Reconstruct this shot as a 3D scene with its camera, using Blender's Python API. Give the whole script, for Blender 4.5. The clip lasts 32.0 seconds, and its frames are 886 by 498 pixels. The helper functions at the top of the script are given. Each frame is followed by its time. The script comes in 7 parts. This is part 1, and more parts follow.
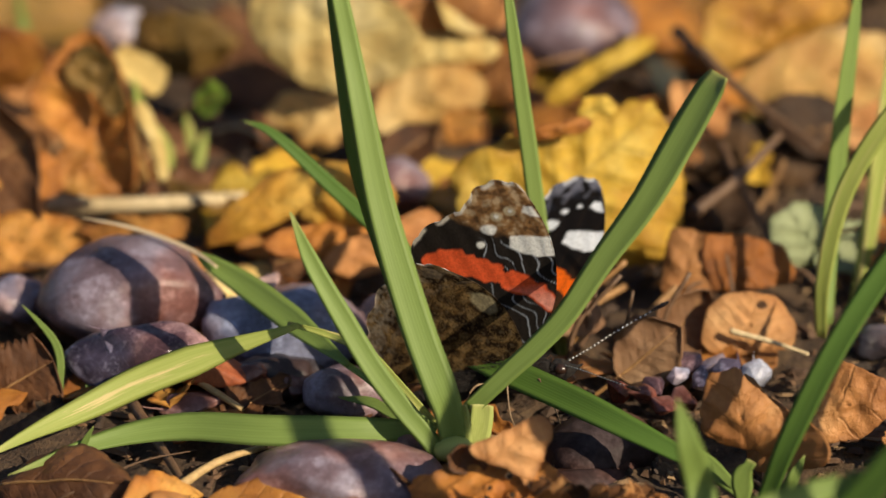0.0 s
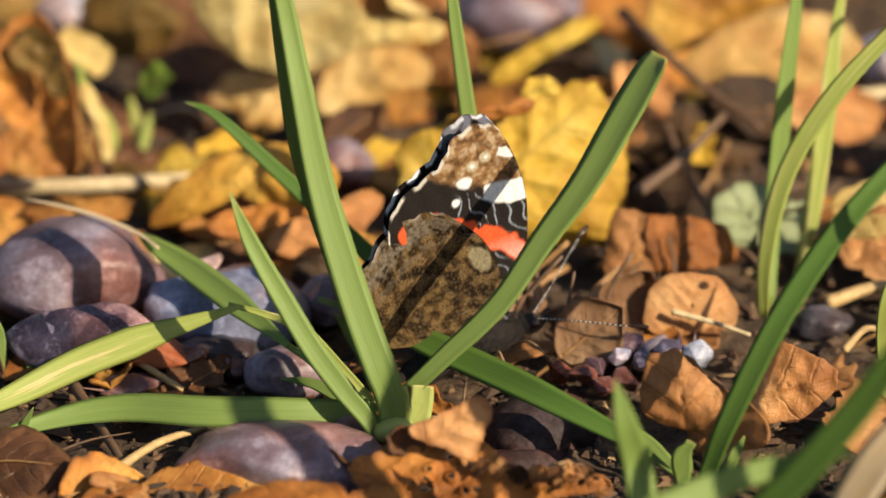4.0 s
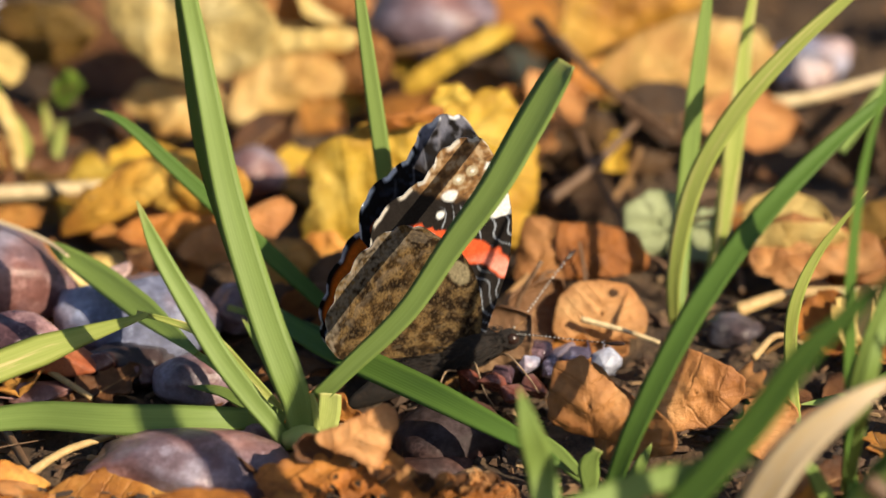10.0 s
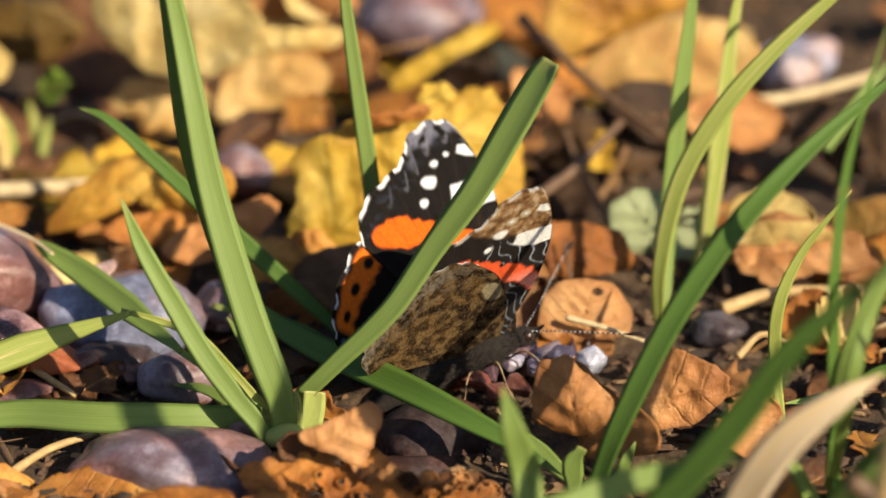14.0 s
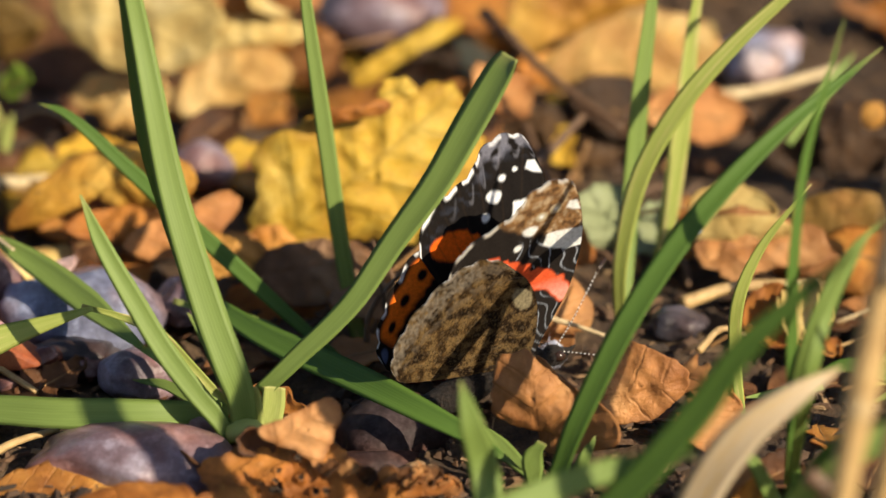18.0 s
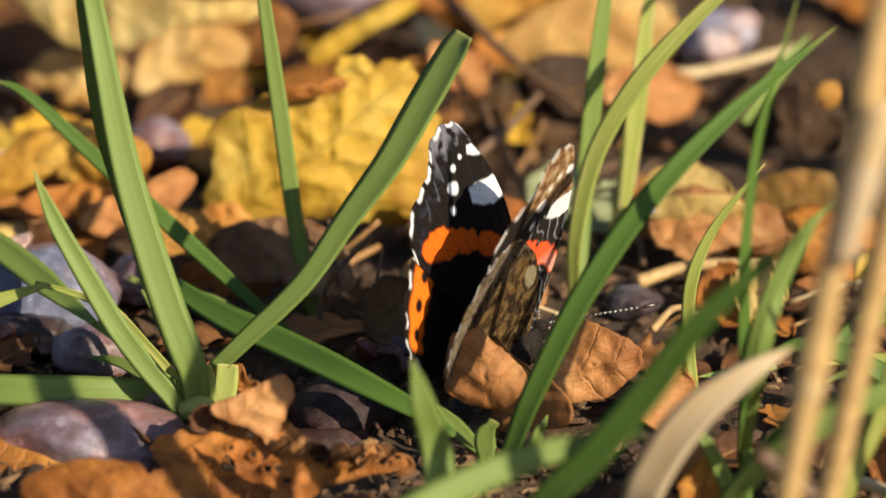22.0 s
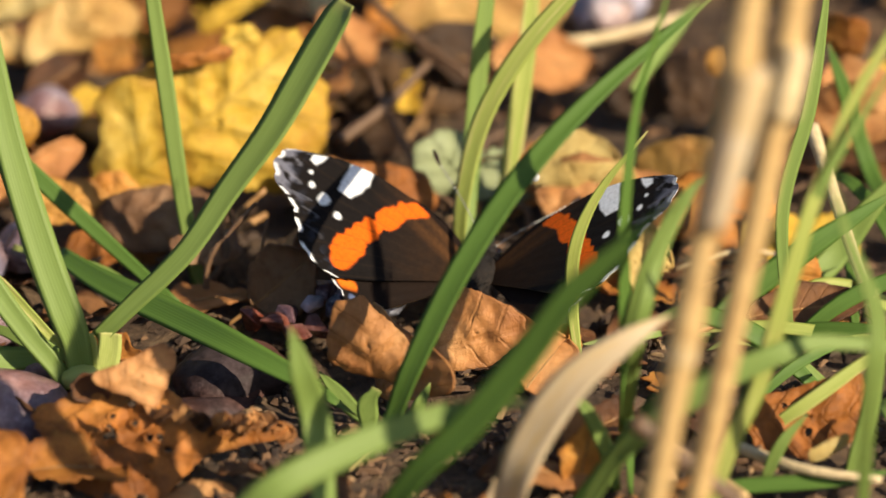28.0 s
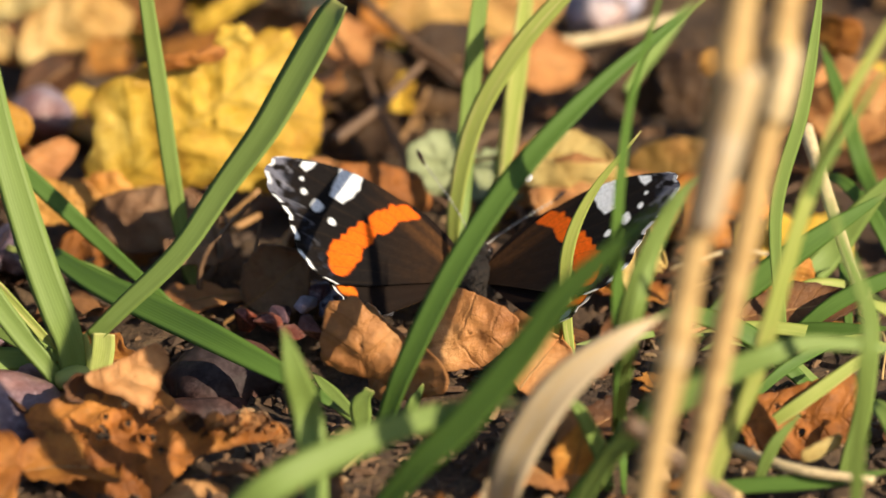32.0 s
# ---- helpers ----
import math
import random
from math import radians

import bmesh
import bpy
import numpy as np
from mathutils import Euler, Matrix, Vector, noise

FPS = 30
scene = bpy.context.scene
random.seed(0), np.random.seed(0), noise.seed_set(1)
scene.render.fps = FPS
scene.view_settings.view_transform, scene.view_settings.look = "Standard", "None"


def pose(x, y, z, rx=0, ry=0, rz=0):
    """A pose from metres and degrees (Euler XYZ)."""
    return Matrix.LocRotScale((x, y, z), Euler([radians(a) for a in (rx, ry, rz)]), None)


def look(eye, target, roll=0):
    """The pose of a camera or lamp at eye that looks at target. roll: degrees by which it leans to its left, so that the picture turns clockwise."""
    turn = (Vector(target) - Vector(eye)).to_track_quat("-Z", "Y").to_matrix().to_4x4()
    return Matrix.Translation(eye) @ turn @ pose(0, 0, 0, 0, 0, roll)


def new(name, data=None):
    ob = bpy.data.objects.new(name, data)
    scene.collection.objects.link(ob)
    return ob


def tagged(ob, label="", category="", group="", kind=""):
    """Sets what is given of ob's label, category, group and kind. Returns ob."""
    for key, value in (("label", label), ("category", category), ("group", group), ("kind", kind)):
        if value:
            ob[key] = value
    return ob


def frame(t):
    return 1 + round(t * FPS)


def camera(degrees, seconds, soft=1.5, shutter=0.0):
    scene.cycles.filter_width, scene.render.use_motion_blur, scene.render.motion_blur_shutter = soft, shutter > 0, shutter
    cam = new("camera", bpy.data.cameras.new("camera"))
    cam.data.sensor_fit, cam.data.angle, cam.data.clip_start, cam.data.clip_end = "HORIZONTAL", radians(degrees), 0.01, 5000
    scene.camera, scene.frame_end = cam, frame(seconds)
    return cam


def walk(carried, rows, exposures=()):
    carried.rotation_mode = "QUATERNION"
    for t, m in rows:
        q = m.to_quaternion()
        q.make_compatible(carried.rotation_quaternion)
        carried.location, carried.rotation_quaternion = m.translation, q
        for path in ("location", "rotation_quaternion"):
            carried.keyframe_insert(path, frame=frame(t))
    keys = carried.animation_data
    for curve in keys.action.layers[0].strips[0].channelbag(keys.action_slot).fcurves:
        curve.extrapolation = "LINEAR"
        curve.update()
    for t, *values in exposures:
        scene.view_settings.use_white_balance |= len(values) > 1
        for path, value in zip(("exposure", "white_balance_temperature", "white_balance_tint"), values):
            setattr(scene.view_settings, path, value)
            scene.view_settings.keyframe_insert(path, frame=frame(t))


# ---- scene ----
# a butterfly basking on pebbles and fallen leaves among grass; lengths in the builders are millimetres
MM = 0.001
cam = camera(6.0, 32.0, soft=1.5)
cam.data.dof.use_dof = True
cam.data.dof.focus_distance = 0.985
cam.data.dof.aperture_fstop = 15.0
walk(cam, [
    (0, pose(-0.00212, -0.88863, 0.43687, 65.053, -0.138, 0.062)),
    (0.5, pose(0.00049, -0.88863, 0.43687, 64.936, -0.207, 0.038)),
    (1, pose(0.00103, -0.88863, 0.43687, 64.952, 0.001, -0.017)),
    (1.5, pose(0.00219, -0.88863, 0.43687, 64.923, -0.086, 0.022)),
    (2, pose(0.00334, -0.88863, 0.43687, 64.900, -0.133, 0.054)),
    (2.5, pose(0.00495, -0.88863, 0.43687, 64.894, -0.146, 0.134)),
    (4.5, pose(0.00591, -0.88863, 0.43687, 64.932, -0.074, 0.067)),
    (5, pose(0.01026, -0.88863, 0.43687, 64.954, -0.117, 0.053)),
    (5.5, pose(0.01232, -0.88863, 0.43687, 65.046, 0.137, -0.130)),
    (6, pose(0.01315, -0.88863, 0.43687, 65.012, 0.030, -0.050)),
    (6.5, pose(0.01255, -0.88863, 0.43687, 64.987, -0.033, -0.063)),
    (7, pose(0.01332, -0.88863, 0.43687, 64.958, 0.070, -0.068)),
    (7.5, pose(0.01344, -0.88863, 0.43687, 64.973, -0.045, -0.033)),
    (8, pose(0.01454, -0.88863, 0.43687, 64.960, 0.063, -0.015)),
    (8.5, pose(0.01526, -0.88863, 0.43687, 64.967, 0.028, 0.009)),
    (9, pose(0.01359, -0.88863, 0.43687, 64.966, -0.012, -0.068)),
    (9.5, pose(0.01489, -0.88863, 0.43687, 64.958, 0.073, -0.051)),
    (10, pose(0.01493, -0.88863, 0.43687, 64.978, -0.066, -0.011)),
    (10.5, pose(0.01441, -0.88863, 0.43687, 64.967, -0.081, -0.053)),
    (11, pose(0.01520, -0.88863, 0.43687, 64.986, -0.009, -0.029)),
    (11.5, pose(0.01457, -0.88863, 0.43687, 64.973, -0.074, -0.052)),
    (12, pose(0.01582, -0.88863, 0.43687, 65.000, 0.000, -0.000)),
    (12.5, pose(0.01587, -0.88863, 0.43687, 64.978, -0.052, 0.050)),
    (13, pose(0.01414, -0.88863, 0.43687, 64.977, -0.157, 0.010)),
    (13.5, pose(0.01570, -0.88863, 0.43687, 64.961, -0.112, 0.027)),
    (14, pose(0.01730, -0.88863, 0.43687, 64.967, -0.120, 0.050)),
    (14.5, pose(0.01657, -0.88863, 0.43687, 64.961, -0.190, -0.016)),
    (16.5, pose(0.01767, -0.88863, 0.43687, 65.002, 0.055, -0.051)),
    (17, pose(0.02057, -0.88863, 0.43687, 65.001, -0.038, 0.088)),
    (17.5, pose(0.02161, -0.88863, 0.43687, 65.012, -0.007, 0.023)),
    (18, pose(0.02226, -0.88863, 0.43687, 64.933, 0.008, 0.008)),
    (18.5, pose(0.02500, -0.88863, 0.43687, 64.902, -0.133, 0.129)),
    (19, pose(0.02659, -0.88863, 0.43687, 64.893, -0.181, 0.129)),
    (19.5, pose(0.02632, -0.88863, 0.43687, 64.901, -0.105, 0.002)),
    (20, pose(0.02750, -0.88863, 0.43687, 64.926, -0.097, 0.063)),
    (20.5, pose(0.02512, -0.88863, 0.43687, 64.900, -0.118, -0.043)),
    (21, pose(0.02412, -0.88863, 0.43687, 64.887, -0.236, 0.063)),
    (21.5, pose(0.02827, -0.88863, 0.43687, 64.833, -0.005, 0.113)),
    (22, pose(0.02621, -0.88863, 0.43687, 64.785, -0.219, 0.022)),
    (22.5, pose(0.02746, -0.88863, 0.43687, 64.711, -0.318, 0.085)),
    (23, pose(0.03010, -0.88863, 0.43687, 64.698, -0.130, 0.138)),
    (23.5, pose(0.03301, -0.88863, 0.43687, 64.659, -0.157, 0.136)),
    (24, pose(0.03382, -0.88863, 0.43687, 64.681, -0.205, 0.121)),
    (24.5, pose(0.03656, -0.88863, 0.43687, 64.648, -0.024, 0.071)),
    (26.5, pose(0.03995, -0.88863, 0.43687, 64.657, -0.171, 0.090)),
    (27, pose(0.04062, -0.88863, 0.43687, 64.644, -0.065, -0.040)),
    (27.5, pose(0.03980, -0.88863, 0.43687, 64.603, -0.032, -0.097)),
    (28, pose(0.03929, -0.88863, 0.43687, 64.571, -0.110, -0.061)),
    (28.5, pose(0.03964, -0.88863, 0.43687, 64.573, -0.089, -0.036)),
    (29, pose(0.04056, -0.88863, 0.43687, 64.570, -0.054, -0.010)),
    (29.5, pose(0.04070, -0.88863, 0.43687, 64.578, -0.047, -0.024)),
    (30, pose(0.04039, -0.88863, 0.43687, 64.596, -0.130, -0.025)),
    (30.5, pose(0.03990, -0.88863, 0.43687, 64.603, -0.167, -0.024)),
    (31, pose(0.03942, -0.88863, 0.43687, 64.606, -0.107, -0.059)),
    (31.5, pose(0.03981, -0.88863, 0.43687, 64.598, -0.200, -0.008)),
    (32, pose(0.04049, -0.88863, 0.43687, 64.574, -0.100, -0.039)),
], exposures=[(0, 0.15), (0.6, 0.25), (2, 0.31), (5.5, 0.47), (6, 0.41), (7, 0.36), (8, 0.29), (9, 0.39), (10, 0.51), (14, 0.49), (18, 0.41), (21, 0.37), (23, 0.39), (24, 0.47), (27, 0.51), (32, 0.57)])

# ---- light: low autumn sun from behind the camera's right, clear sky ----
SUN_AZ, SUN_EL = -38.0, 33.0      # azimuth in the plan from +x towards +y, elevation
world = bpy.data.worlds.new("sky")
scene.world = world
world.use_nodes = True
wn = world.node_tree.nodes
sky = wn.new("ShaderNodeTexSky")
sky.sky_type, sky.sun_disc = "NISHITA", False
sky.sun_elevation = radians(SUN_EL)
sky.sun_rotation = radians(90 - SUN_AZ)
wn["Background"].inputs["Strength"].default_value = 0.078
world.node_tree.links.new(sky.outputs[0], wn["Background"].inputs[0])
sun = new("sun", bpy.data.lights.new("sun", "SUN"))
sun.data.energy, sun.data.angle, sun.data.color = 5.5, radians(0.5), (1.0, 0.86, 0.64)
sun_way = Vector((math.cos(radians(SUN_AZ)) * math.cos(radians(SUN_EL)), math.sin(radians(SUN_AZ)) * math.cos(radians(SUN_EL)), math.sin(radians(SUN_EL))))
sun.matrix_world = look(sun_way, (0, 0, 0))




# ---- materials ----
def nodes_of(name):
    m = bpy.data.materials.new(name)
    m.use_nodes = True
    t = m.node_tree
    return m, t, t.nodes["Principled BSDF"]


def add(t, kind, **values):
    n = t.nodes.new(kind)
    for key, value in values.items():
        n.inputs[key.replace("_", " ")].default_value = value
    return n


def ramp(t, fac, stops):
    n = t.nodes.new("ShaderNodeValToRGB")
    e = n.color_ramp.elements
    while len(e) < len(stops):
        e.new(0.5)
    for k, (p, c) in enumerate(stops):
        e[k].position = p
        e[k].color = (*c, 1) if len(c) == 3 else c
    t.links.new(fac, n.inputs[0])
    return n.outputs[0]


def mix(t, fac, a, b, blend="MIX"):
    n = t.nodes.new("ShaderNodeMix")
    n.data_type, n.blend_type = "RGBA", blend
    for sock, v in ((n.inputs[0], fac), (n.inputs[6], a), (n.inputs[7], b)):
        if isinstance(v, (float, int)):
            sock.default_value = v
        elif isinstance(v, tuple):
            sock.default_value = (*v, 1)
        else:
            t.links.new(v, sock)
    return n.outputs[2]


def noise_fac(t, scale, detail=4.0, rough=0.55, vector=None, offset=None):
    co = t.nodes.new("ShaderNodeTexCoord")
    n = add(t, "ShaderNodeTexNoise", Scale=scale, Detail=detail, Roughness=rough)
    src = vector or co.outputs["Object"]
    if offset:
        v = t.nodes.new("ShaderNodeVectorMath")
        v.operation = "ADD"
        t.links.new(src, v.inputs[0])
        t.links.new(offset, v.inputs[1])
        src = v.outputs[0]
    t.links.new(src, n.inputs["Vector"])
    return n.outputs[0]


def bump(t, p, height, strength, distance):
    n = add(t, "ShaderNodeBump", Strength=strength, Distance=distance)
    t.links.new(height, n.inputs["Height"])
    t.links.new(n.outputs[0], p.inputs["Normal"])
    return n.outputs[0]


def through_light(m, t, p, colour, amount, normal=None):
    """Lets part of the light through a thin leaf or wing."""
    tr = t.nodes.new("ShaderNodeBsdfTranslucent")
    if isinstance(colour, tuple):
        tr.inputs[0].default_value = (*colour, 1)
    else:
        t.links.new(colour, tr.inputs[0])
    ms = t.nodes.new("ShaderNodeMixShader")
    ms.inputs[0].default_value = amount
    t.links.new(p.outputs[0], ms.inputs[1])
    t.links.new(tr.outputs[0], ms.inputs[2])
    t.links.new(ms.outputs[0], t.nodes["Material Output"].inputs[0])


def number(t, kind, a, b=None):
    n = t.nodes.new("ShaderNodeMath")
    n.operation = kind
    for sock, v in ((n.inputs[0], a), (n.inputs[1], b)):
        if isinstance(v, (float, int)):
            sock.default_value = v
        elif v is not None:
            t.links.new(v, sock)
    return n.outputs[0]


def leaf_veins(t, wander):
    """Veins of a leaf from its plan: x along the midrib and y across it, in steps from side vein to side vein, z from the middle to the edge."""
    at = t.nodes.new("ShaderNodeAttribute")
    at.attribute_name = "plan"
    sep = t.nodes.new("ShaderNodeSeparateXYZ")
    t.links.new(at.outputs["Vector"], sep.inputs[0])
    away = number(t, "ABSOLUTE", sep.outputs[1])
    row = number(t, "SUBTRACT", number(t, "ADD", sep.outputs[0], number(t, "MULTIPLY", wander, 0.35)), number(t, "MULTIPLY", away, 0.7))
    near = number(t, "ABSOLUTE", number(t, "SUBTRACT", number(t, "FRACT", row), 0.5))
    thin = ramp(t, near, [(0.02, (1, 1, 1)), (0.075, (0, 0, 0))])
    mid = ramp(t, away, [(0.05, (1, 1, 1)), (0.13, (0, 0, 0))])
    rim = ramp(t, sep.outputs[2], [(0.72, (0, 0, 0)), (1.0, (1, 1, 1))])
    vor = add(t, "ShaderNodeTexVoronoi", Scale=5.0)
    vor.feature = "DISTANCE_TO_EDGE"
    t.links.new(at.outputs["Vector"], vor.inputs["Vector"])
    cells = ramp(t, vor.outputs["Distance"], [(0.0, (1, 1, 1)), (0.07, (0, 0, 0))])
    return number(t, "MAXIMUM", thin, mid), rim, cells


def leaf_material(name, dark, mid, light, spots=0.35, vein=0.13, gloss=0.5, clear=0.22):
    m, t, p = nodes_of(name)
    info = t.nodes.new("ShaderNodeObjectInfo")
    big = noise_fac(t, 90, 5, 0.6, offset=info.outputs["Random"])
    fine = noise_fac(t, 700, 6, 0.65)
    col = ramp(t, big, [(0.30, dark), (0.5, mid), (0.70, light)])
    specks = ramp(t, fine, [(0.50, (0, 0, 0)), (0.68, (1, 1, 1))])
    col = mix(t, spots, col, mix(t, specks, col, tuple(0.45 * c for c in dark)))
    blot = ramp(t, noise_fac(t, 260, 3, 0.5, offset=info.outputs["Random"]), [(0.60, (0, 0, 0)), (0.72, (1, 1, 1))])
    bl = t.nodes.new("ShaderNodeMath")
    bl.operation = "MULTIPLY"
    bl.inputs[1].default_value = spots
    t.links.new(blot, bl.inputs[0])
    col = mix(t, bl.outputs[0], col, tuple(0.5 * c for c in dark))
    side, rim, cells = leaf_veins(t, noise_fac(t, 420, 3, 0.6))
    col = mix(t, number(t, "MULTIPLY", side, vein), col, tuple(0.5 * c for c in mid))
    col = mix(t, number(t, "MULTIPLY", cells, 0.12), col, tuple(0.6 * c for c in mid))
    worn = number(t, "MULTIPLY", rim, ramp(t, noise_fac(t, 300, 4, 0.6), [(0.38, (0, 0, 0)), (0.6, (1, 1, 1))]))
    col = mix(t, number(t, "MULTIPLY", worn, 0.75), col, tuple(0.75 * c for c in dark))
    hs = add(t, "ShaderNodeHueSaturation")
    mr = add(t, "ShaderNodeMapRange", To_Min=0.8, To_Max=1.18)
    t.links.new(info.outputs["Random"], mr.inputs[0])
    t.links.new(mr.outputs[0], hs.inputs["Value"])
    t.links.new(col, hs.inputs["Color"])
    col = hs.outputs[0]
    t.links.new(col, p.inputs["Base Color"])
    p.inputs["Roughness"].default_value = gloss
    p.inputs["Specular IOR Level"].default_value = 0.35
    relief = number(t, "SUBTRACT", number(t, "ADD", fine, noise_fac(t, 260, 4, 0.6)), number(t, "ADD", number(t, "MULTIPLY", side, 0.3), number(t, "MULTIPLY", cells, 0.12)))
    bump(t, p, relief, 0.6, 0.0006)
    through_light(m, t, p, col, clear)
    return m


def grass_material(name, base, light, dry, dry_at=0.62):
    m, t, p = nodes_of(name)
    at = t.nodes.new("ShaderNodeAttribute")
    at.attribute_name = "along"          # x across the blade, y along it, z its length in mm
    sep = t.nodes.new("ShaderNodeSeparateXYZ")
    t.links.new(at.outputs["Vector"], sep.inputs[0])
    ribs = t.nodes.new("ShaderNodeMath")
    ribs.operation = "SINE"
    mul = t.nodes.new("ShaderNodeMath")
    mul.operation = "MULTIPLY"
    mul.inputs[1].default_value = 34.0
    t.links.new(sep.outputs[0], mul.inputs[0])
    t.links.new(mul.outputs[0], ribs.inputs[0])
    ribf = add(t, "ShaderNodeMapRange", From_Min=-1.0, From_Max=1.0)
    t.links.new(ribs.outputs[0], ribf.inputs[0])
    mp = t.nodes.new("ShaderNodeVectorMath")
    mp.operation = "MULTIPLY"
    mp.inputs[1].default_value = (1.6, 1.6, 1.0)
    t.links.new(at.outputs["Vector"], mp.inputs[0])
    streak = noise_fac(t, 2.2, 5, 0.6, vector=mp.outputs[0])
    col = ramp(t, streak, [(0.2, base), (0.8, light)])
    col = mix(t, mix(t, 0.10, (0, 0, 0), ribf.outputs[0]), col, tuple(0.6 * c for c in base))
    dryf = ramp(t, noise_fac(t, 1.1, 6, 0.7, vector=at.outputs["Vector"]), [(dry_at, (0, 0, 0)), (dry_at + 0.08, (1, 1, 1))])
    col = mix(t, dryf, col, dry)
    tipf = ramp(t, sep.outputs[1], [(0.90, (0, 0, 0)), (1.0, (1, 1, 1))])
    col = mix(t, mix(t, 0.5, (0, 0, 0), tipf), col, dry)
    t.links.new(col, p.inputs["Base Color"])
    p.inputs["Roughness"].default_value = 0.55
    p.inputs["Specular IOR Level"].default_value = 0.3
    bump(t, p, ribf.outputs[0], 0.12, 0.0001)
    through_light(m, t, p, col, 0.3)
    return m


def stone_material(name, a, b, c, gloss=0.38):
    m, t, p = nodes_of(name)
    info = t.nodes.new("ShaderNodeObjectInfo")
    band = noise_fac(t, 120, 6, 0.65, offset=info.outputs["Random"])
    fine = noise_fac(t, 1500, 5, 0.7)
    col = ramp(t, band, [(0.34, a), (0.5, b), (0.66, c)])
    vor = add(t, "ShaderNodeTexVoronoi", Scale=420.0)
    vor.feature = "DISTANCE_TO_EDGE"
    co = t.nodes.new("ShaderNodeTexCoord")
    t.links.new(co.outputs["Object"], vor.inputs["Vector"])
    crack = ramp(t, vor.outputs["Distance"], [(0.0, (1, 1, 1)), (0.035, (0, 0, 0))])
    col = mix(t, mix(t, 0.06, (0, 0, 0), crack), col, tuple(min(1, 1.5 * v) for v in c))
    patch = ramp(t, noise_fac(t, 330, 5, 0.7, offset=info.outputs["Random"]), [(0.54, (0, 0, 0)), (0.66, (1, 1, 1))])
    col = mix(t, mix(t, 0.55, (0, 0, 0), patch), col, tuple(min(1, 1.35 * v) for v in c))
    hue = ramp(t, noise_fac(t, 75, 3, 0.5, offset=info.outputs["Random"]), [(0.42, (1.25, 0.78, 0.62)), (0.56, (0.92, 0.96, 1.12))])
    col = mix(t, 0.85, col, hue, "MULTIPLY")
    grain = ramp(t, fine, [(0.35, (0.7, 0.68, 0.66)), (0.65, (1.18, 1.18, 1.2))])
    col = mix(t, 0.7, col, grain, "MULTIPLY")
    t.links.new(col, p.inputs["Base Color"])
    rf = add(t, "ShaderNodeMapRange", To_Min=gloss - 0.12, To_Max=gloss + 0.14)
    t.links.new(band, rf.inputs[0])
    t.links.new(rf.outputs[0], p.inputs["Roughness"])
    bump(t, p, fine, 0.35, 0.0004)
    return m


def dry_material(name, dark, light, scale=(60, 900), gloss=0.55):
    """Straw, twigs and stalks: streaks along the grain."""
    m, t, p = nodes_of(name)
    at = t.nodes.new("ShaderNodeAttribute")
    at.attribute_name = "along"
    mp = t.nodes.new("ShaderNodeVectorMath")
    mp.operation = "MULTIPLY"
    mp.inputs[1].default_value = (7.0, 2.5, 1.0)
    t.links.new(at.outputs["Vector"], mp.inputs[0])
    streak = noise_fac(t, 1.6, 6, 0.65, vector=mp.outputs[0])
    fine = noise_fac(t, scale[1], 4, 0.6)
    col = ramp(t, streak, [(0.3, dark), (0.6, light)])
    col = mix(t, 0.6, col, ramp(t, fine, [(0.3, (0.6, 0.58, 0.55)), (0.6, (1.15, 1.15, 1.15))]), "MULTIPLY")
    t.links.new(col, p.inputs["Base Color"])
    p.inputs["Roughness"].default_value = gloss
    bump(t, p, streak, 0.4, 0.0003)
    return m


def soil_material():
    m, t, p = nodes_of("soil")
    co = t.nodes.new("ShaderNodeTexCoord")
    a, b = noise_fac(t, 130, 8, 0.7), noise_fac(t, 1300, 6, 0.7)
    col = ramp(t, a, [(0.3, (0.028, 0.017, 0.010)), (0.5, (0.085, 0.050, 0.028)), (0.68, (0.20, 0.13, 0.07))])
    col = mix(t, 0.8, col, ramp(t, b, [(0.3, (0.4, 0.4, 0.4)), (0.66, (1.5, 1.45, 1.35))]), "MULTIPLY")
    t.links.new(col, p.inputs["Base Color"])
    p.inputs["Roughness"].default_value = 0.9
    bump(t, p, b, 0.9, 0.0012)
    return m


TAN = leaf_material("tan_leaf", (0.34, 0.13, 0.04), (0.56, 0.255, 0.085), (0.70, 0.40, 0.17), spots=0.3, vein=0.08)
GOLD = leaf_material("golden_leaf", (0.46, 0.20, 0.05), (0.68, 0.41, 0.12), (0.84, 0.62, 0.27), spots=0.25, clear=0.28)
ORANGE = leaf_material("orange_leaf", (0.28, 0.085, 0.018), (0.55, 0.22, 0.04), (0.68, 0.36, 0.08))
AMBER = leaf_material("amber_leaf", (0.46, 0.19, 0.03), (0.70, 0.37, 0.05), (0.82, 0.53, 0.11), clear=0.28)
RUSTY = leaf_material("rusty_leaf", (0.19, 0.06, 0.012), (0.42, 0.145, 0.025), (0.54, 0.225, 0.045), spots=0.5, vein=0.3)
MIDBROWN = leaf_material("dull_brown_leaf", (0.16, 0.075, 0.035), (0.32, 0.165, 0.08), (0.46, 0.28, 0.15))
BROWN = leaf_material("brown_leaf", (0.06, 0.024, 0.010), (0.155, 0.064, 0.024), (0.33, 0.15, 0.055))
YELLOW = leaf_material("yellow_leaf", (0.56, 0.28, 0.03), (0.78, 0.50, 0.055), (0.86, 0.66, 0.16), spots=0.3, vein=0.45, clear=0.3)
CREAM = leaf_material("cream_leaf", (0.58, 0.36, 0.10), (0.76, 0.57, 0.21), (0.86, 0.73, 0.39), spots=0.2)
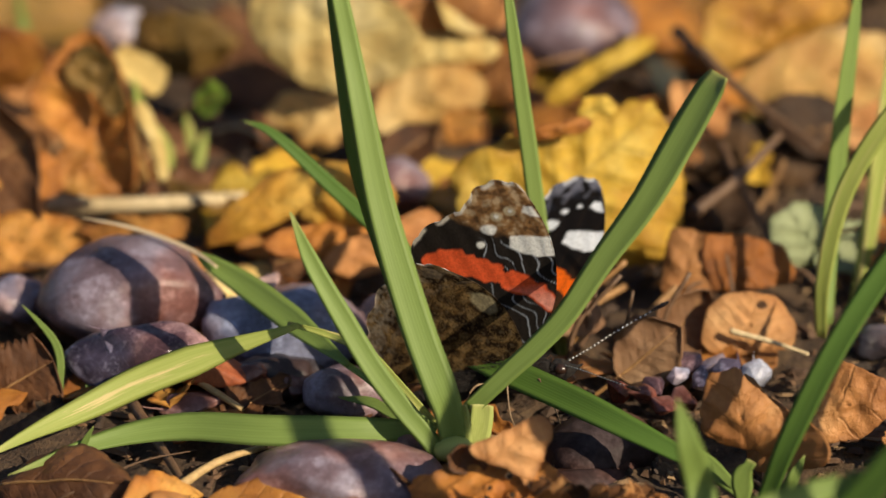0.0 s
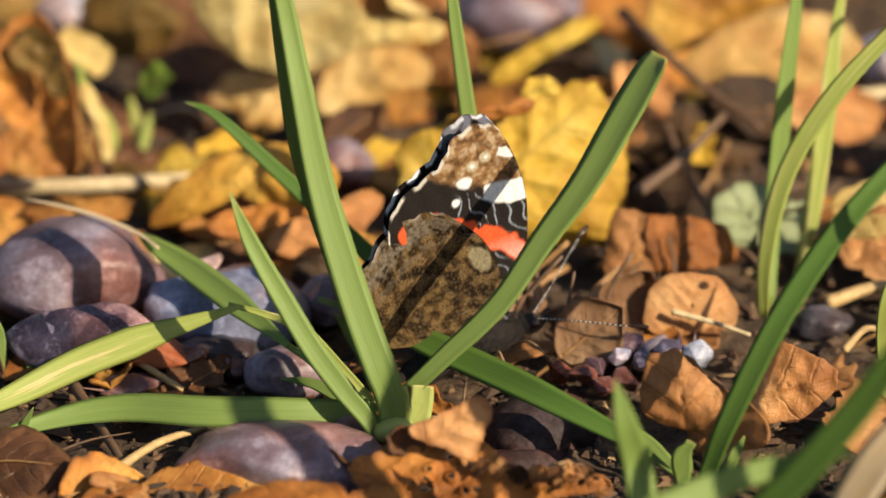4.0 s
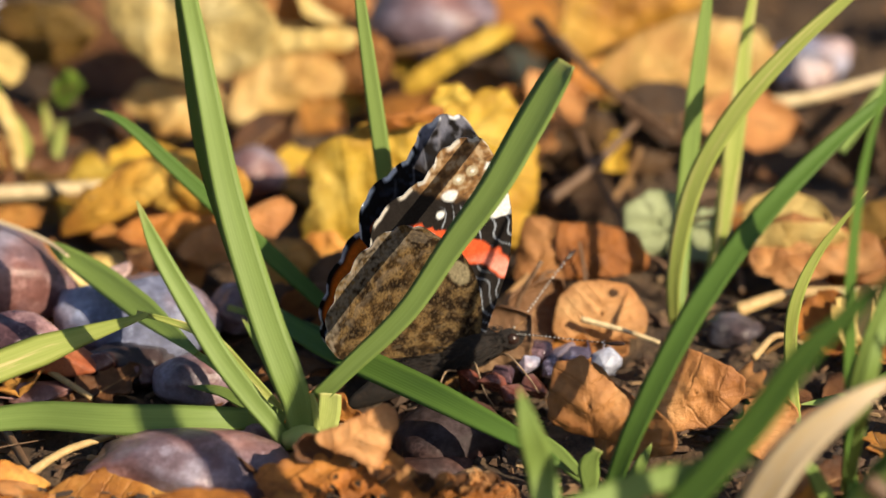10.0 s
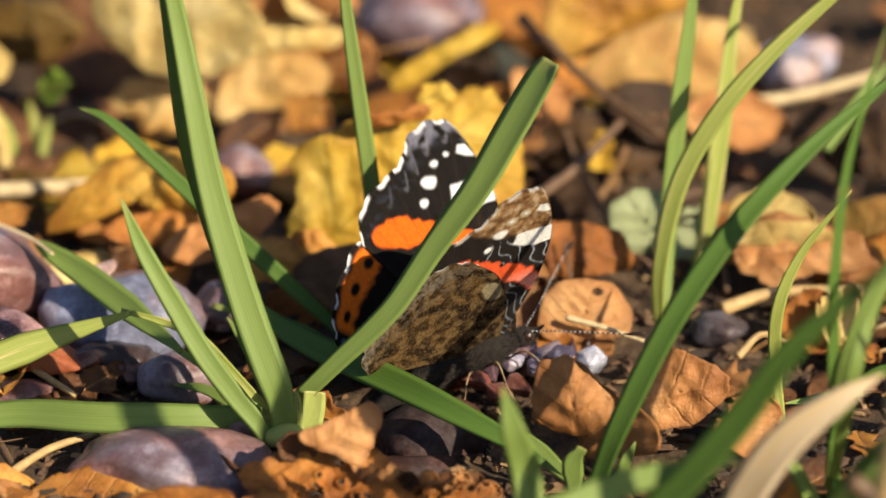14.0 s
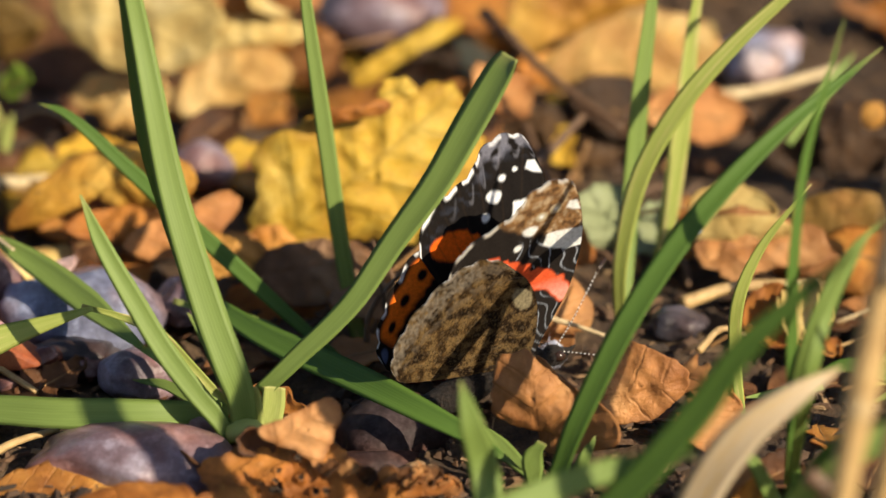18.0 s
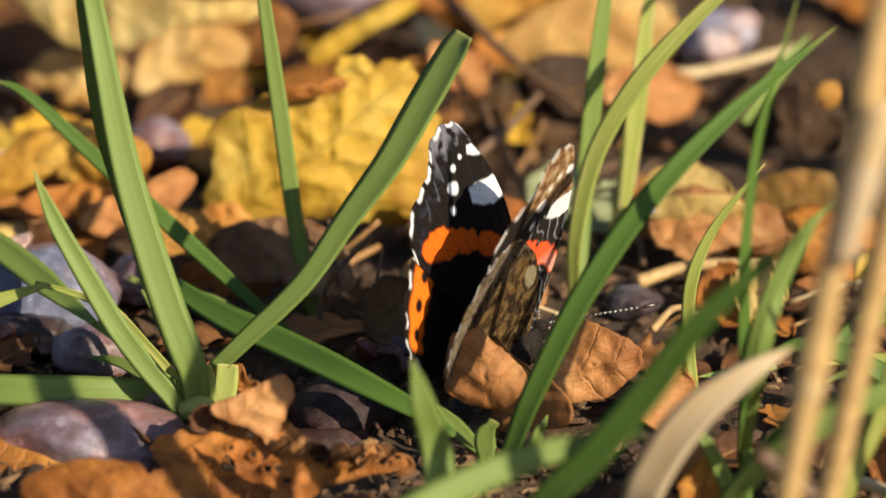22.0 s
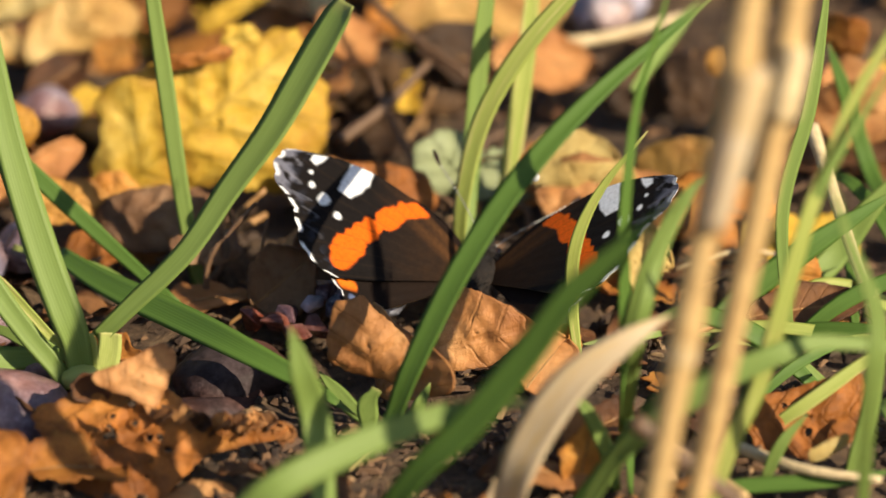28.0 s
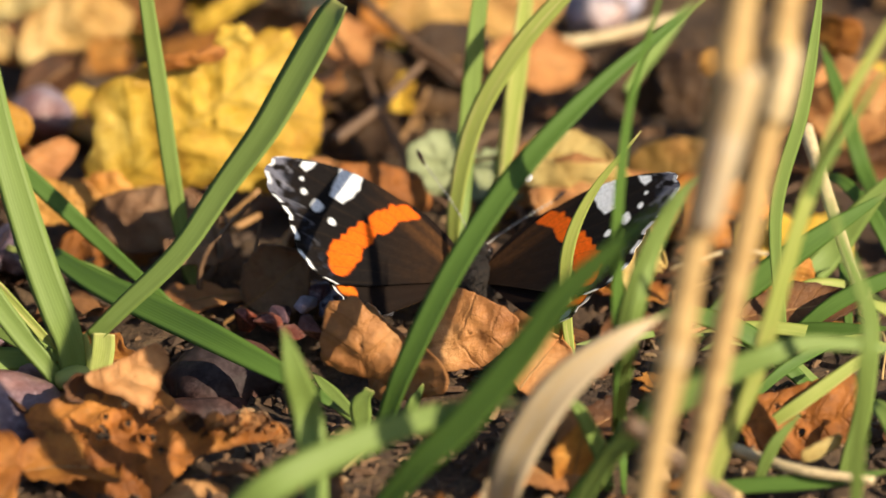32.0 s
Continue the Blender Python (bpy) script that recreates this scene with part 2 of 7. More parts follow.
# near-black leaf: the shade over parts of the litter is put into its colour
DARKLEAF = leaf_material("dark_shade_leaf", (0.025, 0.012, 0.006), (0.065, 0.033, 0.015), (0.15, 0.078, 0.03), spots=0.5)
OLIVE = leaf_material("olive_leaf", (0.12, 0.075, 0.015), (0.26, 0.15, 0.035), (0.44, 0.22, 0.06), spots=0.5)
GREEN = leaf_material("green_leaf", (0.24, 0.28, 0.13), (0.33, 0.37, 0.19), (0.42, 0.46, 0.27), spots=0.15, clear=0.25)
LIME = leaf_material("lime_leaf", (0.20, 0.30, 0.03), (0.30, 0.43, 0.05), (0.42, 0.55, 0.09), spots=0.1, clear=0.35)
GRASS = grass_material("grass", (0.175, 0.255, 0.055), (0.25, 0.345, 0.09), (0.50, 0.44, 0.16), 0.70)
GRASS_DRY = grass_material("drying_grass", (0.30, 0.37, 0.07), (0.44, 0.47, 0.13), (0.66, 0.54, 0.24), 0.56)
GRASS_DARK = grass_material("dark_grass", (0.085, 0.165, 0.026), (0.125, 0.225, 0.042), (0.40, 0.34, 0.12), 0.72)
SHEATH = grass_material("pale_sheath", (0.40, 0.47, 0.12), (0.55, 0.60, 0.20), (0.55, 0.48, 0.2), 0.8)
TANBLADE = grass_material("withered_grass", (0.62, 0.48, 0.30), (0.78, 0.64, 0.45), (0.66, 0.46, 0.2), 0.55)
PURPLE = stone_material("purple_stone", (0.075, 0.042, 0.040), (0.17, 0.115, 0.12), (0.30, 0.255, 0.28), 0.33)
BLUE = stone_material("blue_grey_stone", (0.09, 0.09, 0.125), (0.20, 0.205, 0.265), (0.40, 0.42, 0.50), 0.30)
# the hollow's shade is put into this stone's near-black colour and weak gloss
SHADE = stone_material("shade_dark_stone", (0.02, 0.014, 0.013), (0.042, 0.028, 0.025), (0.085, 0.06, 0.055), 0.5)
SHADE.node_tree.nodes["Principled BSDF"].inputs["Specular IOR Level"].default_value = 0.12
DARK = stone_material("dark_stone", (0.018, 0.016, 0.018), (0.04, 0.035, 0.038), (0.085, 0.078, 0.088), 0.4)
RUST = stone_material("rust_red_stone", (0.05, 0.018, 0.014), (0.13, 0.045, 0.028), (0.26, 0.14, 0.12), 0.24)
CORE = stone_material("rusty_core_stone", (0.09, 0.03, 0.012), (0.22, 0.075, 0.025), (0.34, 0.15, 0.06), 0.6)
GLASSY = stone_material("glassy_purple_stone", (0.03, 0.022, 0.034), (0.085, 0.065, 0.09), (0.34, 0.30, 0.36), 0.14)
WHITE = stone_material("white_stone", (0.16, 0.16, 0.18), (0.31, 0.31, 0.34), (0.55, 0.55, 0.58), 0.26)
STRAW = dry_material("straw", (0.36, 0.215, 0.08), (0.55, 0.375, 0.165))
PALE = dry_material("pale_straw", (0.46, 0.33, 0.17), (0.68, 0.54, 0.32))
BARK = dry_material("twig_bark", (0.06, 0.032, 0.018), (0.17, 0.095, 0.05))
STALK = dry_material("leaf_stalk", (0.20, 0.09, 0.03), (0.40, 0.22, 0.08))
SOIL = soil_material()


# ---- builders ----
def mesh_object(name, verts, faces, material, parent=None, smooth=True, label=""):
    me = bpy.data.meshes.new(name)
    me.from_pydata([tuple(float(c) * MM for c in v) for v in verts], [], faces)
    if smooth:
        me.polygons.foreach_set("use_smooth", [True] * len(me.polygons))
    me.materials.append(material)
    ob = new(name, me)
    if parent:
        ob.parent = parent
    if label:
        ob["label"] = label
    return ob


def put(ob, at):
    """Moves the mesh's own origin to at (mm), so that the object stands there."""
    at = Vector(at) * MM
    ob.data.transform(Matrix.Translation(-at))
    ob.location = at


def attribute(ob, name, values, kind="FLOAT"):
    a = ob.data.attributes.new(name, kind, "POINT")
    a.data.foreach_set("value" if kind == "FLOAT" else "vector" if kind == "FLOAT_VECTOR" else "color", np.asarray(values, np.float32).ravel())


def smooth_path(points, n):
    """Catmull-Rom line through the points: n+1 places."""
    p = [np.array(q, float) for q in points]
    p = [2 * p[0] - p[1], *p, 2 * p[-1] - p[-2]]
    out = []
    for k in range(n + 1):
        s = k / n * (len(p) - 3)
        i = min(int(s), len(p) - 4)
        u = s - i
        a, b, c, d = p[i:i + 4]
        out.append(0.5 * (2 * b + (c - a) * u + (2 * a - 5 * b + 4 * c - d) * u * u + (3 * b - 3 * c + d - a) * u ** 3))
    return np.array(out)


def unit(v):
    return v / max(np.linalg.norm(v), 1e-9)


def tube(name, points, radius, material, parent=None, n=16, sides=8, end=0.6, nodes=(), wobble=0.0, seed=0, label=""):
    """A round stalk; nodes: places along it (0 to 1) where it thickens."""
    c = smooth_path(points, n)
    rng = np.random.default_rng(seed)
    verts, faces, al = [], [], []
    ref = np.array((0.3, 0.2, 0.93))
    length = np.sum(np.linalg.norm(np.diff(c, axis=0), axis=1))
    for k in range(n + 1):
        t = unit(c[min(k + 1, n)] - c[max(k - 1, 0)])
        a = unit(np.cross(t, ref if abs(t @ ref) < 0.95 else (1, 0, 0)))
        b = np.cross(t, a)
        u = k / n
        r = radius * (1 + (end - 1) * u) * (1 + sum(0.45 * math.exp(-((u - q) / 0.02) ** 2) for q in nodes))
        for j in range(sides):
            f = 2 * math.pi * j / sides
            rr = r * (1 + wobble * rng.normal())
            verts.append(c[k] + rr * (math.cos(f) * a + math.sin(f) * b))
            al.append((math.cos(f), u * length / 10, length))
            if k < n:
                q = k * sides
                faces.append((q + j, q + (j + 1) % sides, q + sides + (j + 1) % sides, q + sides + j))
    faces += [tuple(range(sides))[::-1], tuple(n * sides + j for j in range(sides))]
    ob = mesh_object(name, verts, faces, material, parent, label=label)
    attribute(ob, "along", al, "FLOAT_VECTOR")
    return ob


def blade(tuft, points, width, material, face=(0, -1, 0.25), keel=0.16, twist=0.0, blunt=0.0, root=0.55, n=26, label="", shape=None):
    """A grass blade: a creased ribbon that tapers to its tip, or is as wide as shape says from root to tip. tuft: the thing it grows from."""
    c = smooth_path(points, n)
    face = unit(np.array(face, float))
    ring = 8
    verts, faces, al = [], [], []
    length = np.sum(np.linalg.norm(np.diff(c, axis=0), axis=1))
    for k in range(n + 1):
        u = k / n
        t = unit(c[min(k + 1, n)] - c[max(k - 1, 0)])
        s = unit(np.cross(t, face))
        up = np.cross(s, t)
        a = twist * u
        s, up = s * math.cos(a) + up * math.sin(a), up * math.cos(a) - s * math.sin(a)
        w = 0.5 * width * (root + (1 - root) * min(1, u / 0.3)) * max(blunt, (1 - max(0, (u - 0.45) / 0.55) ** 1.7)) + 0.05
        if shape:
            w = 0.5 * width * float(np.interp(u, np.linspace(0, 1, len(shape)), shape))
        th = 0.10 + 0.16 * (1 - u)
        wave = 0.05 * math.sin(9 * u + length)
        for x in (-1, -0.6, -0.2, 0.2, 0.6, 1):
            verts.append(c[k] + s * w * (x + wave) + up * (keel * w * 1.3 * (x * x - 0.5) + 0.03 * w * math.sin(5 * u + 2 * x)))
            al.append((x + length * 0.37, u * 0.999, length))
        for x in (0.45, -0.45):
            verts.append(c[k] + s * w * (x + wave) + up * (keel * w * 1.3 * (x * x - 0.5) - th))
            al.append((x + length * 0.37, u * 0.999, length))
        if k < n:
            q = k * ring
            for j in range(ring):
                faces.append((q + j, q + (j + 1) % ring, q + ring + (j + 1) % ring, q + ring + j))
    faces += [tuple(range(ring))[::-1], tuple(n * ring + j for j in range(ring))]
    ob = mesh_object("blade", verts, faces, material, tuft, label=label)
    attribute(ob, "along", al, "FLOAT_VECTOR")
    if tuft:
        ob.matrix_parent_inverse = Matrix.Translation(-tuft.location)
    return ob


def tuft_at(at, label, name="grass_tuft", category="grass", group="grass tufts"):
    e = new(name)
    e.location = Vector(at) * MM
    e.empty_display_size = 0.01
    return tagged(e, label, category, group)


def half_width(kind, a):
    if kind == "oval":
        return math.sin(math.pi * a ** 0.85) ** 0.75
    if kind == "heart":
        return min(1, (a / 0.16) ** 0.6) * max(0, 1 - ((a - 0.2) / 0.8) ** 2 if a > 0.2 else 1) ** 0.75
    if kind == "lobed":
        return math.sin(math.pi * a ** 0.8) ** 0.6 * (0.78 + 0.26 * math.cos(2 * math.pi * 3 * a + 0.6))
    if kind == "narrow":
        return math.sin(math.pi * a ** 0.9) ** 1.1
    return min(1, a / 0.08) ** 0.5 * min(1, (1 - a) / 0.1) ** 0.5     # "torn": a piece with ragged ends


def leaf(base, tip, width, face, material, label, kind="oval", curl=0.0, arch=0.0, fold=0.0, crumple=0.6, saw=0.05, stalk=6.0, roll=0.0,
         holes=0, seed=0, name="fallen_leaf", group="fallen leaves", category="leaf", na=30, nb=18):
    """A fallen leaf from its stalk end to its tip. curl lifts the sides, arch the middle, fold creases it along the midrib, roll coils one side."""
    base, tip = np.array(base, float), np.array(tip, float)
    rng = np.random.default_rng(seed + 7)
    off = rng.uniform(-50, 50, 3)
    d = tip - base
    length = np.linalg.norm(d)
    d /= length
    face = np.array(face, float)
    s = unit(np.cross(d, face))
    up = np.cross(s, d)
    w = width / 2
    verts, faces, plan = [], [], []
    mid = []
    ragged = 2.2 if kind == "torn" else 1.0

    def place(a, b):
        h = half_width(kind, min(max(a, 0.001), 0.999))
        sd = 3.0 * np.sign(b)
        tooth = noise.noise(Vector((a * 26 + off[1], sd, off[0]))) + 0.6 * noise.noise(Vector((a * 55 + off[1], sd, off[2])))
        edge = 1 + 1.6 * saw * ragged * tooth * abs(b) ** 3
        edge += (0.16 * noise.noise(Vector((a * 3 + off[0], sd, off[1]))) + 0.12 * noise.noise(Vector((a * 8 + off[0], sd, off[1])))) * ragged * abs(b)
        x = b * w * h * edge
        z = curl * w * (b * b) + fold * abs(x) + arch * length * math.sin(math.pi * a)
        z += 0.20 * w * b * b * noise.noise(Vector((a * 4.5 + off[2], sd, off[0])))
        if roll:
            r = max(0.0, b * np.sign(roll)) ** 2 * abs(roll)
            z += w * 0.9 * math.sin(min(r, 3.0)) * 0.8
            x *= 1 - 0.35 * min(r, 2.0)
        p = base + d * (a * length) + s * x
        q = Vector((p[0] * 0.09 + off[0], p[1] * 0.09 + off[1], p[2] * 0.09 + off[2]))
        z += crumple * (1.5 * noise.noise(q) + 0.7 * noise.noise(q * 2.7) + 0.3 * noise.noise(q * 6.1))
        return p + up * z

    hole_at = [(rng.uniform(0.2, 0.85), rng.uniform(-0.7, 0.7), rng.uniform(0.02, 0.05)) for _ in range(holes)]
    for i in range(na + 1):
        a = i / na
        for j in range(nb + 1):
            b = 2 * j / nb - 1
            ph = (a * 8.0 - abs(b) * 1.4) % 1
            v = max(0.0, 1 - abs(ph - 0.5) / 0.13) * (1 - 0.5 * abs(b)) + (1.0 if abs(b) < 0.06 else 0)
            p = place(a, b)
            verts.append(p - up * 0.22 * min(v, 1))
            plan.append((a * 8, b * w * 8 / length, abs(b)))
        mid.append(place(a, 0.0))
    for i in range(na):
        for j in range(nb):
            a, b = (i + 0.5) / na, 2 * (j + 0.5) / nb - 1
            if any(((a - h[0]) * length) ** 2 + ((b - h[1]) * w) ** 2 < (h[2] * length) ** 2 for h in hole_at):
                continue
            q = i * (nb + 1) + j
            faces.append((q, q + 1, q + nb + 2, q + nb + 1))
    ob = mesh_object(name, verts, faces, material)
    attribute(ob, "plan", plan, "FLOAT_VECTOR")
    put(ob, base)
    so = ob.modifiers.new("thickness", "SOLIDIFY")
    so.thickness, so.offset = 0.00022, 0.0
    tagged(ob, label, category, group)
    keep = Matrix.Translation(-ob.location)
    rib = tube("midrib", [m - up * 0.05 for m in mid[1::5]], 0.028 * w + 0.08, STALK if material not in (YELLOW, CREAM, GREEN) else material, ob, 14, 6, 0.25)
    rib.matrix_parent_inverse = keep
    if stalk:
        droop = np.array((rng.normal() * 1.0, rng.normal() * 1.0, -0.4 * stalk * 0.3))
        st = tube("stalk", [mid[1], base - d * stalk * 0.5 + droop * 0.3, base - d * stalk + droop], 0.03 * w + 0.12, STALK, ob, 10, 6, 1.2)
        st.matrix_parent_inverse = keep
    return ob


def panel(corners, material, label, parent=None, bulge=0.0, crumple=0.8, rag=0.06, rnd=0.35, holes=0, seed=0, name="fallen_leaf", group="fallen leaves", category="leaf", na=26, nb=22, lines=6.0, roll=0.0):
    """A leaf blade, or a lobe of one, stretched between four corners (top two, then bottom two, going round), with worn edges and a rounded outline."""
    c = [np.array(p, float) for p in corners]
    mid = sum(c) / 4
    c = [mid + (p - mid) * 1.13 for p in c]
    rnd = min(1.0, rnd + 0.4)
    rng = np.random.default_rng(seed + 31)
    off = rng.uniform(-50, 50, 3)
    up = unit(np.cross(c[1] - c[0], c[3] - c[0]))
    if up[1] > 0.0:
        up = -up
    size = 0.25 * sum(np.linalg.norm(c[k] - c[(k + 1) % 4]) for k in range(4))
    mid = sum(c) / 4

    def place(a, b):
        u, v = 2 * a - 1, 2 * b - 1
        ru, rv = u * math.sqrt(1 - rnd * v * v * 0.5), v * math.sqrt(1 - rnd * u * u * 0.5)
        x, y = (ru + 1) / 2, (rv + 1) / 2
        p = (c[0] * (1 - x) + c[1] * x) * (1 - y) + (c[3] * (1 - x) + c[2] * x) * y
        e = max(abs(u), abs(v))
        ang = math.atan2(v, u)
        q = Vector((2.2 * math.cos(ang) + off[0], 2.2 * math.sin(ang) + off[1], off[2]))
        k = 1 + rag * e ** 3 * (1.5 * noise.noise(q) + 1.0 * noise.noise(q * 3.3) + 0.9 * noise.noise(q * 8) + 0.5 * noise.noise(q * 17))
        p = mid + (p - mid) * k
        s = Vector((p[0] * 0.11 + off[0], p[1] * 0.11 + off[1], p[2] * 0.11 + off[2]))
        z = bulge * size * (1 - 0.5 * (u * u + v * v)) + 0.7 * crumple * (1.6 * noise.noise(s) + 0.8 * noise.noise(s * 2.6) + 0.45 * noise.noise(s * 6))
        z += roll * size * max(0.0, u if roll > 0 else -u) ** 4
        return p + up * z

    spots = [(rng.uniform(0.1, 0.9), rng.uniform(0.1, 0.9), rng.uniform(0.015, 0.045)) for _ in range(holes)]
    verts, faces, plan = [], [], []
    for i in range(na + 1):
        for j in range(nb + 1):
            a, b = i / na, j / nb
            ph = (b * lines - abs(a - 0.45) * lines * 0.55) % 1
            v = max(0.0, 1 - abs(ph - 0.5) / 0.12) * 0.8 + max(0.0, 1 - abs(a - 0.45) / 0.035)
            verts.append(place(a, b) - up * 0.09 * min(v, 1))
            plan.append((b * lines, (a - 0.45) * lines, max(abs(2 * a - 1), abs(2 * b - 1))))
    for i in range(na):
        for j in range(nb):
            a, b = (i + 0.5) / na, (j + 0.5) / nb
            if any((a - h[0]) ** 2 + (b - h[1]) ** 2 < h[2] ** 2 for h in spots):
                continue
            q = i * (nb + 1) + j
            faces.append((q, q + 1, q + nb + 2, q + nb + 1))
    ob = mesh_object("lobe" if parent else name, verts, faces, material, parent)
    attribute(ob, "plan", plan, "FLOAT_VECTOR")
    so = ob.modifiers.new("thickness", "SOLIDIFY")
    so.thickness, so.offset = 0.00022, 0.0
    if parent:
        ob.matrix_parent_inverse = Matrix.Translation(-parent.location)
        if label:
            ob["label"] = label
        return ob
    put(ob, min(c, key=lambda p: p[2]))
    tagged(ob, label, category, group)
    ribs = [place(0.45, k / 26) - up * 0.12 for k in range(1, 26)]
    rib = tube("midrib", ribs, 0.006 * size + 0.12, STALK if material not in (YELLOW, CREAM, GREEN) else material, ob, 40, 6, 0.4)
    rib.matrix_parent_inverse = Matrix.Translation(-ob.location)
    return ob


def shaped(at, lean, turn, radii, rib, material, label="", parent=None, bulge=0.1, crumple=0.8, rag=0.05, fold=0.0, bend=0.0, gap=3.0, holes=0, res=(16, 60), seed=0,
           name="fallen_leaf", group="fallen leaves", category="leaf"):
    """A leaf, or a lobe of one, by its reach (mm) in even steps of angle round its middle, in a plane that leans back by lean and is turned round z.
    rib: the angles of its stalk end and its tip; gap: from side vein to side vein; fold creases it along the midrib, bend curls its ends."""
    c = np.array(at, float)
    f = radians(turn)
    ax = np.array((math.cos(f), math.sin(f), 0.0))
    up = unit(np.array((-math.sin(f) * lean, math.cos(f) * lean, 1.0)))
    out = np.cross(ax, up)
    rng = np.random.default_rng(seed + 77)
    off = rng.uniform(-50, 50, 3)
    count = len(radii)
    size = sum(radii) / count

    def reach(ang):
        u = (ang / (2 * math.pi) * count) % count
        i = int(u)
        u -= i
        p = [radii[(i + k - 1) % count] for k in range(4)]
        r = 0.5 * (2 * p[1] + (p[2] - p[0]) * u + (2 * p[0] - 5 * p[1] + 4 * p[2] - p[3]) * u * u + (3 * p[1] - 3 * p[2] + p[3] - p[0]) * u ** 3)
        q = Vector((math.cos(ang), math.sin(ang), 0)) * r * 0.16 + Vector(off)
        return r * (1 + rag * (1.1 * noise.noise(q) + 0.9 * noise.noise(q * 3.1) + 0.8 * noise.noise(q * 8) + 0.6 * noise.noise(q * 18)))

    ends = [np.array((math.cos(radians(a)), math.sin(radians(a)))) * reach(radians(a)) for a in rib]
    along = unit(ends[1] - ends[0])
    side = np.array((-along[1], along[0]))

    def place(p, rho):
        d = p - ends[0]
        u, v = float(d @ along), float(d @ side)
        v += 0.05 * size * math.sin(u / size * 1.3 + off[0])
        q = Vector((p[0] * 0.10 + off[0], p[1] * 0.10 + off[1], off[2]))
        z = bulge * size * (1 - rho * rho) + fold * abs(v) - bend * size * ((u / max(np.linalg.norm(ends[1] - ends[0]), 1)) * 2 - 1) ** 2
        z += crumple * (1.5 * noise.noise(q) + 0.8 * noise.noise(q * 2.6) + 0.35 * noise.noise(q * 6)) + 0.6 * crumple * rho ** 3 * noise.noise(q * 3.3 + Vector((9, 3, 1)))
        z += 0.05 * gap * math.cos(2 * math.pi * (u - 0.7 * abs(v)) / gap) * (1 - rho ** 4)
        return c + ax * p[0] + up * p[1] + out * z, (u / gap + 0.5, v / gap, rho)

    nr, na = res
    spots = [(rng.uniform(-0.6, 0.6) * size, rng.uniform(-0.6, 0.6) * size, rng.uniform(0.2, 0.5)) for _ in range(holes)]
    verts, plan, faces, flat = [], [], [], []
    for i in range(nr + 1):
        for j in range(na):
            a = 2 * math.pi * j / na
            rho = (i / nr) ** 0.8
            p = np.array((math.cos(a), math.sin(a))) * reach(a) * rho
            v, w = place(p, rho)
            for hx, hy, hr in spots:
                g = math.hypot(p[0] - hx, p[1] - hy)
                v = v + out * 0.4 * math.exp(-((g - hr) / 0.3) ** 2)
            verts.append(v)
            plan.append(w)
            flat.append(p)
    for i in range(nr):
        for j in range(na):
            q = (i * na + j, i * na + (j + 1) % na, (i + 1) * na + (j + 1) % na, (i + 1) * na + j)
            m = sum(flat[k] for k in q) / 4
            if any((m[0] - hx) ** 2 + (m[1] - hy) ** 2 < hr * hr for hx, hy, hr in spots):
                continue
            faces.append(q if i else (q[0], q[2], q[3]))
    ob = mesh_object("lobe" if parent else name, verts, faces, material, parent)
    attribute(ob, "plan", plan, "FLOAT_VECTOR")
    so = ob.modifiers.new("thickness", "SOLIDIFY")
    so.thickness, so.offset = 0.00022, 0.0
    if parent:
        ob.matrix_parent_inverse = Matrix.Translation(-parent.location)
        if label:
            ob["label"] = label
        return ob
    put(ob, min(verts, key=lambda p: p[2]))
    tagged(ob, label, category, group)
    line = [place(ends[0] + (ends[1] - ends[0]) * k / 24, abs(k / 12 - 1))[0] - out * 0.12 for k in range(1, 24)]
    r = tube("midrib", line, 0.012 * size + 0.14, STALK if material not in (YELLOW, CREAM, GREEN) else material, ob, 40, 6, 0.35)
    r.matrix_parent_inverse = Matrix.Translation(-ob.location)
    return ob


def pebble(at, size, material, label, turn=0.0, seed=0, rough=0.10, flat=0, tilt=(0.0, 0.0), name="pebble", group="pebbles", category="stone"):
    """A worn stone: a lumpy ellipsoid of the given sizes; flat: how many broken facets it has."""
    bm = bmesh.new()
    bmesh.ops.create_icosphere(bm, subdivisions=4, radius=1)
    rng = np.random.default_rng(seed + 3)
    off = Vector(rng.uniform(-9, 9, 3))
    cuts = [(Vector(unit(rng.normal(size=3))), rng.uniform(0.62, 0.85) if flat < 9 else rng.uniform(0.5, 0.8)) for _ in range(flat)]
    for v in bm.verts:
        p = v.co.copy()
        for nrm, lim in cuts:
            e = p.dot(nrm)
            if e > lim:
                p -= nrm * (e - lim) * 0.92
        p *= 1 + rough * (1.2 * noise.noise(p * 1.3 + off) + 0.5 * noise.noise(p * 3.1 + off) + 0.12 * noise.noise(p * 9 + off))
        v.co = Vector((p.x * size[0], p.y * size[1], p.z * size[2])) * 0.5 * MM
    for f in bm.faces:
        f.smooth = flat < 9
    me = bpy.data.meshes.new(name)
    bm.to_mesh(me)
    bm.free()
    me.materials.append(material)
    ob = new(name, me)
    ob.matrix_basis = pose(at[0] * MM, at[1] * MM, at[2] * MM, tilt[0], tilt[1], turn)
    return tagged(ob, label, category, group)


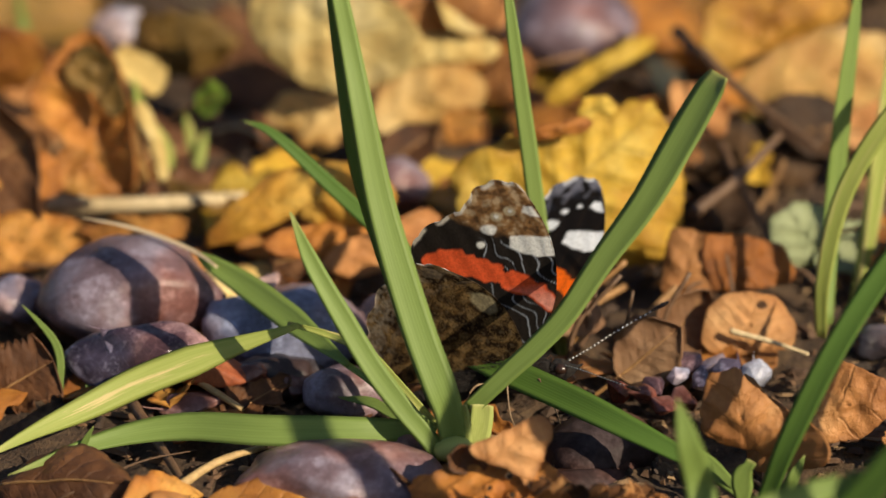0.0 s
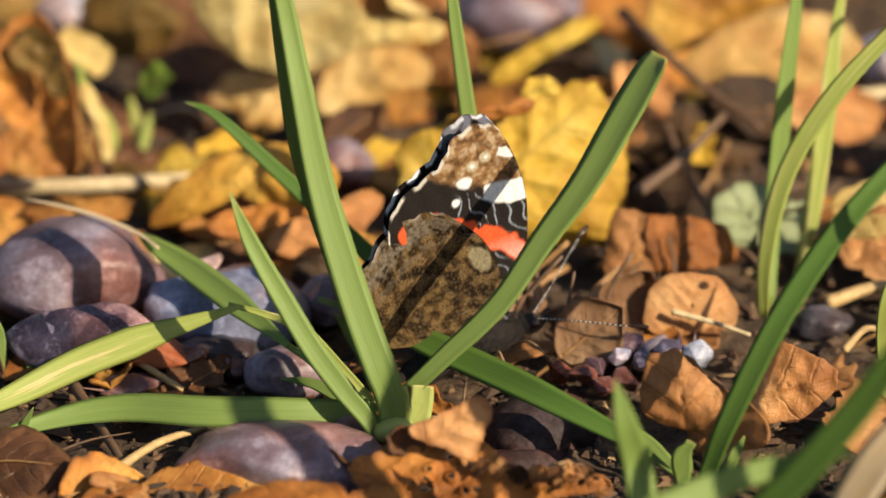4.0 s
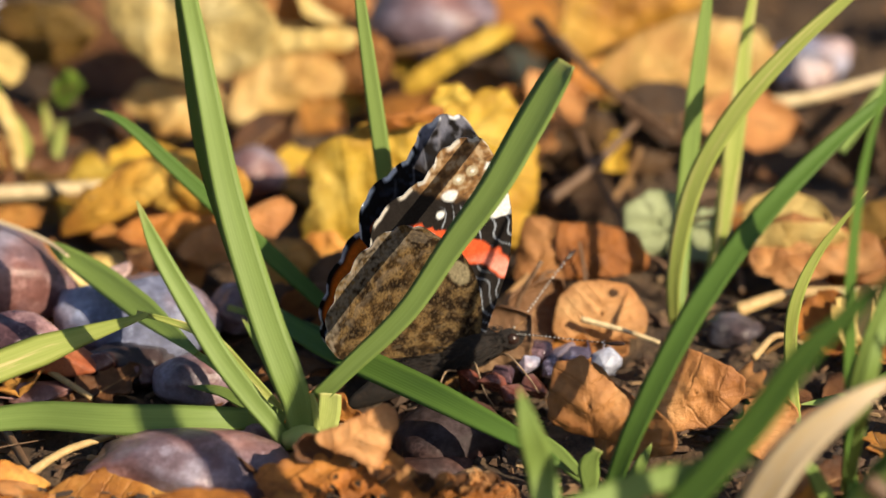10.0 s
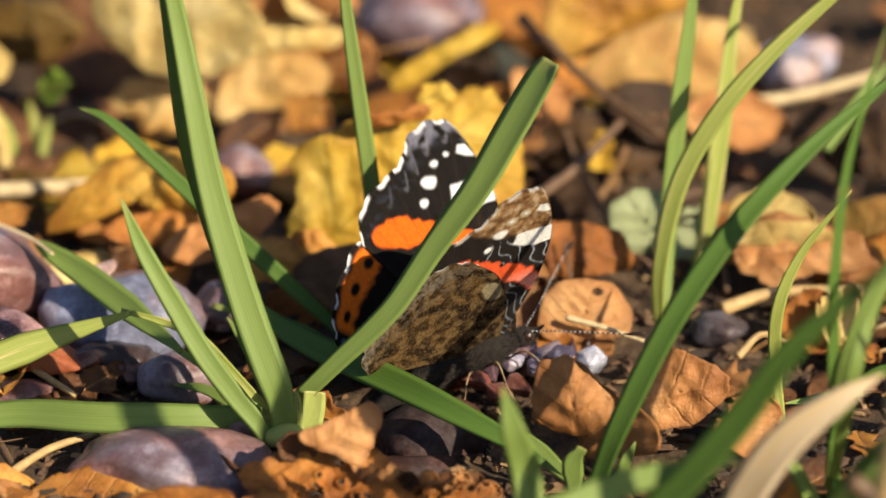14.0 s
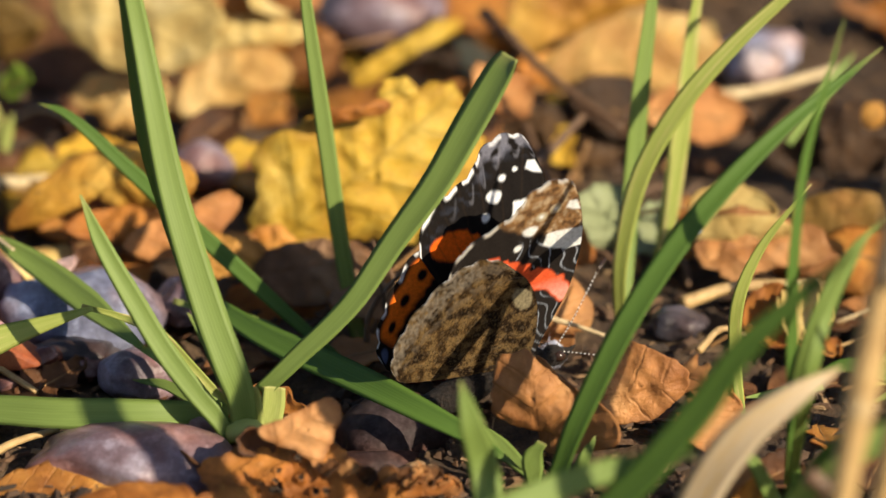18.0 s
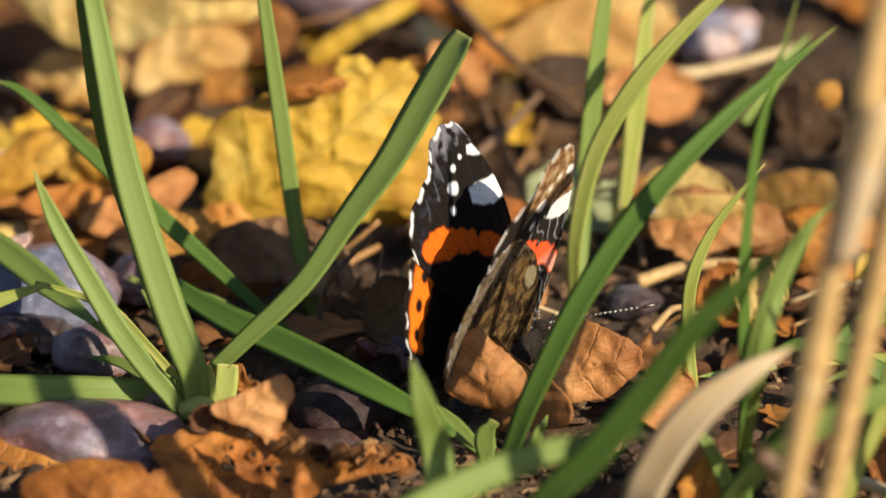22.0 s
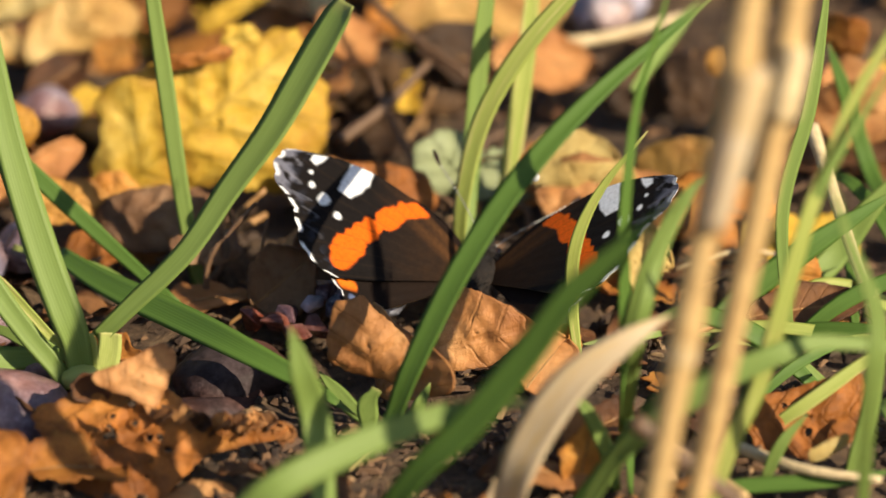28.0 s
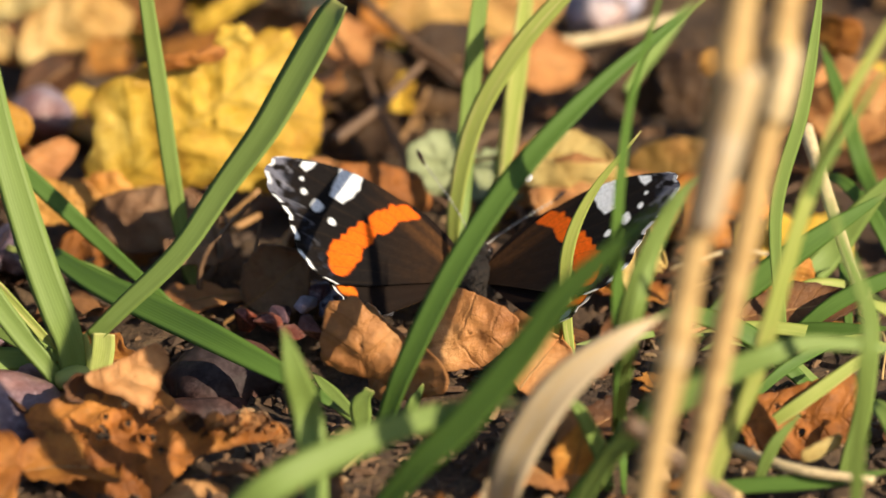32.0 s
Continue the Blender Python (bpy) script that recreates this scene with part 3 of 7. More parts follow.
def chip(at, size, material, label, turn=0.0, seed=0, points=13, name="stone_chip", group="stone chips", category="stone"):
    """A sharp broken piece of stone: flat facets with worn edges."""
    rng = np.random.default_rng(seed + 11)
    bm = bmesh.new()
    for _ in range(points):
        d = unit(rng.normal(size=3)) * rng.uniform(0.82, 1.0)
        bm.verts.new(Vector((d[0] * size[0], d[1] * size[1], d[2] * size[2])) * 0.5 * MM)
    hull = bmesh.ops.convex_hull(bm, input=bm.verts)
    bmesh.ops.delete(bm, geom=[v for v in bm.verts if not v.link_faces], context="VERTS")
    bmesh.ops.bevel(bm, geom=bm.edges[:], offset=0.05 * min(size) * MM, segments=2, profile=0.6, affect="EDGES")
    bmesh.ops.recalc_face_normals(bm, faces=bm.faces)
    me = bpy.data.meshes.new(name)
    bm.to_mesh(me)
    bm.free()
    me.materials.append(material)
    ob = new(name, me)
    ob.matrix_basis = pose(at[0] * MM, at[1] * MM, at[2] * MM, 0, 0, turn)
    return tagged(ob, label, category, group)


def stem(points, radius, material, label, name="straw", category="straw", group="dry straws", nodes=(), end=0.6, wobble=0.03, seed=0, n=24):
    ob = tube(name, points, radius, material, None, n, 9, end, nodes, wobble, seed)
    put(ob, points[0])
    line = smooth_path(points, 60)
    for q in nodes:
        k = int(q * 60)
        ring = tube("stem_node", [line[k - 1], line[k], line[k + 1]], radius * 1.25, PALE, ob, 6, 10, 1.0, label="pale swollen joint")
        ring.matrix_parent_inverse = Matrix.Translation(-ob.location)
    return tagged(ob, label, category, group)


def lump(name, rings, material, parent, sides=14, rough=0.0, label=""):
    """A body part turned round its long axis: rings of (x, z, half width, half height)."""
    verts, faces = [], []
    for x, z, a, b in rings:
        for j in range(sides):
            f = 2 * math.pi * j / sides
            n = 1 + rough * noise.noise(Vector((x * 1.7, math.cos(f) * 2, math.sin(f) * 2)))
            verts.append((x, a * n * math.cos(f), z + b * n * math.sin(f)))
    for k in range(len(rings) - 1):
        for j in range(sides):
            q, w = k * sides, (j + 1) % sides
            faces.append((q + j, q + sides + j, q + sides + w, q + w))
    faces += [tuple(range(sides)), tuple((len(rings) - 1) * sides + j for j in range(sides))[::-1]]
    return mesh_object(name, verts, faces, material, parent, label=label)


def sheath(parent, points, radius, material, label, end=0.5):
    """A dry leaf sheath that wraps a stem."""
    ob = tube("sheath", points, radius, material, parent, 18, 9, end, label=label)
    ob.matrix_parent_inverse = Matrix.Translation(-parent.location)


# ---- ground ----
def ground_height(x, y):
    q = Vector((x * 0.045, y * 0.045, 0.3))
    near = math.exp(-((x - 20) / 260) ** 2 - ((y - 40) / 260) ** 2)
    return near * (2.6 * noise.noise(q) + 1.3 * noise.noise(q * 3) + 0.7 * noise.noise(q * 8)) - 1.2


def build_ground():
    core_x, core_y = np.arange(-130, 171, 1.5), np.arange(-75, 236, 1.5)
    far = np.array([8, 25, 60, 140, 350, 900, 3000, 12000, 60000, 400000])
    xs = np.concatenate([core_x[0] - far[::-1], core_x, core_x[-1] + far])
    ys = np.concatenate([core_y[0] - far[::-1], core_y, core_y[-1] + far])
    verts = [(x, y, ground_height(x, y)) for y in ys for x in xs]
    w = len(xs)
    faces = [(j * w + i, j * w + i + 1, (j + 1) * w + i + 1, (j + 1) * w + i) for j in range(len(ys) - 1) for i in range(w - 1)]
    ob = mesh_object("ground", verts, faces, SOIL)
    tagged(ob, "dark brown crumbly soil under the leaf litter", "ground", kind="structure")


build_ground()


# ---- pebbles ----
def build_pebbles():
    pebble((-39.4, 26.0, 5.4), (22, 17, 12.5), PURPLE, "rounded purple-brown pebble, smooth and striped by grass shadows", 12, 1, 0.08, 3)
    pebble((-20.8, 20.5, 3.4), (20, 14, 11), BLUE, "pale blue-grey pebble behind the grass tuft", -10, 2, 0.10, 4)
    chip((-23.2, 23.0, 8.0), (6, 5, 4), WHITE, "pale broken edge of stone on the blue pebble", 20, 61)
    pebble((-36.0, 11.5, 4.0), (21, 11, 9.5), GLASSY, "glossy purple flint with a pale glassy rim", 8, 3, 0.12, 6)
    chip((-31.5, 9.0, 3.4), (17, 8, 7), CORE, "broken flint with a rusty red core", -18, 4, 18)
    chip((-40.5, 11.0, 5.5), (7, 5, 6), GLASSY, "glassy flint chip with a pale rim", -12, 38)
    chip((-31.2, 5.0, 1.0), (12, 7, 4), PURPLE, "flat pale purple stone chip", 6, 39, 16)
    chip((-25.3, 8.0, 2.5), (6.5, 5, 5.5), RUST, "small red and white stone chip", 40, 5)
    chip((-19.3, 9.0, 2.3), (4.5, 4, 6), RUST, "small dark red stone chip", 70, 6)
    pebble((-22.0, 11.5, 1.0), (13, 8, 6), DARK, "dark stone in the gap between the pebbles", 15, 36, 0.18, 3)
    pebble((-13.6, 6.5, 1.8), (10, 8, 7), PURPLE, "dark purple stone behind the grass tuft", 15, 41, 0.15, 4)
    pebble((-9.1, 22.0, 4.0), (8, 7, 6), PURPLE, "grey pebble in half shade behind the tuft", 15, 42, 0.15, 4)
    pebble((-13.0, 8.9, 1.0), (8, 7, 6), PURPLE, "dark purple pebble at the foot of the tuft", 0, 7, 0.15, 3)
    pebble((-13.6, -15.5, 0.6), (25, 14, 10), PURPLE, "grey-purple stone block with a pale rim", 4, 8, 0.10, 7)
    pebble((14.1, 100.2, 8.0), (17, 14, 11), PURPLE, "smooth grey-purple stone in the litter", 15, 9, 0.08)
    pebble((-43.7, 104.4, 6.0), (8, 6, 5), WHITE, "pale grey stone in the litter", 30, 10, 0.15, 3)
    pebble((15.3, 104.0, 6.0), (14, 11, 9), DARK, "dark purple stone behind the yellow leaf", 15, 11, 0.08)
    pebble((-7.9, 59.9, 4.0), (9, 8, 7), PURPLE, "blue-grey pebble in half shade", 20, 12, 0.12, 2)
    pebble((16.4, -2.6, -1.0), (14, 12, 8), SHADE, "stone beneath the butterfly, darkened in colour for the shade there", 10, 13, 0.14, 3)
    pebble((16.9, 3.2, -3.5), (15, 10, 6), SHADE, "purple stone under the grass blade, shade put into its colour", -20, 14, 0.15, 3)
    pebble((13.3, -8.9, -3.0), (13, 9, 6), SHADE, "stone with deep shade put into its colour", 20, 15, 0.12, 2)
    chip((34.9, 9.0, 3.0), (4.6, 4.2, 4.4), WHITE, "glossy bluish-white pebble with a wet glint", 20, 16, 26)
    for k, (x, y, z, w, m) in enumerate(((27.0, 10.5, 3.9, 3.6, GLASSY), (29.6, 10.2, 4.0, 3.4, BLUE), (31.4, 9.4, 3.6, 3.6, GLASSY), (25.6, 8.5, 3.4, 3.2, BLUE), (28.4, 8.0, 2.8, 4.0, GLASSY), (31.0, 7.4, 2.2, 3.6, DARK), (24.4, 10.6, 3.2, 2.6, GLASSY))):
        chip((x, y, z), (1.5 * w, w, 0.9 * w), m, "crumpled shiny piece of purple-blue flint", 25 * k, 70 + k, 11)
    for k, (x, y, z) in enumerate(((20.9, 4.0, 2.6), (24.0, 3.0, 2.3), (22.6, 6.4, 2.4), (26.4, 5.0, 1.6), (18.4, 6.6, 2.0))):
        chip((x, y, z), (5.5, 4, 3.4), RUST if k != 2 else GLASSY, "purplish red stone chip in the shade", 40 * k, 80 + k, 12)
    pebble((62.1, 92.8, 5.0), (11, 7, 6), BLUE, "bluish stone with white patches in the litter", 12, 21, 0.2, 4)
    pebble((61.9, 88.9, 5.0), (7, 6, 6), WHITE, "white stone in the litter", 12, 22, 0.2, 4)
    pebble((49.9, 21.2, 1.5), (7, 6, 4), DARK, "dark wet stone among the grass stems", 5, 23, 0.2, 3)
    pebble((-6.5, -8.6, 1.0), (7, 6, 5), PURPLE, "grey pebble behind the holed leaf", 5, 24, 0.2, 3)
    pebble((16.4, -3.9, -2.0), (12, 9, 7), SHADE, "stone behind the holed leaf, its shade put into the colour", 35, 25, 0.14, 2)
    pebble((-53.6, 29.0, 3.0), (8, 7, 6), BLUE, "small bluish stone by the rounded pebble", 5, 26, 0.2, 3)


def build_dew():
    m, t, p = nodes_of("dew")
    p.inputs["Base Color"].default_value = (0.9, 0.92, 0.95, 1)
    p.inputs["Roughness"].default_value = 0.05
    p.inputs["Transmission Weight"].default_value = 0.6
    p.inputs["IOR"].default_value = 1.33
    for at, r in (((51.8, 7.8, 20.0), 0.55), ((34.2, -0.1, 6.0), 0.4)):
        bm = bmesh.new()
        bmesh.ops.create_uvsphere(bm, u_segments=16, v_segments=12, radius=r * MM)
        for f in bm.faces:
            f.smooth = True
        me = bpy.data.meshes.new("dew_drop")
        bm.to_mesh(me)
        bm.free()
        me.materials.append(m)
        ob = new("dew_drop", me)
        ob.location = Vector(at) * MM
        tagged(ob, "clear glistening drop of dew", "dew drop", "dew drops")


# ---- fallen leaves ----
def build_leaves():
    y = shaped((13.7, 43.0, 10.9), 0.35, 8, (13.6, 13.9, 14.2, 14.4, 14.6, 14.6, 13.4, 11.3, 9.6, 8.7, 8.2, 8.0, 8.0, 8.2, 9.1, 10.9, 11.4, 13.1, 14.4, 14.4, 13.8, 14.9, 16.3, 17.1, 14.6, 10.9, 9.6, 8.7, 8.1, 7.9, 7.9, 8.2, 8.9, 9.9, 11.5, 12.5, 14.1, 13.8, 13.7, 13.5), (215, 45), YELLOW, "large yellow leaf with brown veins leaning on the litter", bulge=0.12, crumple=1.1, rag=0.05, gap=4.6, bend=0.15, res=(24, 110), seed=1)
    shaped((11.2, 41.6, 20.0), 0.3, 8, (4.3, 4.2, 1.6, 1.1, 0.9, 0.9, 0.9, 1.0, 1.4, 2.3, 4.9, 3.9, 2.1, 1.4, 1.1, 1.0, 1.0, 1.1, 1.4, 2.1), (180, 0), RUSTY, "rusty brown rolled upper edge", y, bulge=0.35, crumple=0.5, rag=0.06, seed=3)
    shaped((16.4, 47.0, 20.4), 0.3, 8, (2.5, 2.4, 2.0, 1.7, 1.6, 1.7, 2.1, 2.0, 2.3, 2.5, 2.3, 1.6, 1.4, 1.5, 1.8, 2.2), (200, 20), YELLOW, "", y, bulge=0.15, crumple=0.5, rag=0.12, seed=2)
    shaped((1.4, 38.0, 4.3), 0.4, 0, (2.9, 2.4, 2.2, 2.4, 2.1, 2.2, 2.7, 2.6, 2.4, 2.5, 2.3, 2.4, 2.2, 2.2, 2.5, 2.5), (90, 270), ORANGE, "bright orange fallen leaf below the yellow one", bulge=0.2, crumple=0.6, rag=0.07, seed=91)
    shaped((5.0, 32.0, 5.2), 0.5, 0, (1.4, 3.5, 3.0, 2.2, 1.9, 1.6, 1.6, 1.8, 2.3, 2.7, 3.6, 2.7, 1.6, 1.0, 0.8, 0.8), (225, 30), GOLD, "tan curled fallen leaf behind the grass", bulge=0.25, crumple=0.5, rag=0.09, seed=92)
    shaped((1.9, 27.0, 0.5), 0.7, 0, (6.0, 6.3, 4.9, 4.0, 3.6, 3.8, 4.7, 6.4, 6.0, 5.5, 4.8, 4.1, 4.2, 4.4, 4.9, 5.5), (190, 10), RUSTY, "dark rusty fallen leaf behind the grass", bulge=0.2, crumple=0.8, rag=0.06, seed=93)
    shaped((10.5, 33.0, 3.8), 0.5, 0, (3.2, 3.4, 3.0, 3.0, 2.7, 2.9, 3.8, 3.5, 2.9, 2.8, 2.7, 3.1, 3.5, 3.2, 3.4, 3.1), (250, 70), MIDBROWN, "dull brown fallen leaf under the yellow one", bulge=0.12, crumple=0.9, rag=0.08, seed=94)
    shaped((9.1, 24.0, 3.3), 0.5, 0, (0.6, 0.6, 0.7, 1.0, 1.1, 1.1, 1.2, 0.7, 0.6, 0.6, 0.7, 1.0, 1.2, 1.1, 1.1, 0.8), (270, 90), ORANGE, "small orange scrap of leaf", bulge=0.2, crumple=0.3, rag=0.08, seed=95)
    w = shaped((-15.6, 73.0, 18.8), 0.6, -15, (11.6, 10.3, 8.6, 7.3, 6.7, 6.6, 7.0, 7.2, 7.6, 8.7, 10.7, 11.9, 11.0, 9.4, 8.3, 7.6, 7.4, 7.0, 7.1, 7.5, 7.9, 9.0, 9.8, 10.8), (150, 340), CREAM, "pale cream-yellow leaf arched over the litter", bulge=0.16, crumple=0.9, rag=0.04, gap=4.5, fold=0.15, seed=4)
    shaped((-2.2, 76.0, 15.7), 0.5, 10, (7.4, 4.6, 3.4, 2.9, 2.6, 2.6, 2.5, 2.5, 2.8, 3.4, 4.7, 6.7, 6.3, 6.4, 4.3, 2.4, 2.0, 1.8, 1.8, 1.8, 2.0, 2.5, 3.7, 6.8), (180, 0), CREAM, "", w, bulge=0.12, crumple=0.8, rag=0.06, seed=5)
    j = shaped((-4.3, 74.0, 9.7), 0.5, 12, (7.6, 7.5, 6.7, 6.3, 5.7, 4.9, 4.7, 4.7, 4.5, 4.6, 5.0, 6.0, 6.5, 7.7, 7.8, 6.7, 5.4, 4.4, 4.0, 3.8, 3.9, 4.4, 5.1, 6.5), (200, 30), GOLD, "golden tan leaf in the sun", bulge=0.15, crumple=0.7, rag=0.04, gap=4, seed=6)
    shaped((-17.8, 73.0, 7.8), 0.55, -12, (6.5, 6.1, 5.6, 4.0, 3.2, 2.9, 2.8, 2.9, 3.2, 3.9, 5.4, 6.6, 6.5, 5.4, 4.0, 3.8, 4.2, 4.0, 3.3, 3.5, 4.3, 4.2, 4.1, 5.3), (20, 200), GOLD, "jagged lobe", j, bulge=0.1, crumple=0.8, rag=0.15, gap=3, seed=7)
    shaped((0.4, 72.0, 6.2), 0.6, 0, (2.6, 2.7, 2.3, 2.1, 2.0, 1.9, 1.7, 1.7, 1.8, 2.0, 2.4, 2.4, 2.6, 2.7, 2.4, 2.3, 2.0, 1.7, 1.6, 1.6, 1.7, 1.9, 2.5, 2.5), (0, 180), ORANGE, "orange curled lobe", j, bulge=0.25, crumple=0.5, rag=0.06, seed=8)
    o = shaped((-45.3, 66.0, 11.7), 0.3, -18, (5.5, 5.2, 5.2, 5.6, 6.6, 7.7, 9.4, 9.4, 8.7, 7.9, 7.7, 8.0, 7.6, 7.1, 5.9, 5.4, 5.5, 5.9, 6.9, 8.9, 11.1, 10.3, 7.4, 6.1), (280, 100), ORANGE, "upright curled leaf, olive brown with orange edges", bulge=-0.18, crumple=0.9, rag=0.05, gap=4, fold=0.3, seed=9)
    shaped((-44.9, 65.0, 16.3), 0.3, -18, (3.0, 2.7, 2.6, 2.8, 3.1, 3.1, 3.5, 4.2, 4.6, 4.2, 4.1, 4.3, 4.1, 3.8, 3.0, 2.4, 2.1, 2.0, 2.4, 3.2, 5.4, 5.2, 4.9, 3.6), (280, 100), OLIVE, "shaded olive-brown middle", o, bulge=-0.1, crumple=0.6, rag=0.05, seed=10)
    shaped((-41.3, 64.5, 6.2), 0.3, -10, (2.1, 2.1, 2.2, 2.4, 3.0, 3.5, 3.7, 4.3, 3.7, 3.3, 3.3, 2.8, 2.6, 2.6, 2.6, 2.5, 2.6, 2.8, 3.4, 4.5, 4.1, 4.0, 2.9, 2.4), (280, 100), GOLD, "yellowish lower end", o, bulge=0.1, crumple=0.6, rag=0.05, seed=11)
    shaped((-37.9, 64.0, 8.2), 0.3, 0, (1.3, 1.3, 1.3, 1.3, 1.5, 2.0, 3.0, 5.3, 4.6, 1.9, 1.2, 1.0, 0.9, 0.8, 0.8, 0.9, 1.1, 1.5, 2.6, 6.2, 3.5, 2.2, 1.7, 1.4), (270, 90), CREAM, "pale curled rim", o, bulge=0.2, crumple=0.3, rag=0.03, seed=12)
    l1 = shaped((-55.3, 52.0, 9.3), 0.9, -10, (6.9, 6.0, 5.6, 4.5, 4.0, 3.9, 4.0, 4.0, 4.2, 4.9, 6.2, 6.4, 6.0, 5.9, 6.4, 5.4, 4.2, 3.6, 3.4, 3.4, 3.7, 4.3, 5.7, 7.0), (180, 0), ORANGE, "orange-brown leaf with a matt surface", bulge=0.1, crumple=0.9, rag=0.05, gap=4, seed=13)
    l2 = shaped((-53.7, 45.0, 3.5), 1.0, -8, (8.8, 8.6, 7.0, 5.3, 4.5, 4.2, 4.0, 4.1, 4.4, 5.2, 6.9, 7.8, 7.3, 7.3, 7.8, 6.7, 5.1, 4.3, 4.0, 3.9, 4.2, 4.6, 5.4, 7.1), (190, 10), ORANGE, "flat orange-brown leaf with dark blotches", bulge=0.1, crumple=0.9, rag=0.05, gap=4, seed=14)
    l3 = shaped((-46.3, 55.0, 7.9), 0.8, 10, (2.8, 2.5, 2.3, 2.3, 2.5, 3.0, 3.2, 3.5, 4.2, 4.0, 3.7, 3.6, 3.1, 3.0, 3.0, 3.0, 2.7, 2.6, 2.8, 3.1, 3.4, 4.1, 5.0, 3.5), (130, 310), ORANGE, "orange-brown leaf at the foot of the curled leaf", bulge=0.1, crumple=0.8, rag=0.06, seed=15)
    b = shaped((-17.9, 43.0, 10.3), 0.5, -15, (10.0, 10.2, 7.7, 6.5, 5.4, 4.8, 4.6, 4.7, 4.6, 4.8, 5.4, 6.6, 8.1, 10.9, 14.7, 3.4, 3.0, 2.9, 3.0, 3.3, 3.6, 4.3, 5.9, 8.4), (195, 15), AMBER, "golden-orange leaf bent down at its tip", bulge=0.16, crumple=0.9, rag=0.05, gap=4, fold=-0.2, seed=16)
    b2 = shaped((-16.6, 40.5, 5.6), 0.9, 10, (8.1, 5.4, 3.6, 2.8, 2.4, 2.2, 2.2, 2.4, 2.8, 3.2, 4.3, 6.3, 7.3, 5.3, 3.7, 2.9, 2.5, 2.3, 2.2, 2.3, 2.6, 3.2, 4.5, 5.9), (180, 0), ORANGE, "orange leaf in half shade under the golden one", bulge=0.12, crumple=0.8, rag=0.08, seed=17)
    b3 = shaped((-9.2, 38.5, 6.0), 0.8, 8, (5.1, 6.8, 8.1, 5.8, 3.3, 2.4, 2.1, 2.0, 2.1, 2.3, 2.9, 4.1, 6.2, 8.3, 6.6, 5.5, 4.1, 3.5, 3.3, 3.1, 3.0, 3.2, 3.6, 4.3), (200, 40), TAN, "light brown leaf with a lit ragged edge", bulge=0.1, crumple=0.8, rag=0.06, gap=3, seed=18)
    e = shaped((27.5, 34.0, 5.7), 0.5, -12, (3.3, 3.3, 3.4, 3.7, 4.3, 4.1, 4.2, 4.3, 4.7, 3.9, 3.4, 3.2, 3.1, 3.2, 3.6, 4.4, 4.4, 4.0, 4.0, 3.8, 3.9, 4.3, 4.1, 3.5), (260, 80), TAN, "tan leaf standing beside the butterfly", bulge=0.14, crumple=0.7, rag=0.05, gap=3, seed=19)
    # the grass shadow on this half is put into its rusty colour
    shaped((34.4, 34.6, 5.6), 0.5, 20, (5.6, 5.4, 4.2, 3.6, 3.3, 3.3, 3.4, 3.7, 4.4, 6.0, 5.7, 5.5, 5.3, 5.1, 5.4, 4.3, 3.6, 3.3, 3.3, 3.4, 3.8, 4.5, 6.1, 6.3), (200, 20), RUSTY, "half of the leaf, its shadow put into the rusty colour", e, bulge=0.14, crumple=0.7, rag=0.05, gap=3, seed=20)
    r = shaped((34.2, 19.5, 4.5), 0.5, 8, (5.8, 5.3, 5.1, 4.8, 4.2, 4.1, 4.1, 4.1, 4.5, 4.8, 5.1, 5.3, 5.5, 6.1, 5.6, 5.0, 4.1, 3.7, 3.6, 3.7, 4.1, 4.6, 5.8, 5.9), (250, 75), TAN, "ribbed tan leaf lying on its edge", bulge=0.16, crumple=0.45, rag=0.03, gap=1.7, seed=21)
    f = shaped((32.6, -13.0, 8.5), 0.25, -10, (5.0, 4.4, 4.0, 3.7, 3.6, 3.6, 3.6, 3.7, 3.9, 4.6, 5.7, 5.6, 5.7, 6.2, 5.9, 5.4, 5.0, 4.8, 4.7, 4.7, 4.8, 5.1, 4.8, 4.5, 4.4, 4.2, 4.1, 4.1, 4.3, 4.5, 5.0, 5.5, 6.0, 6.6, 6.3, 5.8), (275, 100), TAN, "orange-tan leaf folded upright in the sun", bulge=0.22, crumple=0.5, rag=0.05, gap=3.4, res=(18, 80), seed=22)
    shaped((36.8, -12.6, 5.7), 0.35, -52, (8.6, 7.8, 6.0, 4.6, 3.7, 3.3, 3.2, 3.5, 4.0, 5.2, 9.3, 7.2, 6.2, 5.7, 5.7, 5.7, 5.7, 5.1, 4.5, 4.2, 4.3, 4.7, 5.2, 6.4), (150, 330), TAN, "flap folded back into the shade", f, bulge=0.03, crumple=0.4, rag=0.03, gap=3.4, seed=23)
    k = shaped((44.8, -9.0, 7.9), 0.45, -8, (5.7, 6.0, 6.0, 5.4, 5.0, 4.6, 4.5, 4.4, 4.5, 4.8, 5.2, 5.6, 5.1, 4.7, 4.5, 4.3, 4.2, 4.2, 4.4, 4.7, 5.2, 5.8, 6.2, 6.7, 5.5, 4.8, 4.4, 4.2, 4.1, 4.2, 4.2, 4.2, 4.3, 4.5, 4.7, 5.1), (200, 10), TAN, "orange-tan leaf standing upright with grass shadows on it", bulge=0.06, crumple=0.7, rag=0.05, gap=4.0, res=(18, 80), seed=24)
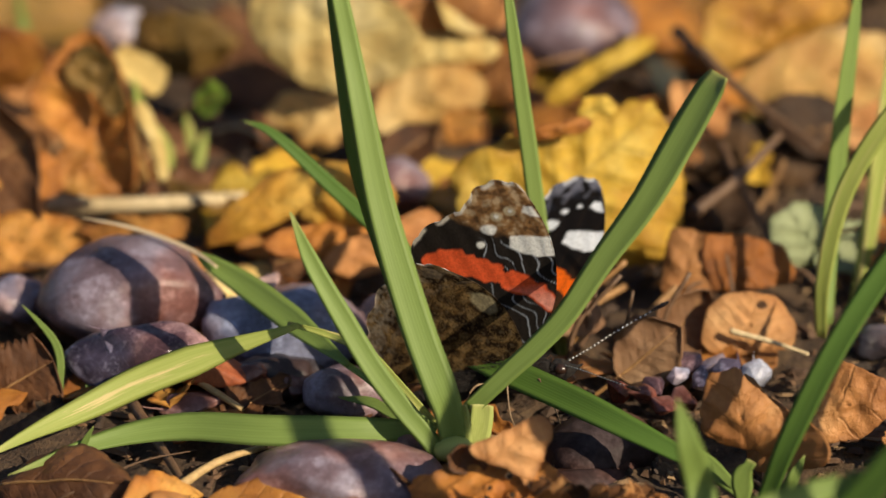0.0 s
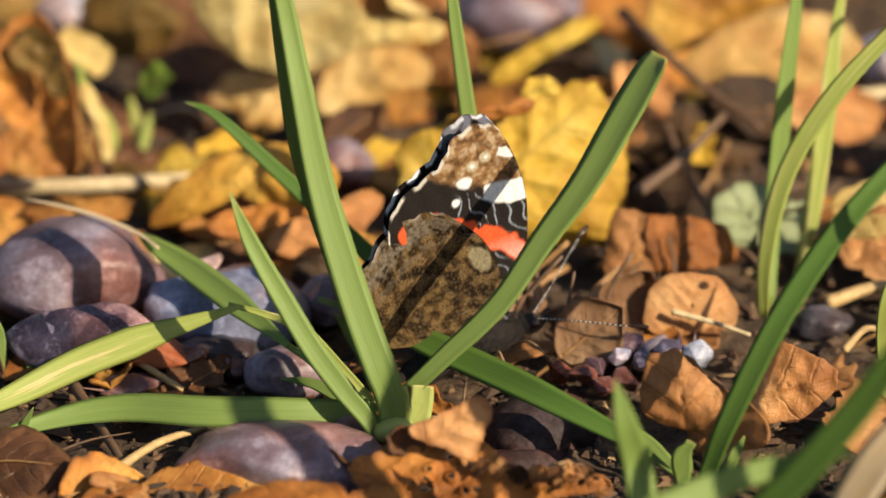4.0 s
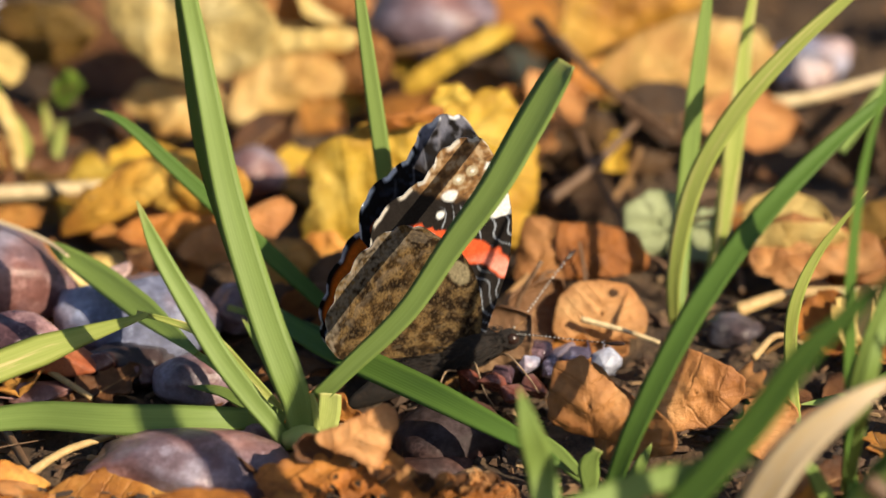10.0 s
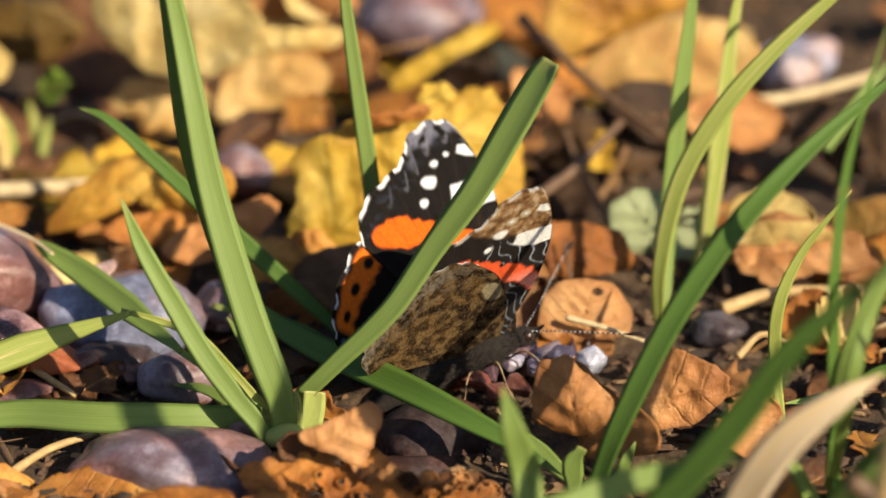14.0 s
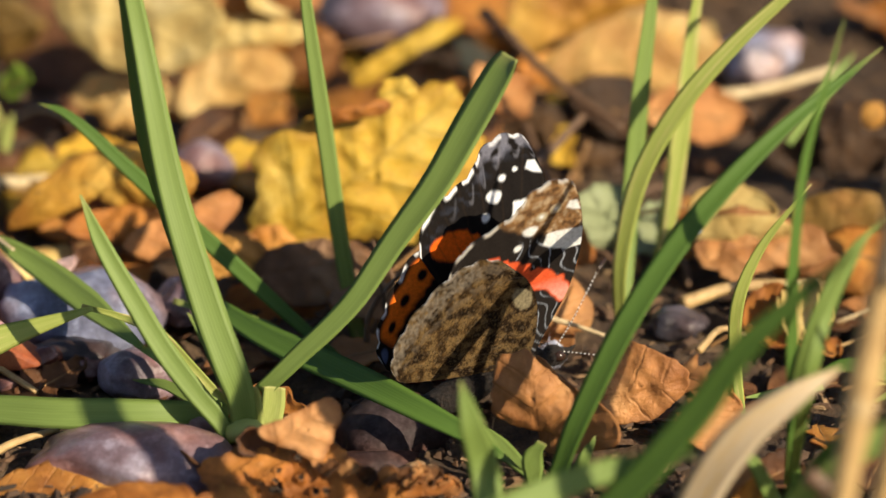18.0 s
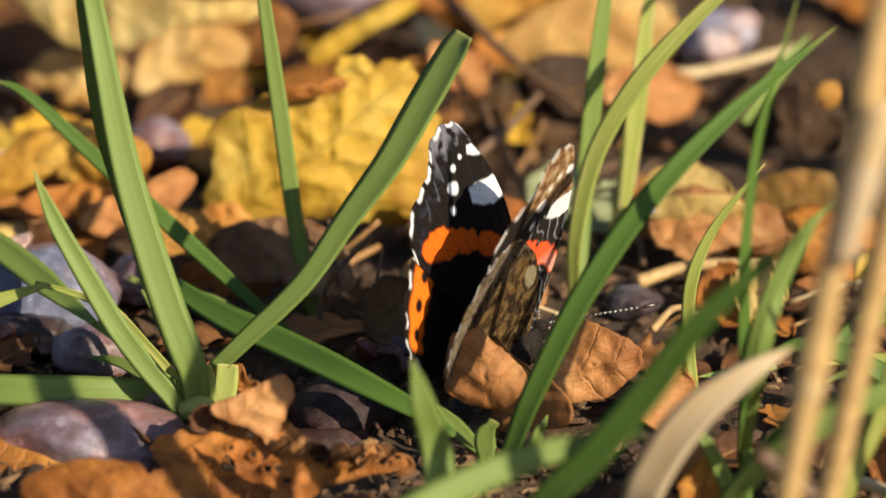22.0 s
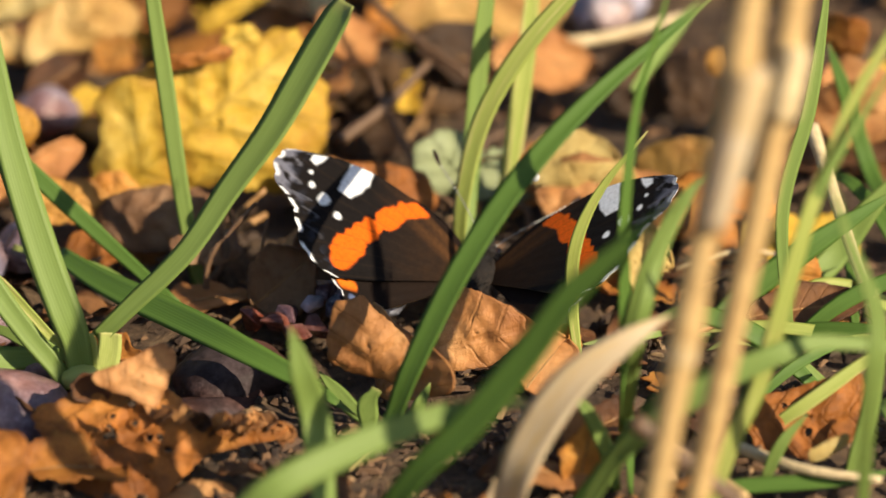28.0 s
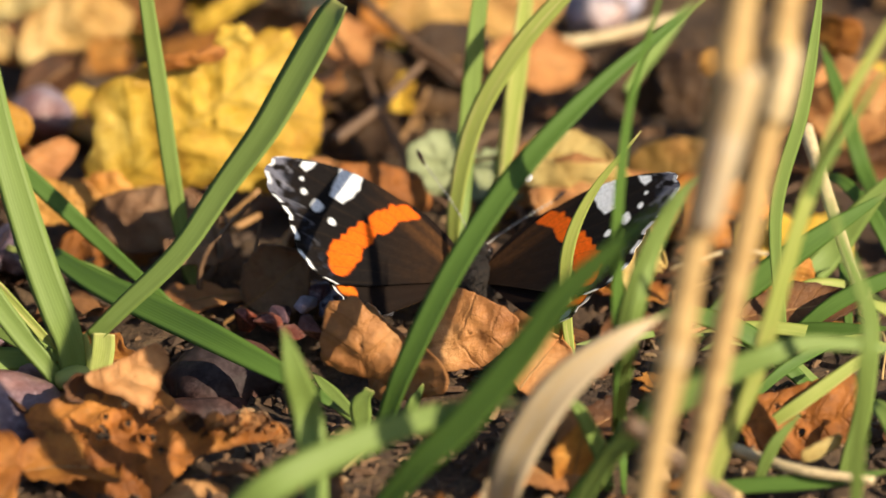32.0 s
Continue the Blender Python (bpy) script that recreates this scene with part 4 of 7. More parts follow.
    h = shaped((4.8, -27.0, 2.6), 1.3, -5, (10.6, 11.4, 10.0, 9.1, 8.5, 8.2, 8.1, 7.9, 7.0, 6.5, 6.2, 6.3, 6.9, 7.7, 8.2, 8.6, 9.2, 10.2, 11.4, 10.7, 9.4, 8.5, 8.1, 7.9, 8.0, 8.2, 8.0, 7.8, 7.9, 8.2, 8.0, 7.8, 7.8, 8.1, 8.4, 8.2, 8.3, 8.4, 8.5, 9.0), (170, 350), RUSTY, "crumpled rusty leaf with insect holes and a ragged edge", bulge=0.04, crumple=0.6, rag=0.05, gap=3.2, holes=20, res=(52, 150), seed=25)
    shaped((16.8, -25.0, 2.9), 1.2, -10, (5.7, 6.9, 4.4, 2.6, 2.1, 1.9, 1.8, 1.9, 2.1, 2.5, 3.3, 5.0, 5.6, 5.5, 5.9, 3.9, 3.0, 2.4, 2.1, 2.0, 2.0, 2.1, 2.5, 3.4), (180, 0), RUSTY, "narrow end with a rolled rim", h, bulge=0.05, crumple=0.5, rag=0.04, seed=26)
    shaped((6.5, -23.0, 9.1), 0.6, 12, (3.6, 4.2, 4.7, 5.0, 4.8, 4.7, 3.9, 3.2, 2.8, 2.6, 2.4, 2.4, 2.5, 2.6, 2.8, 3.2, 4.0, 5.5, 5.7, 4.7, 3.9, 3.4, 3.0, 2.8, 2.8, 2.9, 3.1, 3.4, 5.3, 4.1, 3.6, 3.3, 3.2, 3.2, 3.2, 3.3), (200, 40), TAN, "tan curled flap", h, bulge=0.06, crumple=0.5, rag=0.05, gap=2.6, res=(18, 80), seed=27)
    # the shadowed inside of the flap's fold is painted as a dark brown lobe
    shaped((0.6, -22.3, 7.1), 0.4, 12, (2.2, 1.8, 1.7, 1.8, 1.8, 1.8, 2.0, 2.0, 2.0, 2.3, 2.1, 2.2, 2.0, 1.7, 1.7, 1.6, 1.7, 1.9, 2.3, 2.5), (200, 20), BROWN, "fold with its inner shade as dark brown colour", h, bulge=-0.25, crumple=0.4, rag=0.06, seed=28)
    h2 = shaped((-13.0, -38.0, 4.4), 1.2, -12, (7.3, 7.3, 7.8, 7.6, 6.8, 5.9, 5.5, 5.3, 5.3, 5.8, 6.7, 8.1, 7.5, 7.3, 7.7, 8.5, 6.4, 5.4, 5.0, 5.0, 5.3, 6.1, 7.9, 7.4), (10, 190), RUSTY, "rust-brown leaf with a curled edge", bulge=0.12, crumple=0.8, rag=0.04, gap=3.5, seed=28)
    u = shaped((38.5, 82.0, 17.3), 0.5, 12, (10.1, 10.0, 8.6, 6.8, 5.7, 5.2, 5.2, 5.5, 5.5, 5.8, 6.5, 8.0, 8.2, 9.0, 9.3, 8.7, 6.7, 5.3, 4.4, 4.0, 3.9, 4.1, 4.9, 7.9), (190, 30), AMBER, "golden yellow leaf over the broad tan leaf", bulge=0.15, crumple=1.0, rag=0.06, gap=4, seed=29)
    u2 = shaped((46.1, 74.0, 13.0), 0.7, 10, (11.3, 10.1, 9.6, 7.6, 6.7, 6.4, 6.2, 5.9, 6.0, 6.6, 7.9, 9.4, 11.9, 11.4, 9.1, 7.1, 6.1, 5.6, 5.4, 5.5, 6.1, 7.3, 8.5, 10.2), (190, 10), GOLD, "broad smooth tan leaf in the sun", bulge=0.1, crumple=0.7, rag=0.03, gap=5, seed=30)
    n = shaped((17.2, 78.0, 12.0), 0.4, 20, (2.3, 8.6, 6.7, 3.1, 2.1, 1.7, 1.5, 1.4, 1.5, 1.6, 1.9, 2.5, 4.1, 7.2, 7.3, 2.5, 1.5, 1.1, 1.0, 0.9, 0.9, 1.0, 1.1, 1.4), (30, 210), YELLOW, "narrow yellow leaf rolled along its edge", bulge=0.3, crumple=0.6, rag=0.08, seed=31)
    p = shaped((60.0, 34.0, 6.0), 0.8, 10, (8.3, 6.6, 5.1, 4.1, 3.7, 3.8, 4.2, 5.2, 5.6, 6.2, 6.9, 7.3, 7.4, 7.4, 6.3, 5.5, 5.0, 4.1, 3.7, 3.6, 3.7, 4.5, 6.6, 9.1), (190, 10), TAN, "pale tan leaf with a wavy edge", bulge=0.12, crumple=1.2, rag=0.12, gap=3.5, seed=32)
    rb = shaped((83.1, -20.0, 2.5), 0.9, -6, (5.9, 6.8, 7.1, 7.9, 5.8, 4.6, 4.1, 3.9, 3.9, 4.3, 5.1, 6.4, 6.5, 7.2, 6.9, 6.7, 5.6, 5.1, 4.9, 4.5, 4.4, 4.7, 5.4, 5.6), (190, 10), RUSTY, "rust-brown crumpled leaf under the straw stems", bulge=0.15, crumple=1.0, rag=0.05, gap=3, holes=4, seed=33)
    g = shaped((41.7, 42.0, 6.1), 0.5, 10, (4.1, 4.5, 4.7, 4.3, 4.1, 3.8, 3.8, 4.1, 3.9, 4.0, 4.4, 4.2, 4.2, 4.3, 4.1, 4.2, 4.3, 4.1, 4.2, 4.4, 3.9, 3.8, 3.9, 3.9), (300, 120), GREEN, "grey-green rounded leaf of a small plant", bulge=0.15, crumple=0.5, rag=0.05, gap=2.5, name="green_leaf", group="green leaves", seed=34)
    shaped((6.8, 27.0, 5.6), 1.0, -10, (7.4, 6.8, 6.0, 4.9, 4.5, 4.3, 4.2, 4.5, 5.5, 6.5, 7.8, 6.6, 5.4, 5.0, 4.6, 4.2, 4.2, 4.8, 5.8, 6.4), (190, 20), MIDBROWN, "mid-brown leaf in half shade behind the grass tuft", bulge=0.12, crumple=1.0, rag=0.06, gap=3.2, seed=60)
    shaped((12.9, 20.0, 5.2), 1.2, 15, (4.2, 4.1, 3.5, 2.9, 2.8, 2.9, 2.8, 2.9, 3.3, 4.5, 4.3, 4.2, 3.5, 2.8, 2.6, 2.6, 2.9, 3.0, 3.5, 4.6), (20, 200), MIDBROWN, "small brown leaf curled in the shade", bulge=0.2, crumple=0.9, rag=0.08, gap=2.6, seed=61)
    shaped((-4.1, 30.0, 6.5), 1.0, 12, (4.9, 4.4, 4.2, 3.5, 3.2, 3.3, 3.7, 3.5, 3.7, 4.5, 4.6, 4.5, 4.6, 3.6, 3.1, 3.1, 3.3, 3.5, 3.7, 4.5), (200, 20), ORANGE, "orange-brown leaf scrap in half shade", bulge=0.15, crumple=1.0, rag=0.1, gap=3, seed=62)
    panel([(3.3, 77.8, 14.0), (9.2, 76.4, 15.0), (8.2, 78.3, 8.0), (3.2, 78.8, 7.0)], TAN, "reddish tan leaf beside the golden one", None, 0.12, 0.8, 0.06, 0.5, seed=65)
    panel([(-8.1, 74.8, 22.0), (4.6, 77.3, 24.0), (3.9, 79.4, 17.0), (-5.3, 78.1, 16.0)], TAN, "tan leaf lying at the back of the litter", None, 0.15, 1.0, 0.05, 0.6, seed=12)
    panel([(-62.3, 78.1, 17.0), (-53.0, 78.5, 18.0), (-52.7, 83.7, 8.0), (-61.9, 81.0, 8.0)], ORANGE, "orange-brown leaf leaning against the curled leaf", None, 0.15, 1.0, 0.08, 0.5, seed=66)
    panel([(-41.0, 92.3, 14.0), (-29.6, 92.0, 13.0), (-29.0, 94.2, 5.0), (-40.5, 94.1, 5.0)], OLIVE, "dark olive leaf in the shade behind the shoots", None, 0.15, 1.2, 0.10, 0.5, seed=67)
    panel([(28.9, 66.5, 9.0), (37.3, 66.9, 10.0), (38.3, 65.3, 3.0), (29.2, 65.9, 2.0)], DARKLEAF, "dark leaf behind the butterfly, shade put into its colour", None, 0.12, 1.4, 0.12, 0.5, seed=68)
    panel([(35.9, 67.7, 10.0), (45.0, 69.1, 9.0), (44.7, 65.9, 2.0), (36.9, 64.2, 2.0)], DARKLEAF, "dark olive leaf under the twig", None, 0.15, 1.4, 0.12, 0.5, seed=69)
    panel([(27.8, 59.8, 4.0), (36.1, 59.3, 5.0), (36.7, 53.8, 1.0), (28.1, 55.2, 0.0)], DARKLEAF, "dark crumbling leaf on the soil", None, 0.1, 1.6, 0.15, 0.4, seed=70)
    panel([(60.7, 68.6, 9.0), (69.5, 68.2, 10.0), (70.2, 65.5, 2.0), (61.1, 63.7, 2.0)], DARKLEAF, "leaf behind the grass, dark in colour for the shade there", None, 0.15, 1.4, 0.12, 0.5, seed=71)
    panel([(68.7, 67.0, 9.0), (76.4, 66.5, 10.0), (77.2, 63.9, 2.0), (69.4, 62.1, 2.0)], DARKLEAF, "leaf behind the grass stems, shade put into its colour", None, 0.15, 1.4, 0.12, 0.5, seed=72)
    panel([(-45.8, 47.0, 5.0), (-34.0, 45.7, 6.0), (-33.3, 44.3, 4.0), (-44.9, 41.8, 4.0)], ORANGE, "orange leaf scraps behind the rounded pebble", None, 0.1, 1.3, 0.15, 0.3, seed=19)
    panel([(54.1, -2.1, 5.4), (56.8, -1.1, 5.6), (57.1, -3.1, 1.1), (54.3, -3.1, 0.7)], ORANGE, "small orange leaf scrap among the grass", None, 0.1, 0.5, 0.08, 0.5, seed=32)
    rng = random.Random(4)
    for k, at in enumerate(((8.3, -26.2, 5.0), (10.6, -26.7, 5.0), (12.8, -26.6, 4.5), (15.1, -26.4, 4.0), (17.0, -26.1, 4.0), (18.9, -25.3, 4.0), (20.5, -24.4, 3.0), (22.1, -24.9, 2.0), (13.7, -25.5, 3.0), (17.9, -25.6, 3.0))):
        a = rng.uniform(-0.6, 0.9)
        leaf(at, (at[0] + 2.0 * math.cos(a), at[1] + 0.5, at[2] + 1.2), rng.uniform(1.4, 2.2), (rng.uniform(-0.5, 0.5), -0.6, 0.6), TAN if k % 2 else BROWN, "crumbly curled bit of leaf on the rusty leaf", "torn", 0.8, 0.2, 0.3, 0.5, 0.2, 0, seed=700 + k, group="leaf crumbs", na=10, nb=8)
    panel([(10.5, -30.6, -1.0), (17.6, -30.6, -1.0), (18.4, -37.9, -3.0), (6.9, -37.9, -3.0)], TAN, "tan leaf with a scalloped edge", None, 0.1, 0.8, 0.08, 0.4, seed=40)
    panel([(63.3, 37.1, 6.0), (70.6, 32.8, 5.0), (70.0, 32.8, 2.0), (64.5, 32.3, 3.0)], TAN, "tan leaf scrap beside the wavy leaf", None, 0.1, 1.0, 0.1, 0.4, seed=43)
    panel([(82.6, -29.0, 3.0), (86.8, -28.7, 5.0), (87.2, -27.6, 3.0), (83.0, -28.7, 1.0)], CREAM, "pale leaf strip on the soil", None, 0.1, 0.4, 0.1, 0.4, seed=46)
    panel([(55.6, -26.3, 7.0), (57.5, -27.6, 8.0), (59.4, -33.3, -1.0), (54.9, -33.3, -1.0)], TAN, "tan leaf striped with grass shadows", None, 0.1, 0.6, 0.05, 0.4, seed=47)
    panel([(50.4, 35.2, 9.0), (63.2, 33.9, 10.0), (64.0, 35.3, 6.0), (54.4, 34.1, 5.0)], CREAM, "pale leaf lying behind the butterfly's wing", None, 0.1, 0.8, 0.06, 0.5, seed=48)
    panel([(53.8, 34.7, 7.0), (59.9, 34.2, 8.0), (59.2, 33.1, 4.0), (53.1, 32.3, 4.0)], TAN, "tan leaf scrap under the pale leaf", None, 0.1, 0.8, 0.06, 0.5, seed=49)
    panel([(66.2, 44.0, 8.0), (75.1, 43.5, 9.0), (75.8, 41.7, 3.0), (64.2, 43.3, 3.0)], OLIVE, "olive-grey leaf in the shade", None, 0.1, 0.8, 0.04, 0.5, seed=58)
    panel([(73.4, 57.5, 14.0), (76.2, 58.3, 14.0), (76.2, 57.4, 11.0), (73.4, 57.4, 11.0)], ORANGE, "small orange leaf scrap on the litter", None, 0.2, 0.5, 0.08, 0.6, seed=59)
    panel([(86.4, 51.8, 12.0), (97.2, 50.2, 15.0), (98.3, 52.2, 5.0), (87.2, 52.2, 5.0)], TAN, "tan leaf behind the straw stems", None, 0.15, 1.0, 0.05, 0.6, seed=60)
    panel([(87.7, 55.9, 20.0), (93.2, 54.2, 20.0), (92.7, 56.7, 14.0), (88.6, 57.5, 14.0)], ORANGE, "orange leaf scrap behind the grass", None, 0.15, 0.8, 0.08, 0.6, seed=61)
    panel([(78.2, 13.2, 6.0), (84.9, 13.7, 8.0), (85.6, 13.3, 3.0), (78.2, 11.7, 3.0)], ORANGE, "orange leaf lying behind the straws", None, 0.15, 1.0, 0.08, 0.5, seed=62)
    panel([(62.4, 24.6, 5.0), (66.4, 23.3, 6.0), (65.8, 22.0, 1.0), (62.1, 22.0, 1.0)], CREAM, "pale leaf scrap beside the grass", None, 0.1, 0.6, 0.08, 0.5, seed=63)
    leaf((9.2, 79.5, 12.0), (-0.1, 81.1, 9.0), 8, (0.0, -0.8, 0.6), ORANGE, "orange-brown scrap of a leaf", "oval", 0.2, 0.05, seed=9)
    leaf((-62.5, 51.1, 8.0), (-52.1, 53.0, 14.0), 22, (0.2, -0.8, 0.55), BROWN, "dark brown leaf leaning in the litter", "oval", 0.2, seed=13)
    leaf((-13.4, 50.5, 5.0), (-27.2, 45.4, 2.0), 9, (0.0, -0.6, 0.8), ORANGE, "orange leaf scrap in half shade", "oval", 0.2, seed=15)
    leaf((3.3, 68.9, 9.0), (-2.0, 68.6, 8.0), 4, (0.0, -0.8, 0.6), ORANGE, "small orange piece of leaf", "torn", 0.3, seed=17, stalk=0)
    leaf((-3.1, 69.9, 7.0), (-11.0, 63.0, 4.0), 6, (0.1, -0.6, 0.8), BROWN, "dark brown curled leaf scrap", "narrow", 0.4, seed=18)
    leaf((24.0, 19.2, 1.0), (29.4, 23.8, 7.0), 8, (0.3, -0.8, 0.5), MIDBROWN, "shrivelled brown leaf with a curled edge", "oval", 0.4, 0, 0.2, 0.8, 0.04, 3, seed=22)
    leaf((-54.0, -12.7, -1.0), (-37.4, -19.3, 2.0), 12, (0, -0.5, 0.85), BROWN, "brown leaf with a rolled edge on the litter", "oval", -0.3, 0.12, 0, 0.8, 0.03, 0, seed=32)
    leaf((-31.1, -21.3, -1.0), (-8.4, -21.7, 0.0), 9, (0, -0.45, 0.9), ORANGE, "flat orange leaf on the litter shade", "oval", 0.1, 0.03, 0, 0.8, 0.03, 0, seed=33)
    leaf((-54.2, 6.6, 2.0), (-47.9, 8.1, 5.0), 8, (0.1, -0.7, 0.7), BROWN, "tan-brown leaf by the pebbles", "torn", 0.2, 0.05, 0, 1.0, 0.06, 0, seed=34)
    leaf((51.8, 40.1, 8.0), (62.6, 37.7, 8.0), 7, (0.0, -0.6, 0.8), CREAM, "pale cream leaf edge behind the tan leaf", "oval", 0.2, 0.06, seed=36)
    leaf((57.9, 18.6, 2.0), (66.0, 19.4, 5.0), 8, (0.0, -0.8, 0.6), ORANGE, "orange-brown leaf between the stems", "oval", 0.2, 0.05, seed=37)
    leaf((56.2, -31.9, -1.0), (58.1, -31.8, 8.3), 6, (0.1, -0.9, 0.4), ORANGE, "orange leaf striped with grass shadows", "oval", 0.2, seed=39, stalk=0)
    leaf((76.7, 4.8, 3.0), (91.4, 7.4, 4.0), 7, (0, -0.6, 0.8), BROWN, "reddish-brown leaf lying behind the grass", "oval", 0.15, 0.05, seed=40)
    leaf((86.4, 50.6, 8.0), (97.4, 51.9, 12.0), 12, (0.1, -0.75, 0.65), TAN, "tan leaf beyond the straw stems", "oval", 0.1, 0.05, seed=41)
    leaf((37.2, 68.4, 10.0), (52.1, 68.9, 4.0), 9, (0, -0.5, 0.85), DARKLEAF, "brown leaf with its shade put into the colour", "oval", 0.2, 0.05, seed=42)
    leaf((47.1, 68.6, 8.0), (60.4, 68.7, 6.0), 9, (0, -0.7, 0.7), TAN, "brown leaf lit along its edge", "oval", 0.2, 0.05, seed=43)
    leaf((35.2, 69.8, 9.0), (38.6, 65.7, 7.0), 3.5, (0, -0.7, 0.7), YELLOW, "small yellow-green leaf scrap", "torn", 0.3, seed=44, stalk=0)
    leaf((36.8, 61.3, 4.0), (37.2, 62.6, 8.0), 2.6, (0, -0.9, 0.4), YELLOW, "tiny yellow scrap of leaf", "torn", 0.3, seed=45, stalk=0)
    leaf((25.6, 58.2, 14.0), (32.5, 66.9, 12.0), 9, (0, -0.7, 0.7), TAN, "tan leaf behind the grass tip", "oval", 0.2, seed=46)
    leaf((-3.9, 75.5, 24.0), (4.6, 80.6, 18.0), 9, (0, -0.7, 0.7), CREAM, "pale leaf at the back of the litter", "oval", 0.2, seed=47)
    leaf((51.3, 43.1, 4.0), (42.9, 39.5, 3.0), 8, (-0.1, -0.6, 0.8), GREEN, "shaded grey-green leaf under the round leaf", "heart", 0.1, 0.04, 0.1, 0.4, 0.05, 5, seed=49, name="green_leaf", group="", category="leaf")
    leaf((-32.6, 71.5, 10.0), (-29.0, 69.6, 12.0), 5, (0, -0.7, 0.7), LIME, "bright lime-green seedling leaf", "oval", 0.1, 0.1, seed=50, name="green_leaf", group="", category="leaf")
    leaf((-43.3, 77.1, 14.0), (-37.0, 77.5, 10.0), 4, (0.2, -0.8, 0.6), CREAM, "pale leaf scrap by the white stone", "torn", 0.3, seed=51, stalk=0)
    leaf((-22.9, 39.2, 3.0), (-14.7, 40.4, 4.0), 6, (0, -0.6, 0.8), BROWN, "brown leaf crumbling on the pebbles", "torn", 0.3, 0.05, 0, 1.4, 0.1, 0, seed=52)
    leaf((-15.4, 43.6, 4.0), (-7.9, 44.3, 6.0), 8, (0.1, -0.7, 0.7), TAN, "light brown leaf behind the grass", "oval", 0.2, 0.03, seed=53)
    leaf((18.8, 10.5, 2.0), (26.1, 11.9, 8.0), 9, (0.1, -0.8, 0.6), MIDBROWN, "dull brown leaf under the butterfly's wing", "oval", 0.2, seed=54)
    leaf((50.6, -9.9, 1.0), (55.3, -3.9, 4.6), 6, (0.1, -0.9, 0.4), TAN, "tan leaf piece behind the withered blade", "torn", 0.2, seed=55, stalk=0)
    leaf((67.7, 17.8, 6.0), (62.3, 15.8, 4.0), 6, (0.1, -0.9, 0.4), CREAM, "pale leaf behind the butterfly's wing", "torn", 0.2, seed=56, stalk=0)


def scatter_litter():
    """More fallen leaves, scraps and crumbs all round, as the litter goes on beyond the middle."""
    rng = random.Random(11)
    kinds = [(TAN, "tan fallen leaf in the litter"), (ORANGE, "orange fallen leaf in the litter"), (CREAM, "pale fallen leaf in the litter"), (BROWN, "brown fallen leaf in the litter"), (ORANGE, "orange-brown fallen leaf in the litter"),
             (YELLOW, "yellow fallen leaf in the litter"), (OLIVE, "olive-brown fallen leaf in the litter")]
    for k in range(210):
        x, y = rng.uniform(-110, 140), rng.uniform(-60, 225)
        if -62 < x < 112 and -45 < y < 62 or rng.random() < (0.45 if y < 130 and -60 < x < 105 else 0):
            continue
        if 48 < x < 86 and 52 < y < 104:
            continue
        m, lab = rng.choice(kinds)
        length, a = rng.uniform(9, 24), rng.uniform(0, 6.28)
        z = rng.uniform(0.5, 3.5)
        lift = rng.uniform(-1, 7) if y > 140 else rng.uniform(-0.5, 2.5)
        leaf((x, y, z), (x + length * math.cos(a), y + length * math.sin(a), z + lift), length * rng.uniform(0.45, 0.7),
             (rng.uniform(-0.4, 0.4), rng.uniform(-0.8, 0.1), 0.8), m, lab, rng.choice(("oval", "oval", "heart", "lobed", "torn")),
             rng.uniform(-0.3, 0.4), rng.uniform(-0.05, 0.1), rng.uniform(0, 0.2), rng.uniform(0.6, 1.4), rng.choice((0.03, 0.05, 0.15)), rng.uniform(2, 7), seed=100 + k, na=20, nb=12)
    for k in range(95):
        x, y = rng.uniform(-60, 112), rng.uniform(-42, 70)
        if (x - 8) ** 2 + (y + 4) ** 2 < 150 or 8 < x < 36 and -30 < y < 12 or 27 < x < 46 and 22 < y < 80 or -12 < x < 24 and 22 < y < 54:
            continue
        m, lab = rng.choice((kinds[0], kinds[1], kinds[3], kinds[3]))
        length, a = rng.uniform(5, 12), rng.uniform(0, 6.28)
        z = max(0.2, ground_height(x, y) + 0.6)
        leaf((x, y, z), (x + length * math.cos(a), y + length * math.sin(a), z + rng.uniform(-0.3, 2.0)), length * rng.uniform(0.4, 0.7), (rng.uniform(-0.3, 0.3), rng.uniform(-0.5, 0.1), 0.9),
             m, lab.replace("fallen leaf", "leaf scrap"), rng.choice(("torn", "oval", "lobed")), rng.uniform(-0.2, 0.4), 0.05, 0.1, rng.uniform(0.5, 1.2), 0.12, 0, seed=400 + k, na=16, nb=10)
    for k in range(55):
        x, y = rng.uniform(-70, 115), rng.uniform(25, 150)
        if 46 < x < 88 and 50 < y < 106 or 24 < x < 48 and 15 < y < 80 or -14 < x < 26 and 20 < y < 56:
            # leaves in these dim spots get the near-black colour in place of shade
            m, lab = DARKLEAF, "brown leaf in the litter, darkened in colour as shade"
            if rng.random() < 0.6:
                continue
        else:
            m, lab = rng.choice(kinds)
        length, a = rng.uniform(13, 24), rng.uniform(0, 6.28)
        z = rng.uniform(-0.3, 1.0)
        leaf((x, y, z), (x + length * math.cos(a), y + length * math.sin(a), z + rng.uniform(-0.3, 1.8)), length * rng.uniform(0.5, 0.75), (rng.uniform(-0.4, 0.4), rng.uniform(-0.9, -0.1), 0.8),
             m, lab, rng.choice(("oval", "heart", "lobed", "torn")), rng.uniform(-0.3, 0.4), rng.uniform(-0.05, 0.1), 0.1, rng.uniform(0.7, 1.4), 0.08, 3, seed=600 + k, na=20, nb=12)
    verts, faces = [], []
